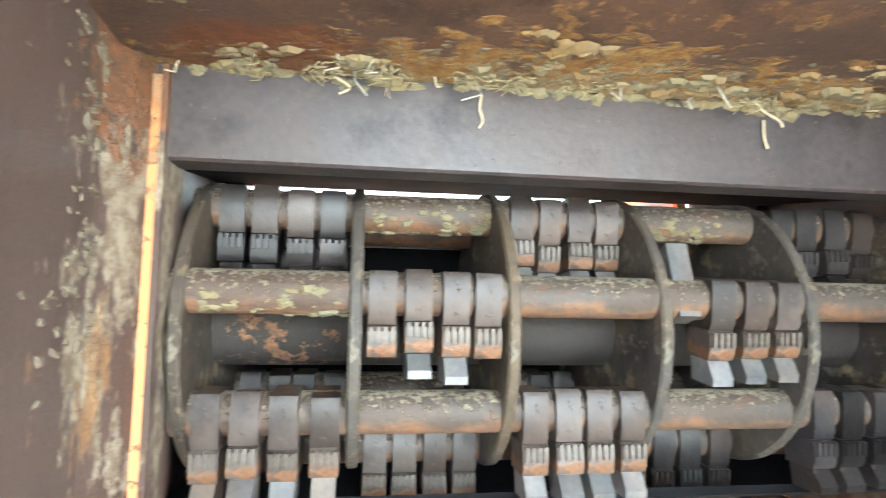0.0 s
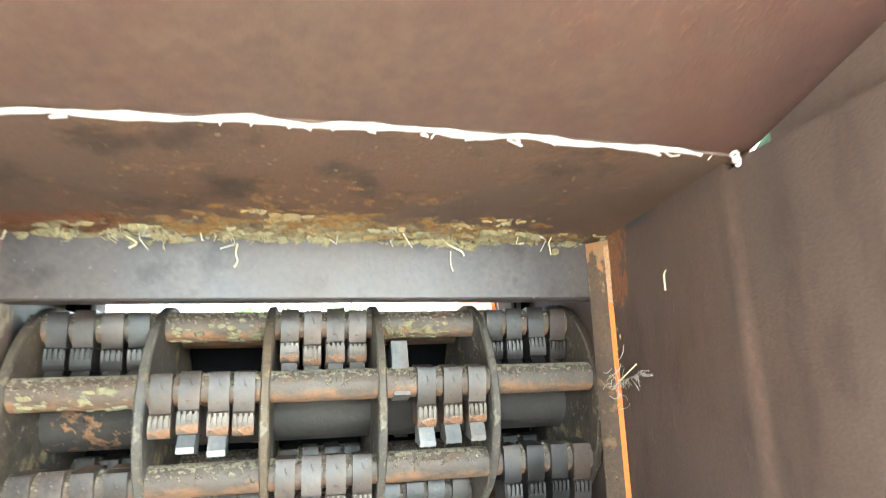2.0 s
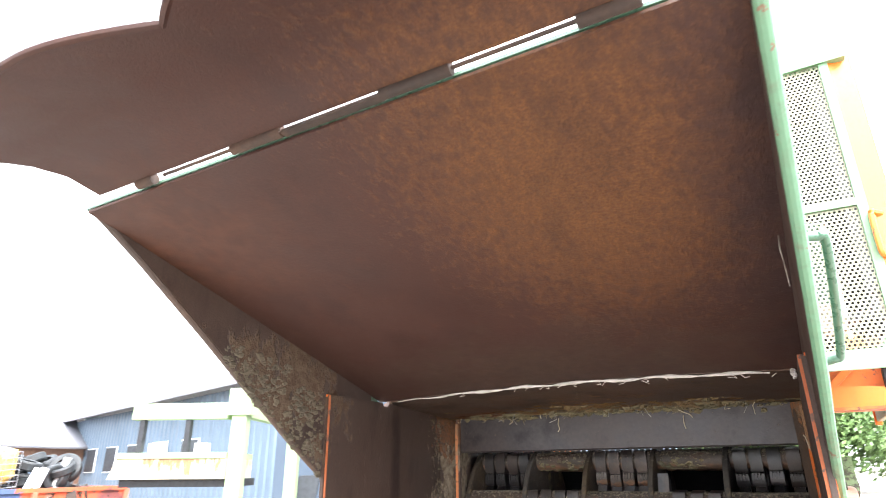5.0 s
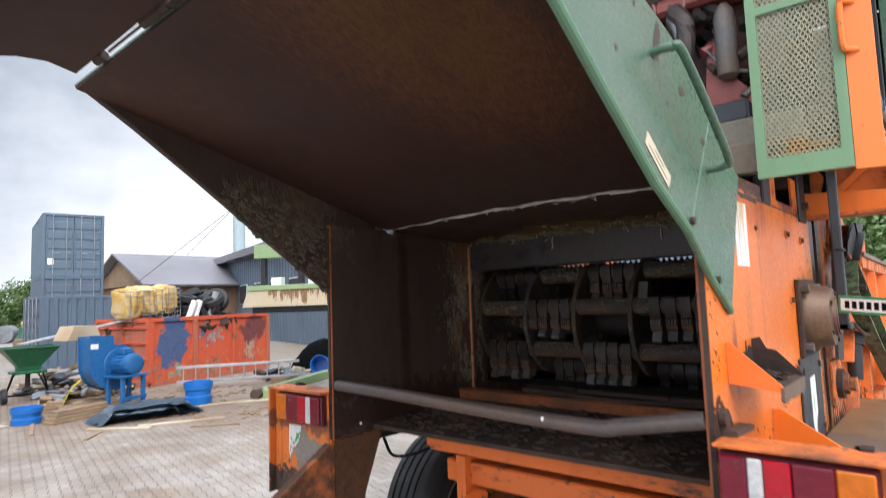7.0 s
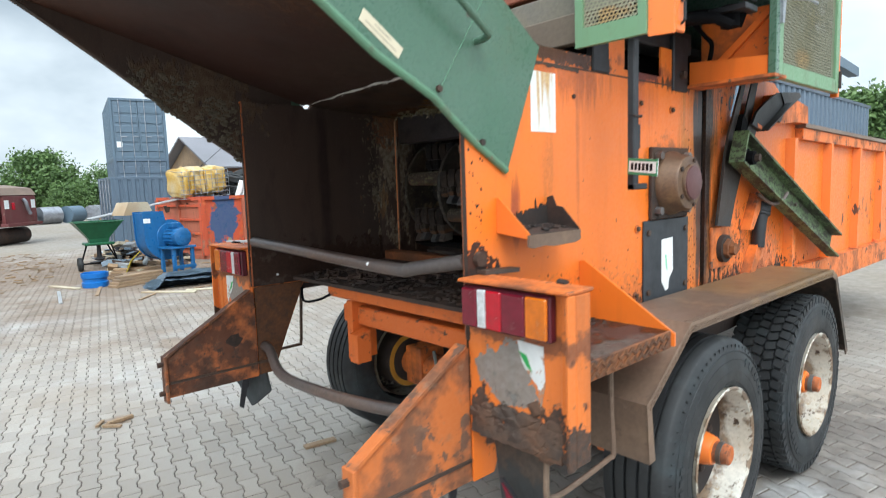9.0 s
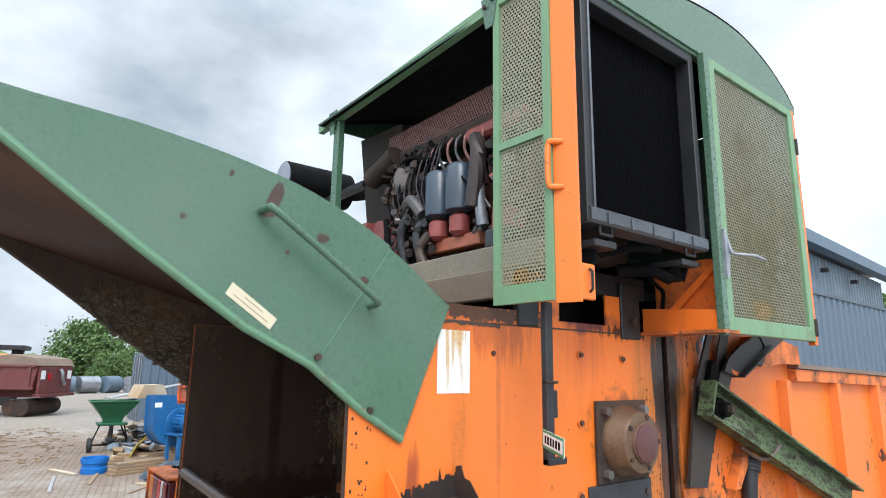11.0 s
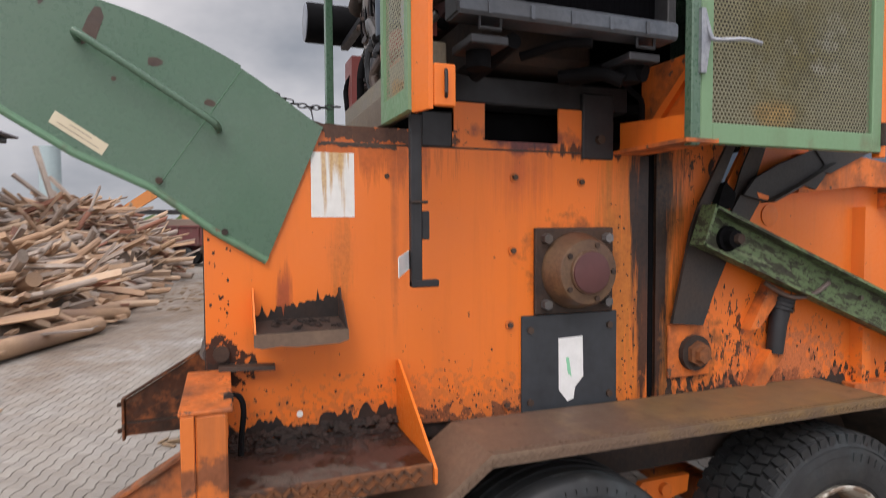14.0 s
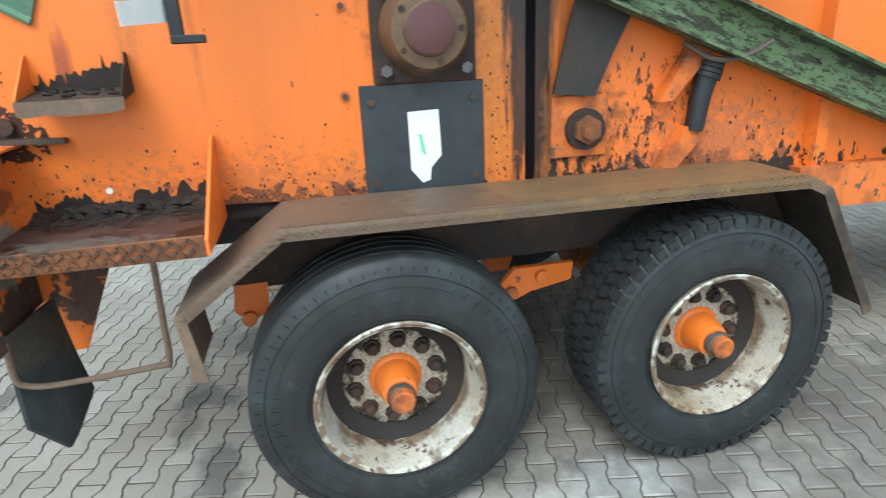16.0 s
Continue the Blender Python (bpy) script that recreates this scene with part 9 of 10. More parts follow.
for k in range(16):
    a = 2 * math.pi * k / 16
    part("motor_fin", box(bm_new(), -0.006, 0.006, 0.22, 0.51, 0.185, 0.215, 0, Matrix.Translation((0, 0, 0.79)) @ Euler((0, a, 0)).to_matrix().to_4x4()), M_BLUE, mot)
part("terminal_box", box(bm_new(), -0.10, 0.10, 0.26, 0.45, 0.99, 1.10, 0.01), M_BLUE, mot)
for x in (-0.26, 0.19):
    for y in (0.16, 0.58):
        part("stand_leg", box(bm_new(), x, x + 0.07, y, y + 0.07, 0.0, 0.54, 0.005), M_BLUE, fan)
part("stand_top", box(bm_new(), -0.30, 0.30, 0.14, 0.68, 0.54, 0.585, 0.005), M_BLUE, fan)
part("stand_brace", box(bm_new(), -0.28, 0.28, 0.645, 0.66, 0.10, 0.17, 0.004), M_BLUE, fan)
part("fan_label", box(bm_new(), 0.42, 0.58, 0.156, 0.160, 1.12, 1.22), M_WHITE, fan)
place(fan, -10.62, 3.48, 0.146, -74)
for k, (x, y) in enumerate(((-11.4, 3.0), (-10.2, 2.75))):
    s_ = thing("timber_stack", "grey timber offcuts stacked beside the fan", "timber", group="offcuts")
    for j in range(4):
        part("plank", box(bm_new(), -0.6 + 0.05 * j, 0.6, -0.15 + 0.03 * j, 0.15, 0.055 * j, 0.055 * j + 0.05, 0.004), M_WOOD, s_)
    place(s_, x, y, 0, 70 + 40 * k)
ysh = thing("yellow_panel", "yellow plastic guard leaning against the fan", "panel")
part("guard", sheet(bm_new(), [(0, 0.02), (0.12, 0.3), (0.32, 0.5), (0.55, 0.55)], "y", -0.35, 0.35, 0.02), M_YELLOW, ysh)
place(ysh, -11.6, 2.9, 0.1, 70)

# green spreader
spr = thing("seed_spreader", "dark green hopper spreader on two small wheels", "spreader")
hop = bm_new()
prof = [((-0.68, -0.5), 1.50), ((-0.62, -0.45), 1.42), ((-0.28, -0.22), 0.98), ((-0.26, -0.2), 0.86)]
ringv = []
for (x, y), z in prof:
    ringv.append([hop.verts.new(p) for p in ((x, y, z), (-x, y, z), (-x, -y, z), (x, -y, z))])
for a_, b_ in zip(ringv, ringv[1:]):
    for k in range(4):
        hop.faces.new((a_[k], a_[(k + 1) % 4], b_[(k + 1) % 4], b_[k]))
hop.faces.new(ringv[-1])
part("hopper", hop, M_HOPPER, spr, "dark green sheet hopper", smooth=0)
part("hopper_rim", tube(bm_new(), [(-0.68, -0.5, 1.5), (0.68, -0.5, 1.5), (0.68, 0.5, 1.5), (-0.68, 0.5, 1.5), (-0.68, -0.5, 1.5)], 0.02, 6), M_HOPPER, spr)
part("skirt", box(bm_new(), -0.42, 0.42, -0.3, 0.3, 0.78, 0.86, 0.02), M_HOPPER, spr)
part("axle", cyl(bm_new(), (-0.55, 0, 0.21), (0.55, 0, 0.21), 0.025, 8), M_BLACK, spr)
for x in (-0.55, 0.55):
    wv = part("wheel", lathe(bm_new(), [(x - 0.06, 0.08), (x - 0.065, 0.19), (x - 0.03, 0.215), (x + 0.03, 0.215), (x + 0.065, 0.19), (x + 0.06, 0.08)], 20, (0, 0, 0.215)), M_RUBBER, spr, "small black wheel")
    part("leg", tube(bm_new(), [(x * 0.95, 0.0, 0.22), (x * 0.62, -0.1, 0.8)], 0.022, 8), M_BLACK, spr)
    part("leg", tube(bm_new(), [(x * 0.95, 0.0, 0.22), (x * 0.5, 0.3, 0.82)], 0.022, 8), M_BLACK, spr)
part("spinner", lathe(bm_new(), [(0.30, 0.10), (0.34, 0.16), (0.42, 0.07), (0.78, 0.06)], 16, (0, 0, 0), "z"), M_DARK, spr)
part("drawbar", tube(bm_new(), [(0, 0.2, 0.35), (0.3, 1.1, 0.25)], 0.03, 8), M_BLACK, spr)
spr.matrix_basis = pose(-13.7, 2.77, 0, 0, 0, 88) @ Matrix.Diagonal((0.80, 0.78, 0.83, 1))
board = thing("white_board", "long pale board resting on the spreader", "board")
part("board", box(bm_new(), -0.14, 0.14, 0, 3.3, 0, 0.03, 0.004, Matrix.Rotation(radians(9), 4, "X")), M_ALU, board)
place(board, -13.7, 2.6, 1.30, 18)
spr2 = thing("green_pump", "green cast pump with a brass cap", "pump")
part("pump_body", lathe(bm_new(), [(0, 0.5), (0.6, 0.5), (0.9, 0.3), (1.3, 0.25), (1.35, 0.1)], 18, (0, 0, 0), "z"), M_HOPPER, spr2)
part("pump_cap", lathe(bm_new(), [(1.34, 0.16), (1.5, 0.2), (1.62, 0.12)], 14, (0, 0, 0), "z"), M_YBAG, spr2)
place(spr2, -36.0, 8.0)

# tubs, tarpaulins, ladder
def tub(r, h, label):
    t = thing("blue_tub", label, "tub", group="blue tubs")
    part("tub_wall", lathe(bm_new(), [(0.0, r * 0.92), (h * 0.35, r * 0.96), (h * 0.4, r * 0.86), (h * 0.62, r * 0.86), (h * 0.68, r * 0.98), (h, r), (h, r * 0.93), (h * 0.12, r * 0.84)], 24, (0, 0, 0), "z"), M_BLUE_TUB, t)
    return t
place(tub(0.26, 0.30, "short blue plastic drum ring on the pavers"), -10.55, 2.0)
place(tub(0.29, 0.46, "cut-off blue plastic drum on the ground"), -9.75, 4.85)
tilt_tub = tub(0.26, 0.5, "pale blue plastic drum lying on its side")
tilt_tub.matrix_basis = pose(-11.2, 9.2, 0.26, 80, 0, 40)
tarp = thing("tarpaulin_heap", "heap of folded slate-blue tarpaulins on the pavers", "tarpaulin")
for k in range(7):
    b = bm_new()
    n1, n2 = 22, 12
    lx, ly = rnd.uniform(0.65, 0.95), rnd.uniform(0.35, 0.5)
    grid = [[b.verts.new((lx * (2 * i / n1 - 1), ly * (2 * j / n2 - 1), 0.04 + 0.034 * k + 0.035 * noise.noise(Vector((i * 0.35, j * 0.6, k * 3.1))) + 0.022 * noise.noise(Vector((i * 0.9, j * 1.3, k * 7.7))) - 0.06 * k * max(0, (abs(2 * i / n1 - 1) - 0.75)) * 4)) for j in range(n2 + 1)] for i in range(n1 + 1)]
    for i in range(n1):
        for j in range(n2):
            b.faces.new((grid[i][j], grid[i + 1][j], grid[i + 1][j + 1], grid[i][j + 1]))
    bmesh.ops.solidify(b, geom=b.faces, thickness=0.018)
    part("tarp_fold", b, M_TARP if k % 3 else M_CONTAINER_GREY, tarp, smooth=60).matrix_basis = pose(rnd.uniform(-0.12, 0.12), rnd.uniform(-0.1, 0.1), 0, 0, 0, rnd.uniform(-16, 16))
place(tarp, -9.2, 3.55, 0, 80)
lad = thing("ladder", "aluminium ladder lying on its edge by the skip", "ladder")
for z in (0.0, 0.36):
    part("stile", box(bm_new(), 0, 2.95, -0.03, 0.03, z, z + 0.07, 0.006), M_ALU, lad)
for k in range(10):
    part("rung", cyl(bm_new(), (0.15 + 0.285 * k, 0, 0.07), (0.15 + 0.285 * k, 0, 0.36), 0.018, 8), M_ALU, lad)
place(lad, -12.2, 5.5, 0.15, 58)
for k in range(2):
    tq = thing("timber_block", "squared timber under the ladder", "timber", group="ladder blocks")
    part("block", box(bm_new(), -0.12, 0.12, -0.2, 0.2, 0, 0.15, 0.01), M_WOOD, tq)
    place(tq, -12.0 + 1.1 * k, 5.8 + 1.75 * k, 0, -32)

# pale green gantry with a cream trough
gan = thing("steel_gantry", "pale green steel gantry carrying a stained cream trough", "gantry")
for x, y in ((0, 0), (0.0, 3.5)):
    col_ = part("column", box(bm_new(), x - 0.14, x + 0.14, y - 0.12, y + 0.12, 0.2, 3.55, 0.01), M_GANTRY, gan)
    part("foot_gusset", prism(bm_new(), [(x - 0.36, 0.22), (x + 0.36, 0.22), (x + 0.14, 0.5), (x - 0.14, 0.5)], "y", y - 0.14, y - 0.121), M_GANTRY, col_)
    part("column_head", box(bm_new(), x - 0.22, x + 0.22, y - 0.16, y + 0.16, 3.1, 3.6, 0.01), M_GANTRY, col_)
part("base_beam", box(bm_new(), -2.15, 1.2, -0.1, 0.1, 0, 0.20, 0.01), M_GANTRY, gan)
part("base_beam", box(bm_new(), -2.15, -1.95, 0.101, 3.4, 0, 0.20, 0.01), M_GANTRY, gan)
part("base_beam", box(bm_new(), -1.94, 1.2, 3.4, 3.6, 0, 0.20, 0.01), M_GANTRY, gan)
part("wheel_roller", lathe(bm_new(), [(-0.13, 0.05), (-0.12, 0.11), (0.12, 0.11), (0.13, 0.05)], 16, (-2.0, -0.14, 0.12), "y"), M_RUST, gan)
part("top_beam", box(bm_new(), -2.1, -0.22, -0.1, 0.1, 3.04, 3.34, 0.01), M_GANTRY, gan)
part("top_beam", box(bm_new(), -0.1, 0.1, 0.161, 3.34, 3.08, 3.34, 0.01), M_GANTRY, gan)
tr_ = part("trough", prism(bm_new(), [(-2.35, 1.98), (-2.22, 2.33), (-0.15, 2.33), (-0.15, 1.98)], "y", -0.16, 1.2), M_TROUGH, gan, "rust-stained cream trough")
part("trough_rim", box(bm_new(), -2.22, -0.15, -0.19, 1.22, 2.331, 2.44, 0.01), M_GANTRY, tr_)
part("trough_sole", box(bm_new(), -2.2, -0.1, 0.0, 1.3, 1.84, 1.975), M_DARK, tr_)
for x in (-1.9, -1.0):
    part("hanger", box(bm_new(), x - 0.05, x + 0.05, -0.06, 0.06, 2.44, 3.04, 0.005), M_DARK, gan)
    part("white_box", box(bm_new(), x + 0.1, x + 0.34, 0.1, 0.3, 2.44, 2.62, 0.01), M_WHITE, gan)
place(gan, -7.3, 6.83, 0, 26.7)
for k, (x, y, tn) in enumerate(((-11.0, 10.6, 30), (-10.6, 11.4, 34))):
    st_ = thing("steel_beam_stack", "stack of rusty steel sections by the gantry", "steel", group="steel stacks")
    for j in range(4):
        part("steel_section", box(bm_new(), -1.4, 1.4, -0.1 + 0.02 * j, 0.12, 0.2 * j, 0.2 * j + 0.17, 0.01), M_RUST if j % 2 else M_RUST_DARK, st_)
    place(st_, x, y, 0, tn)
slab_ = thing("dark_chute", "dark steel chute leaning behind the gantry", "chute")
part("chute_plate", prism(bm_new(), [(0, 0), (1.6, 0), (2.0, 2.0), (1.5, 2.0)], "y", 0, 1.2), M_DARKBLUE, slab_)
place(slab_, -10.3, 9.6, 0, 40)

# sandy litter on the paving round the machines
def litter_patch(x, y, rx, ry, turn, seed):
    r_ = random.Random(seed)
    b = bm_new()
    for k in range(int(34 * rx * ry) + 6):
        a, f = r_.uniform(0, 6.28), math.sqrt(r_.random())
        s = r_.uniform(0.01, 0.05)
        box(b, -s * 2, s * 2, -s * 0.4, s * 0.4, 0, s * 0.5, 0, Matrix.Translation((rx * f * math.cos(a), ry * f * math.sin(a), 0.005)) @ Euler((0, 0, r_.uniform(0, 3))).to_matrix().to_4x4())
    ob = tagged(part("wood_litter", b, M_WOOD), "scattered wood crumbs and splinters on the pavers", "litter", kind="stuff")
    return place(ob, x, y, 0, turn)


def scrap_heap(x, y, rx, ry, h, seed, label):
    """Boards, blocks and bent sheet thrown on a heap: one thing, each piece a part."""
    t = thing("scrap_heap", label, "scrap", group="scrap heaps")
    r_ = random.Random(seed)
    mats = (M_WOOD, M_CONCRETE, M_RUST_DARK, M_TARP, M_DARK, M_CREAM, M_WOOD)
    for k in range(46):
        a, f = r_.uniform(0, 6.28), math.sqrt(r_.random())
        L, w_, t_ = r_.uniform(0.15, 0.8), r_.uniform(0.04, 0.22), r_.uniform(0.02, 0.12)
        z = h * (1 - f * f) * r_.uniform(0.3, 1.0) + t_ * 0.6
        part("scrap_piece", box(bm_new(), -L / 2, L / 2, -w_ / 2, w_ / 2, -t_ / 2, t_ / 2, 0.006), r_.choice(mats), t).matrix_basis = pose(rx * f * math.cos(a), ry * f * math.sin(a), z, r_.gauss(0, 14), r_.gauss(0, 14), r_.uniform(0, 360))
    return place(t, x, y)


scrap_heap(-13.2, 4.15, 0.9, 0.7, 0.55, 61, "heap of boards, blocks and sheet scrap behind the fan")
scrap_heap(-12.0, 3.1, 0.6, 0.6, 0.3, 62, "low heap of broken boards beside the pallet")
scrap_heap(-14.9, 3.6, 1.0, 0.7, 0.6, 63, "heap of pale rubble and boards behind the spreader")
scrap_heap(-11.6, 8.2, 0.9, 0.5, 0.35, 64, "scrap pieces lying under the gantry")
dtp = thing("black_tarpaulin", "crumpled black tarpaulin slumped behind the gantry", "tarpaulin")
b = bm_new()
g_ = [[b.verts.new((1.1 * (i / 9 - 1), 0.8 * (j / 7 - 1), 0.02 + 0.95 * max(0.0, 1 - (i / 9 - 1) ** 2 - 0.8 * (j / 7 - 1) ** 2) ** 0.7 + 0.10 * noise.noise(Vector((i * 0.6, j * 0.7, 4))))) for j in range(15)] for i in range(19)]
for i in range(18):
    for j in range(14):
        b.faces.new((g_[i][j], g_[i + 1][j], g_[i + 1][j + 1], g_[i][j + 1]))
bmesh.ops.solidify(b, geom=b.faces, thickness=0.012)
part("tarp_sheet", b, M_BLACK, dtp, smooth=60)
place(dtp, -11.9, 9.9, 0.0, 40)
for k, (x, y, L, tn) in enumerate(((-8.4, 2.8, 1.1, 40), (-8.0, 3.7, 1.4, 62), (-9.0, 5.6, 2.4, 72), (-8.6, 6.1, 1.8, 60), (-10.9, 1.5, 1.0, 20))):
    sl = thing("white_board", "pale weathered board lying on the pavers", "board", group="loose boards")
    part("board", box(bm_new(), -L / 2, L / 2, -0.06, 0.06, 0, 0.025, 0.003), M_CREAM, sl)
    place(sl, x, y, 0.001, tn)
litter_patch(-11.3, 4.6, 2.6, 1.7, 60, 1)
litter_patch(-8.2, 4.4, 1.5, 0.8, 50, 2)
litter_patch(-1.9, 0.35, 0.16, 0.10, 20, 3)
litter_patch(-16, 0.8, 5.0, 1.6, 170, 5)
for k, (x, y, L, tn) in enumerate(((-9.6, 1.2, 1.6, 172), (-9.8, 1.9, 1.3, 165), (-8.2, 2.35, 0.6, 140), (-7.2, 3.9, 0.8, 50), (-0.30, 1.34, 0.24, 80))):
    sl = thing("wood_lath", "pale broken lath lying on the pavers", "lath", group="laths")
    part("lath", box(bm_new(), -L / 2, L / 2, -0.03, 0.03, 0, 0.02, 0.003), M_WOOD if k else M_ALU, sl)
    place(sl, x, y, 0.001, tn)

# dump trailer across the yard
dt = thing("dump_trailer", "dull dark red dump trailer with a dusty cover and twin wheels", "trailer")
part("dump_body", prism(bm_new(), [(0, 1.05), (5.6, 1.05), (5.75, 2.05), (-0.1, 2.05)], "y", 0, 2.3), M_TRUCK, dt)
for k in range(5):
    part("body_rib", box(bm_new(), 0.2 + 1.3 * k, 0.32 + 1.3 * k, -0.06, 0.0, 1.05, 2.05, 0.01), M_TRUCK, dt)
for z in (1.08, 1.98):
    part("body_rail", box(bm_new(), -0.05, 5.7, -0.07, -0.002, z, z + 0.1, 0.01), M_TRUCK, dt)
part("load_cover", prism(bm_new(), [(-0.15, 2.05), (5.8, 2.05), (5.6, 2.35), (4.6, 2.5), (3.2, 2.32), (0.6, 2.42), (0.1, 2.25)], "y", -0.05, 2.35), M_TARP_BROWN, dt, "dusty brown cover")
part("frame", box(bm_new(), 0, 5.8, 0.5, 1.8, 0.75, 1.04, 0.02), M_TRUCK, dt)
for x in (0.9, 1.95):
    for y in (0.05, 2.0):
        part("wheel", lathe(bm_new(), [(y - 0.02, 0.2), (y - 0.02, 0.42), (y + 0.03, 0.48), (y + 0.22, 0.48), (y + 0.26, 0.42), (y + 0.26, 0.2)], 24, (x, 0, 0.48), "y"), M_RUBBER, dt)
part("roller", cyl(bm_new(), (5.2, 0.1, 0.36), (5.2, 2.2, 0.36), 0.34, 24), M_RUST_DARK, dt, "dark steel roller")
part("roller", cyl(bm_new(), (4.6, 0.3, 0.36), (4.6, 2.0, 0.36), 0.30, 20), M_RUST_DARK, dt)
part("tail_board", box(bm_new(), 5.72, 5.85, 0.1, 2.2, 0.78, 2.0, 0.01), M_TRUCK, dt)
part("bumper", box(bm_new(), 5.7, 6.0, 0.0, 2.3, 0.78, 0.9, 0.01), M_TRUCK, dt)
for y in (0.12, 1.85):
    part("white_sign", box(bm_new(), 5.851, 5.856, y, y + 0.28, 1.5, 1.85), M_WHITE, dt)
part("red_lamp", box(bm_new(), 5.851, 5.89, 0.55, 0.75, 1.45, 1.75, 0.02), M_RED_LENS, dt)
part("exhaust_hose", tube(bm_new(), curve_pts([(5.9, 1.25, 1.9), (5.98, 1.3, 1.75), (6.0, 1.35, 1.5), (6.0, 1.5, 1.25)], 4), 0.07, 10), M_GALV, dt)
part("side_tank", cyl(bm_new(), (3.0, 0.1, 0.85), (3.8, 0.1, 0.85), 0.22, 16), M_RUST, dt)
place(dt, -29.4, -2.6, 0, 52)

# wood pile
wp = thing("wood_pile", "great heap of broken planks, beams and logs", "wood pile")
wood_mats = [rusty("split_wood_%s" % n, a, b, c, 4, 0.9, 0, 0.6) for n, a, b, c in (("pale", (0.554, 0.375, 0.256), (0.620, 0.463, 0.320), (0.436, 0.312, 0.230)), ("brown", (0.40, 0.25, 0.155), (0.50, 0.33, 0.21), (0.30, 0.20, 0.15)), ("grey", (0.37, 0.30, 0.25), (0.47, 0.39, 0.33), (0.28, 0.22, 0.19)), ("red", (0.290, 0.125, 0.083), (0.370, 0.175, 0.115), (0.238, 0.125, 0.090)))]


def pile_height(x, y):
    h = 2.2 * max(0.0, 1 - ((x + 15.5) / 9.0) ** 2 - ((y + 8.6) / 6.9) ** 2) ** 0.6
    h = max(h, 2.9 * max(0.0, 1 - ((x + 21) / 5.5) ** 2 - ((y + 4.6) / 3.6) ** 2) ** 0.7)
    h = max(h, 1.7 * max(0.0, 1 - ((x + 10.0) / 4.5) ** 2 - ((y + 5.2) / 3.4) ** 2) ** 0.7)
    return h


plank_me = [finish("plank", box(bm_new(), -0.5, 0.5, -0.5, 0.5, -0.5, 0.5, 0.03), mm) for mm in wood_mats]
log_me = []
for mm in wood_mats[:3]:
    b = bm_new()
    tube(b, [(-0.5, 0, 0), (-0.2, 0.02, 0.01), (0.15, -0.02, 0.02), (0.5, 0.0, 0)], [0.5, 0.47, 0.44, 0.40], 9)
    log_me.append(finish("log", b, mm))
M_CRUMB = rusty("wood_litter", (0.13, 0.095, 0.07), (0.20, 0.145, 0.105), (0.09, 0.07, 0.055), 5, 0.95, 0, 1.0)
wr = random.Random(21)
near_n, rest = 0, {k: ([], []) for k in range(4)}
core = bm_new()
n1 = 60
gridv = [[core.verts.new((-26 + 18.5 * i / n1, -14.5 + 13.5 * j / n1, max(-0.02, pile_height(-26 + 18.5 * i / n1, -14.5 + 13.5 * j / n1) - 0.28 + 0.12 * noise.noise(Vector((i * 0.7, j * 0.7, 0)))))) for j in range(n1 + 1)] for i in range(n1 + 1)]
for i in range(n1):
    for j in range(n1):
        core.faces.new((gridv[i][j], gridv[i + 1][j], gridv[i + 1][j + 1], gridv[i][j + 1]))
tagged(part("wood_litter", core, M_CRUMB, wp), kind="stuff")
for k in range(4200):
    x, y = wr.uniform(-26, -6.0), wr.uniform(-14, -1.0)
    h = pile_height(x, y)
    if h < 0.05:
        continue
    L = wr.choice((0.4, 0.6, 0.9, 1.3, 1.8, 2.8))
    is_log = wr.random() < 0.17
    wdt, th = (wr.uniform(0.05, 0.19), wr.uniform(0.02, 0.06)) if wr.random() < 0.8 else (wr.uniform(0.10, 0.16), wr.uniform(0.08, 0.14))
    if is_log:
        wdt = th = wr.uniform(0.10, 0.24)
        L = wr.uniform(1.2, 3.0)
    flat = 1.0 if h > 0.35 else 0.15
    m = Matrix.Translation((x, y, h * wr.uniform(0.9, 1.02) + 0.03)) @ Euler((wr.gauss(0, 0.5) * flat, wr.gauss(0, 0.32) * flat, wr.uniform(0, 6.28))).to_matrix().to_4x4() @ Matrix.Diagonal((L, wdt, th, 1))
    c = wr.choices((0, 1, 2, 3), (0.26, 0.36, 0.32, 0.06))[0]
    if x > -14 and y > -5.5 and near_n < 280:
        near_n += 1
        me_ = log_me[min(c, 2)] if is_log else plank_me[c]
        part("log" if is_log else "plank", me_, None, wp).matrix_basis = m
    else:
        src = (log_me[min(c, 2)] if is_log else plank_me[c])
        vs_, fs_ = rest[c]
        o = len(vs_)
        vs_.extend(tuple(m @ v_.co) for v_ in src.vertices)
        fs_.extend(tuple(o + q_ for q_ in pl.vertices) for pl in src.polygons)
for c, (vs_, fs_) in rest.items():
    me_ = bpy.data.meshes.new("pile_planks")
    me_.from_pydata(vs_, [], fs_)
    me_.materials.append(wood_mats[c])
    tagged(part("pile_planks", me_, None, wp), kind="stuff")
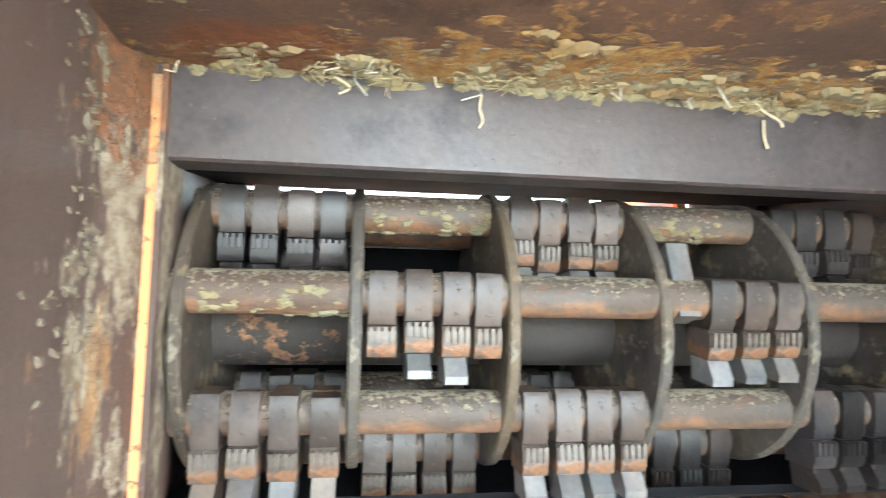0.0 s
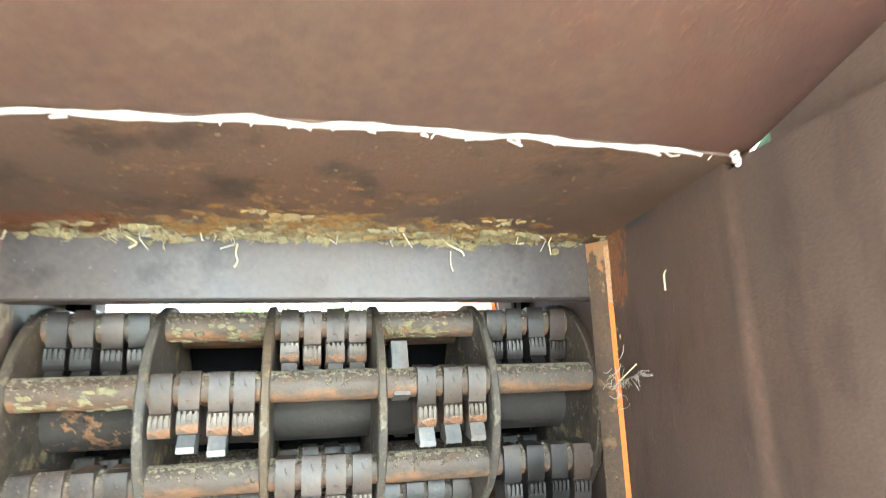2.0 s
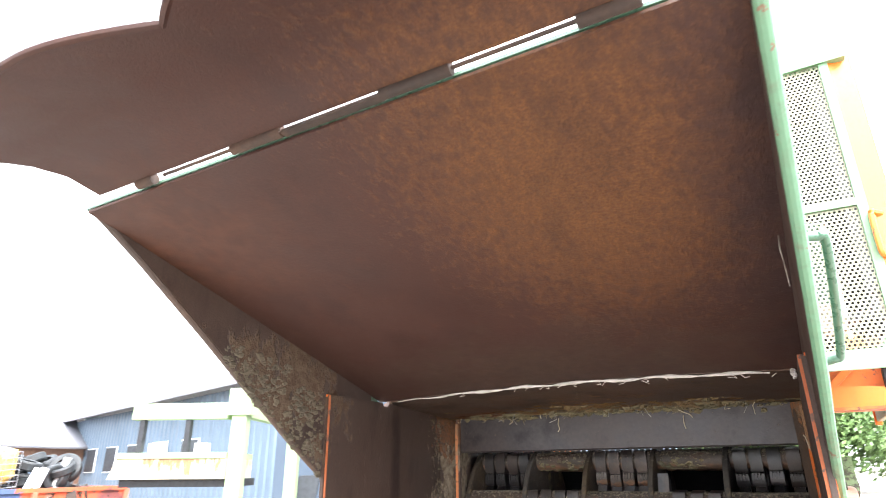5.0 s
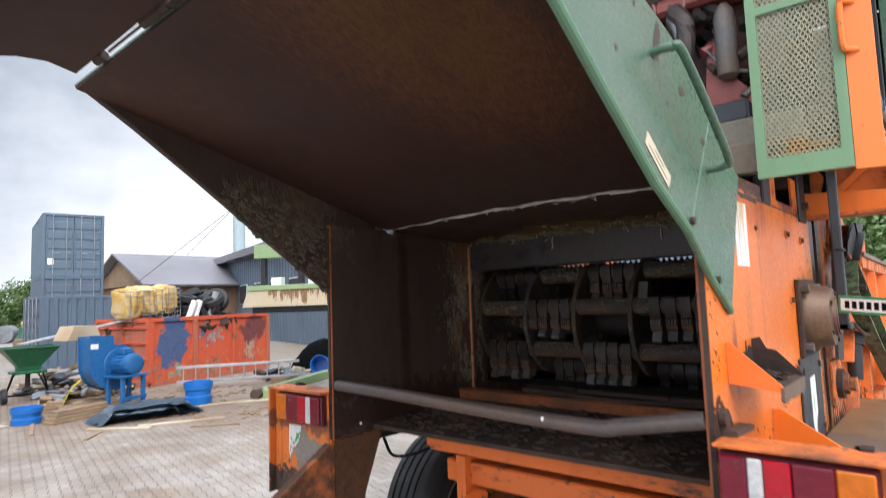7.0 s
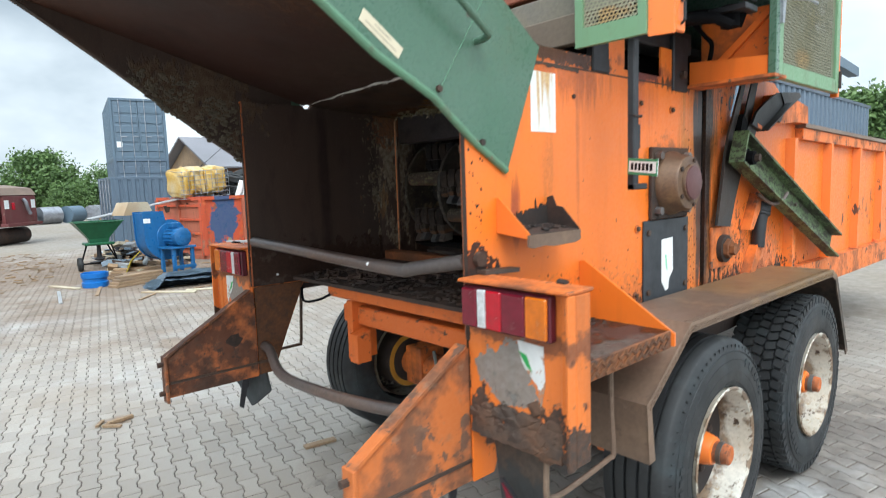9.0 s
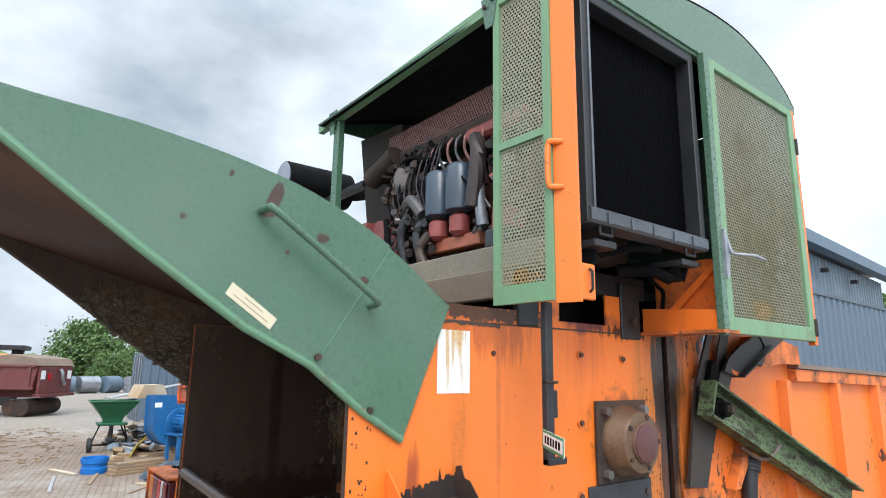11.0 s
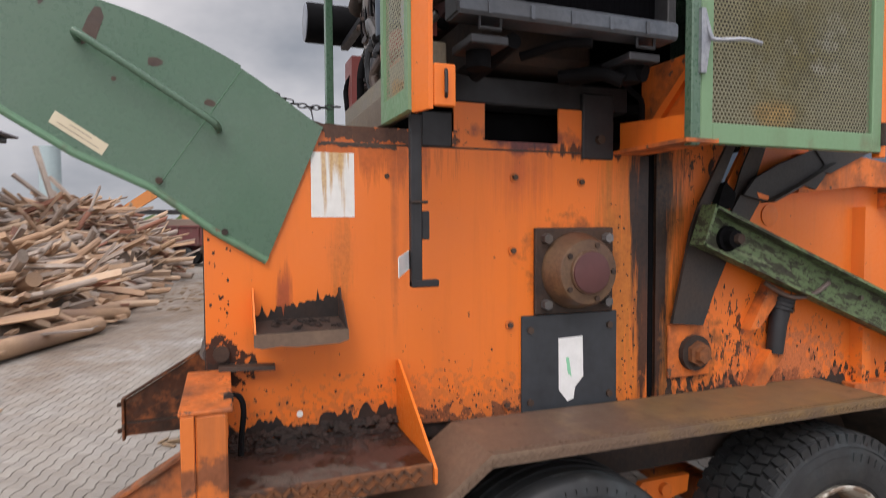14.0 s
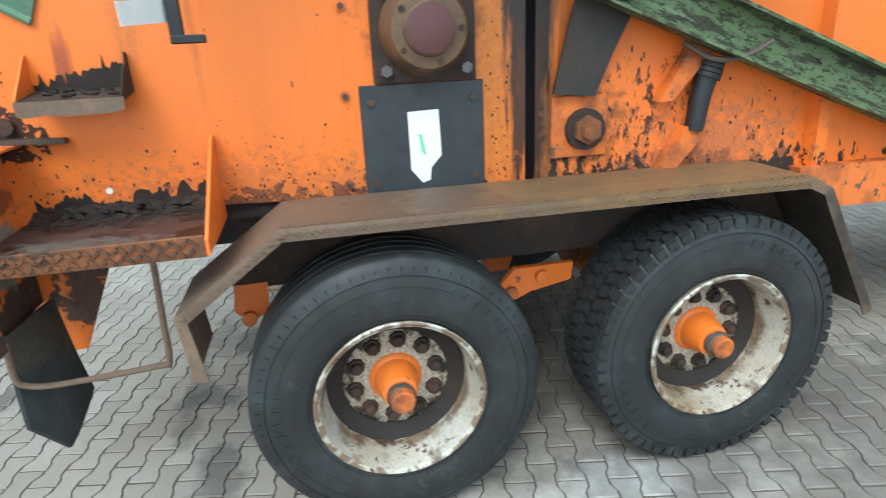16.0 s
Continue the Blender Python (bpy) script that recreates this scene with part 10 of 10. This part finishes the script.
for x, y, z, L, r_, tn, up_ in ((-6.6, -2.35, 0.17, 4.6, 0.17, 157, 0), (-8.4, -1.75, 0.11, 1.2, 0.11, 150, 0), (-8.9, -2.2, 0.32, 3.2, 0.15, 140, 5), (-11.2, -1.6, 0.15, 3.4, 0.15, 165, 0), (-9.6, -3.2, 0.75, 3.6, 0.16, 30, -12), (-12.2, -2.6, 0.9, 3.8, 0.13, 20, 14), (-10.6, -2.6, 0.55, 2.6, 0.12, 60, 20)):
    lg = part("log", tube(bm_new(), [(-L / 2, 0, 0), (-L / 4, 0.03, 0.01), (0, -0.03, 0.02), (L / 4, 0.02, 0), (L / 2, 0, 0)], [r_, r_ * 0.97, r_ * 0.93, r_ * 0.9, r_ * 0.84], 12), wood_mats[1], wp)
    lg.matrix_basis = pose(x, y, z, 0, up_, tn)
for x, y, z, L, tn, tl in ((-19, -4.6, 3.2, 3.6, 40, 62), (-20.2, -5.6, 2.6, 3.2, 100, 28), (-18, -6, 2.9, 2.4, 20, -30), (-21.5, -4.4, 3.0, 2.6, 70, 45), (-14.5, -7.5, 2.9, 2.6, 15, 70), (-16.5, -8.0, 3.0, 2.2, 40, -55), (-12.8, -6.0, 2.3, 2.0, 0, 60)):
    part("beam", box(bm_new(), -L / 2, L / 2, -0.08, 0.08, -0.06, 0.06, 0.01), wood_mats[2], wp).matrix_basis = pose(x, y, z, 0, tl, tn)
loose = thing("timber_beam", "pale sawn beam lying on the pavers", "timber")
part("beam", box(bm_new(), -0.8, 0.8, -0.07, 0.07, 0, 0.1, 0.008), wood_mats[0], loose)
place(loose, -3.35, -2.05, 0.002, 158)
loose = thing("timber_board", "thin pale board beside the beam", "timber")
part("board", box(bm_new(), -0.7, 0.7, -0.05, 0.05, 0, 0.03, 0.005), wood_mats[0], loose)
place(loose, -3.0, -1.80, 0.002, 160)

# blocks, canopy, stack, crane beyond the pile
blk = thing("concrete_block_stack", "stack of blue-grey concrete blocks behind the wood pile", "blocks")
for k in range(4):
    for j in range(2):
        part("block", box(bm_new(), -0.8 + 1.62 * j, 0.8 + 1.62 * j, -0.4, 0.4, 0.86 * k, 0.86 * k + 0.85, 0.03), M_CONCRETE, blk)
place(blk, -13.0, -5.54, 0.0, -72)
can = thing("open_shed", "open shed with a grey corrugated roof", "shed")
roofb = bm_new()
for k in range(40):
    strip(roofb, [(0.2 * k, 4.92), (0.2 * k + 0.05, 4.98), (0.2 * k + 0.12, 4.98), (0.2 * k + 0.17, 4.92), (0.2 * k + 0.2, 4.92)], "y", -6, 0, 0.02)
part("roof", roofb, M_SHEET, can)
for x in (3.2, 7.6):
    for y in (-0.3, -5.7):
        part("post", box(bm_new(), x - 0.08, x + 0.08, y - 0.08, y + 0.08, 0, 4.915), M_GALV, can)
    part("purlin", box(bm_new(), 0.1, 7.9, -0.45 if x < 4 else -5.6, -0.30 if x < 4 else -5.45, 4.75, 4.91), M_DARK, can)
place(can, -18.9, -5.41, 0, -4)
crn = thing("material_handler", "orange material handler with a long boom behind the wood pile", "crane")
M_CRANE = paint("orange_crane_paint", (0.62, 0.22, 0.05), worn=0.2)
part("undercarriage", box(bm_new(), -1.6, 1.6, -1.2, 1.2, 0.0, 1.0, 0.05), M_DARK, crn)
part("house", box(bm_new(), -1.4, 1.4, -1.1, 1.1, 1.0, 2.6, 0.08), M_CRANE, crn)
part("boom", prism(bm_new(), [(-8.0, 0.9), (-7.4, 0.8), (-1.9, 4.55), (-1.2, 5.4), (-1.6, 5.6), (-2.3, 5.1)], "y", -0.25, 0.25), M_CRANE, crn)
part("stick", prism(bm_new(), [(-1.6, 1.6), (-0.8, 1.6), (-0.9, 5.2), (-1.5, 5.4)], "y", -0.3, 0.3), M_CRANE, crn)
part("ram", cyl(bm_new(), (-0.6, 0.35, 1.9), (-0.4, 0.35, 4.6), 0.09, 10), M_GALV, crn)
place(crn, -36.0, 0.0, 0, 90)
stack2 = thing("flue_stack", "tall pale steel stack in the distance", "stack")
part("flue", cyl(bm_new(), (0, 0, 0), (0, 0, 7.2), 0.62, 24), M_SKYGREEN, stack2)
place(stack2, -40.5, -9.6)
stack1 = thing("chimney", "tall pale green steel chimney with guy wires", "chimney")
part("flue", cyl(bm_new(), (0, 0, 0), (0, 0, 10.6), 0.42, 24), M_SKYGREEN, stack1)
for dx, dy in ((-9, -3), (8, 6), (3, -9)):
    part("guy_wire", tube(bm_new(), [(0, 0, 9.6), (dx, dy, 3.0)], 0.02, 5), M_DARK, stack1)
place(stack1, -36.8, 21.2)
far_shed = thing("flat_shed", "dark open shed far across the yard", "shed")
part("roof", box(bm_new(), -6, 6, -2, 2, 2.9, 3.15), M_DARK, far_shed)
for x in (-5.5, -2, 2, 5.5):
    part("post", box(bm_new(), x - 0.3, x + 0.3, -0.3, 0.3, 0, 2.9), M_DARK, far_shed)
place(far_shed, -42, -3.5, 0, 82)

# buildings
hs = thing("gabled_building", "brown brick building with a grey sheet roof", "building")
part("wall", box(bm_new(), 0, 9, 0.3, 7, 0, 3.6), rusty("brown_brick", (0.22, 0.12, 0.08), (0.28, 0.16, 0.11), (0.20, 0.12, 0.09), 2, 0.9), hs)
part("gable", prism(bm_new(), [(0, 3.6), (9, 3.6), (4.5, 5.6)], "y", 0.0, 0.3), M_WOOD, hs)
for s in (0, 1):
    pr_ = [(4.5, 5.75), (-0.6, 3.45)] if s == 0 else [(4.5, 5.75), (9.6, 3.45)]
    part("roof", strip(bm_new(), pr_, "y", -0.6, 7.0, 0.12 if s else -0.12), M_SHEET, hs)
place(hs, -44.4, 14.3, 0, 0)
wh = thing("long_warehouse", "long slate-blue warehouse with a grey curved roof", "building")
wb = bm_new()
corrugated(wb, (0, 0, 0), (54, 0, 0), 0, 5.2, 0.05, 0.5, (0, -1, 0))
part("wall", wb, M_CLAD, wh, smooth=0)
part("roof", sheet(bm_new(), [(-0.7, 5.25), (2, 5.75), (5, 6.2), (9, 6.6), (14, 6.7)], "x", -0.5, 54.5, 0.3), M_SHEET, wh)
part("fascia", box(bm_new(), -0.5, 54.5, -0.85, -0.705, 5.15, 5.6), M_SHEET, wh)
part("end_wall", prism(bm_new(), [(0, 0), (14, 0), (14, 6.65), (9, 6.55), (5, 6.15), (2, 5.7), (0, 5.2)], "x", 53.8, 54), M_CLAD_DARK, wh)
for k in range(14):
    wn_ = part("window", box(bm_new(), 2 + 3.4 * k, 3.6 + 3.4 * k, -0.12, -0.06, 2.2, 3.4), M_DARKBLUE, wh)
    part("window_frame", box(bm_new(), 1.94 + 3.4 * k, 3.66 + 3.4 * k, -0.10, -0.04, 2.14, 3.46), M_WHITE, wn_)
place(wh, -65.8, 28.7, 0, -15.5)
bb = thing("blue_warehouse", "slate-blue corrugated warehouse with a grey fascia", "building")
bw = bm_new()
corrugated(bw, (-3.9, 12.0, 0), (-5.5, 34.2, 0), 0, 6.6, 0.05, 0.42, (1, 0.07, 0))
corrugated(bw, (-5.5, 34.2, 0), (-20, 33.0, 0), 0, 6.6, 0.05, 0.42, (0, 1, 0))
part("wall", bw, M_CLAD, bb, smooth=0)
part("fascia", prism(bm_new(), [(-3.2, 11.0), (-4.85, 35.2), (-5.3, 35.2), (-3.6, 11.0)], "z", 6.62, 7.05), M_CONTAINER_GREY, bb)
part("roof", prism(bm_new(), [(-3.5, 11.0), (-5.1, 35.2), (-12, 34.8), (-6, 14)], "z", 7.06, 7.2), M_SHEET, bb)
lt = bm_new()
corrugated(lt, (-2.03, 8.0, 0), (-2.45, 26.2, 0), 0, 4.2, 0.06, 0.45, (1, 0, 0))
corrugated(lt, (-2.45, 26.2, 0), (-4.6, 26.4, 0), 0, 4.2, 0.06, 0.45, (0, 1, 0))
part("lean_to_wall", lt, M_CONTAINER, bb, smooth=0)
part("lean_to_roof", prism(bm_new(), [(-1.93, 7.9), (-2.38, 26.3), (-5.0, 26.5), (-3.9, 7.9)], "z", 4.2, 4.3), M_CLAD_DARK, bb)
for k in range(4):
    part("wall_lamp", box(bm_new(), -3.95 - 0.3 * k, -3.7 - 0.3 * k, 16 + 4 * k, 16.2 + 4 * k, 5.9, 6.05), M_DARK, bb)
rebase(bb, (-4, 20, 0))


# trees
def tree(x, y, h, spread, seed, label="leafy green tree at the edge of the yard", clumps=150, per=64):
    t = thing("tree", label, "tree", group="trees")
    r_ = random.Random(seed)
    b = bm_new()
    tube(b, [(0, 0, 0), (0.1, 0, h * 0.3), (0.0, 0.1, h * 0.6), (0.1, 0, h * 0.85)], [0.035 * h, 0.028 * h, 0.018 * h, 0.006 * h], 8)
    tips = []
    for k in range(7):
        a, z0 = r_.uniform(0, 6.28), h * r_.uniform(0.2, 0.6)
        e = (spread * 0.6 * math.cos(a), spread * 0.6 * math.sin(a), z0 + h * r_.uniform(0.12, 0.3))
        tube(b, [(0, 0, z0), (e[0] * 0.5, e[1] * 0.5, z0 + (e[2] - z0) * 0.6), e], [0.012 * h, 0.008 * h, 0.003 * h], 6)
    part("trunk", b, M_BARK, t)
    vs_, fs_ = [], []
    for k in range(clumps):
        a, rr = r_.uniform(0, 6.28), spread * math.sqrt(r_.random())
        zc = h * r_.uniform(0.22, 1.0)
        rr *= math.sqrt(max(0.05, 1 - ((zc / h - 0.45) / 0.6) ** 2))
        c = Vector((rr * math.cos(a), rr * math.sin(a), zc))
        cs = spread * r_.uniform(0.12, 0.26)
        for j in range(per):
            d = Vector((r_.gauss(0, 1), r_.gauss(0, 1), r_.gauss(0, 0.75))) * cs * 0.6
            n_ = Vector((r_.gauss(0, 1), r_.gauss(0, 1), r_.gauss(0, 1))).normalized()
            u_ = n_.orthogonal().normalized() * h * r_.uniform(0.018, 0.034)
            w_ = n_.cross(u_)
            o = len(vs_)
            p = c + d
            vs_ += [tuple(p - u_), tuple(p - w_ * 0.6), tuple(p + u_), tuple(p + w_ * 0.6)]
            fs_.append((o, o + 1, o + 2, o + 3))
    me_ = bpy.data.meshes.new("crown")
    me_.from_pydata(vs_, [], fs_)
    me_.materials.append(M_LEAF)
    part("crown", me_, None, t)
    return place(t, x, y)


trr = random.Random(4)
base = tree(-66, 9, 6.0, 3.6, 1, "bushy green tree at the edge of the yard")
base2 = tree(-60, 14, 4.6, 3.2, 2, "bushy green tree at the edge of the yard")
for k in range(26):
    yaw = radians(trr.uniform(77, 93)) if k < 18 else radians(trr.uniform(93, 108))
    d = trr.uniform(58, 78)
    copy_thing(base if k % 2 else base2, Matrix.Translation((3 - d * math.sin(yaw), -1 + d * math.cos(yaw), 0)) @ Matrix.Rotation(trr.uniform(0, 6), 4, "Z") @ Matrix.Scale(trr.uniform(0.32, 0.50), 4))
for yaw, d, s in ((12.5, 62, 1.35), (14.5, 70, 1.5), (9.5, 60, 1.3), (6.5, 66, 1.5), (3, 64, 1.4), (-1, 66, 1.5), (16.5, 80, 1.4)):
    copy_thing(base, Matrix.Translation((3.7 - d * math.sin(radians(yaw)), d * math.cos(radians(yaw)), 0)) @ Matrix.Rotation(yaw, 4, "Z") @ Matrix.Scale(s, 4))
hg = bm_new()
for k in range(70):
    yaw = radians(70 + 0.6 * k)
    d = 84 + 3 * math.sin(k)
    bmesh.ops.create_icosphere(hg, subdivisions=2, radius=2.2, matrix=Matrix.Translation((3 - d * math.sin(yaw), d * math.cos(yaw), 0.8)) @ Matrix.Diagonal((1, 1, 0.9 + 0.3 * math.sin(k * 1.7), 1)))
for v_ in hg.verts:
    v_.co += Vector((noise.noise(v_.co * 0.9), noise.noise(v_.co * 0.9 + Vector((9, 0, 0))), noise.noise(v_.co * 1.1))) * 0.9
tagged(part("far_hedge", hg, M_LEAF), "distant green hedge line behind the yard", "hedge", kind="stuff")
# wrapped bales far off
for k in range(7):
    bl = thing("wrapped_bale", "grey wrapped round bale far across the yard", "bale", group="bales")
    part("bale", cyl(bm_new(), (-0.7, 0, 0.62), (0.7, 0, 0.62), 0.62, 20), M_CONTAINER_GREY if k % 2 else M_GALV, bl)
    place(bl, -47 - 0.5 * k, 3.6 + 1.6 * k, 0, 70 + 20 * k)


# ---- ground ----
def paving_material(name, joints):
    m, nt, b = shader(name)
    v = coords(nt, per_object=False)
    isl = nt.nodes.new("ShaderNodeNewGeometry")
    oi = nt.nodes.new("ShaderNodeObjectInfo")
    add = nt.nodes.new("ShaderNodeMath")
    add.operation = "ADD"
    nt.links.new(isl.outputs["Random Per Island"], add.inputs[0])
    nt.links.new(oi.outputs["Random"], add.inputs[1])
    fr = nt.nodes.new("ShaderNodeMath")
    fr.operation = "FRACT"
    nt.links.new(add.outputs[0], fr.inputs[0])
    tone = ramp(nt, fr.outputs[0], [(0.0, (0.285, 0.258, 0.228)), (0.5, (0.33, 0.302, 0.27)), (1.0, (0.38, 0.35, 0.312))])
    dirt = ramp(nt, noise_of(nt, v, 0.8, 7, 0.62), [(0.42, (0, 0, 0)), (0.72, (0.75, 0.75, 0.75))])
    c = mix(nt, dirt, tone, (0.27, 0.215, 0.16))
    wet = ramp(nt, noise_of(nt, v, 0.33, 5, 0.6), [(0.56, (0, 0, 0)), (0.68, (0.5, 0.5, 0.5))])
    c = mix(nt, wet, c, (0.47, 0.465, 0.46))
    spots = ramp(nt, noise_of(nt, v, 1.9, 4, 0.5), [(0.70, (0, 0, 0)), (0.76, (0.7, 0.7, 0.7))])
    c = mix(nt, spots, c, (0.13, 0.115, 0.10))
    fine = noise_of(nt, v, 90, 4, 0.7)
    c = mix(nt, ramp(nt, fine, [(0.4, (0.35, 0.35, 0.35)), (0.6, (0, 0, 0))]), c, (0.24, 0.22, 0.2))
    nt.links.new(c, b.inputs["Base Color"])
    nt.links.new(ramp(nt, wet, [(0.0, (0.85,) * 3), (0.5, (0.55,) * 3)]), b.inputs["Roughness"])
    bump(nt, b, fine, 0.35, 0.004)
    return m


M_PAVER = paving_material("concrete_pavers", True)
m, nt, b = shader("yard_ground")
v = coords(nt, per_object=False)
c = mix(nt, ramp(nt, noise_of(nt, v, 0.12, 8, 0.6), [(0.4, (0, 0, 0)), (0.65, (1, 1, 1))]), (0.33, 0.31, 0.285), (0.29, 0.245, 0.19))
c = mix(nt, ramp(nt, noise_of(nt, v, 6.0, 6, 0.7), [(0.42, (0.55,) * 3), (0.62, (0, 0, 0))]), c, (0.17, 0.14, 0.11))
nt.links.new(c, b.inputs["Base Color"])
b.inputs["Roughness"].default_value = 0.9
bump(nt, b, noise_of(nt, v, 25, 5), 0.5, 0.02)
M_YARD = m
# oil and wet stains beside the trailer, darker patches under it
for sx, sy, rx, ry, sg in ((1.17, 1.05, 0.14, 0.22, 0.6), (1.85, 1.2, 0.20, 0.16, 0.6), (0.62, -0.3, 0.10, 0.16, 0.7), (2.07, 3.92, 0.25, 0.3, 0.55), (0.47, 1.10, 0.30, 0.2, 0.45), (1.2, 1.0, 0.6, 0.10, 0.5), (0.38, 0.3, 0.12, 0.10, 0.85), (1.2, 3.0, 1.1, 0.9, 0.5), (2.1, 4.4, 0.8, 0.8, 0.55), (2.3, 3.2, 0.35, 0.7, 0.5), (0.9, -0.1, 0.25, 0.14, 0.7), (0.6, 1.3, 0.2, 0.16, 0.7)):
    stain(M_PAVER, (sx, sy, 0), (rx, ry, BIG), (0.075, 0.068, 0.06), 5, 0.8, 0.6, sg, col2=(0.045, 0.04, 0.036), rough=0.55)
for sx, sy, rx, ry, sg in ((-11.0, 3.4, 3.6, 2.2, 0.85), (-8.4, 4.6, 1.6, 1.3, 0.7), (-16, 0.8, 6.0, 2.4, 0.6), (-1.9, 0.35, 0.16, 0.12, 0.8), (-9.5, -1.4, 5.0, 1.3, 0.6), (-4.2, 1.6, 0.5, 0.25, 0.7)):
    stain(M_PAVER, (sx, sy, 0), (rx, ry, BIG), (0.26, 0.19, 0.135), 1.6, 0.9, 0.5, sg, col2=(0.17, 0.125, 0.095), rough=0.95)
stain(M_PAVER, (-12.5, 4.0, 0), (8.0, 6.0, BIG), (0.20, 0.145, 0.105), 0.7, 0.7, 0.9, 0.88, bias=1.25, col2=(0.165, 0.125, 0.095), rough=0.95)
stain(M_PAVER, (-6.0, 1.0, 0), (6.0, 5.0, BIG), (0.20, 0.16, 0.13), 1.1, 1.0, 0.8, 0.5, bias=0.2, rough=0.9)
stain(M_PAVER, (2.5, 2.9, 0), (0.35, 0.8, BIG), (0.50, 0.50, 0.50), 3, 0.7, 0.6, 0.55, rough=0.5)
stain(M_PAVER, (2.7, 4.0, 0), (1.1, 1.6, BIG), (0.17, 0.152, 0.135), 2.5, 0.8, 0.8, 0.75, bias=0.9, col2=(0.11, 0.097, 0.086), rough=0.5)
M_JOINT = rusty("joint_sand", (0.105, 0.086, 0.072), (0.15, 0.122, 0.098), (0.08, 0.068, 0.058), 6, 0.95)
gm = bm_new()
bmesh.ops.create_grid(gm, x_segments=2, y_segments=2, size=600)
bmesh.ops.translate(gm, verts=gm.verts, vec=(0, 0, -0.014))
ground = tagged(part("ground", gm, M_YARD), "paved and earthy yard ground reaching the horizon", "ground", kind="structure")

PAVE_TURN = radians(168)
PU, PV = Vector((math.cos(PAVE_TURN), math.sin(PAVE_TURN), 0)), Vector((-math.sin(PAVE_TURN), math.cos(PAVE_TURN), 0))
LEN, WID, NOTCH = 0.225, 0.1125, 0.010


def paver_outline(g=0.0040):
    """Interlocking stone: wide at both ends, narrow at the waist."""
    h, q = LEN / 2 - g, LEN / 4
    side = [(-h, WID / 2 + NOTCH - g), (-q - 0.020, WID / 2 + NOTCH - g), (-q + 0.020, WID / 2 - NOTCH - g), (q - 0.020, WID / 2 - NOTCH - g), (q + 0.020, WID / 2 + NOTCH - g), (h, WID / 2 + NOTCH - g)]
    return side + [(a, -b) for a, b in side[::-1]]


OUT = paver_outline()
INN = [(a * 0.95, b * 0.96) for a, b in OUT]


def paver_into(verts, faces, o, dz, tx, ty):
    k = len(verts)
    n = len(OUT)
    for pts, z in ((OUT, -0.014), (OUT, -0.005), (INN, 0.0)):
        for a, b in pts:
            verts.append((o.x + a * PU.x + b * PV.x, o.y + a * PU.y + b * PV.y, z + dz + a * tx + b * ty))
    for r in (0, 1):
        for i in range(n):
            j = (i + 1) % n
            faces.append((k + r * n + i, k + r * n + j, k + (r + 1) * n + j, k + (r + 1) * n + i))
    faces.append(tuple(k + 2 * n + i for i in range(n)))


pr = random.Random(11)
pv, pf, singles = [], [], []
ROWS, COLS = range(-75, 108), range(-34, 116)
for j in ROWS:
    for i in COLS:
        o = PU * ((i + 0.5 * (j % 2)) * LEN) + PV * (-j * WID)
        if not (-21 < o.x < 6.2 and -6.0 < o.y < 8.2):
            continue
        dz, tx, ty = pr.uniform(-0.004, 0.0), pr.uniform(-0.012, 0.012), pr.uniform(-0.012, 0.012)
        if -1.9 < o.x < 0.7 and -1.0 < o.y < 1.0 and len(singles) < 300:
            singles.append((o, dz, tx, ty))
            continue
        paver_into(pv, pf, o, dz, tx, ty)
paving = tagged(new("pavement"), "grey interlocking concrete pavers with sandy joints", "pavement", kind="structure")
bed = bm_new()
box(bed, -21, 6.2, -6.0, 8.2, -0.0138, -0.0075)
part("sand_bed", bed, M_JOINT, paving)
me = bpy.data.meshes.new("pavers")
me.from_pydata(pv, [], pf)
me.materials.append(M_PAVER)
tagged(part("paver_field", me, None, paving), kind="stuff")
one_v, one_f = [], []
paver_into(one_v, one_f, Vector((0, 0, 0)), 0, 0, 0)
one = bpy.data.meshes.new("paver")
one.from_pydata(one_v, [], one_f)
one.materials.append(M_PAVER)
for o, dz, tx, ty in singles:
    p = part("paver", one, None, paving)
    p.matrix_basis = Matrix.Translation((o.x, o.y, dz)) @ Euler((ty, -tx, 0)).to_matrix().to_4x4()
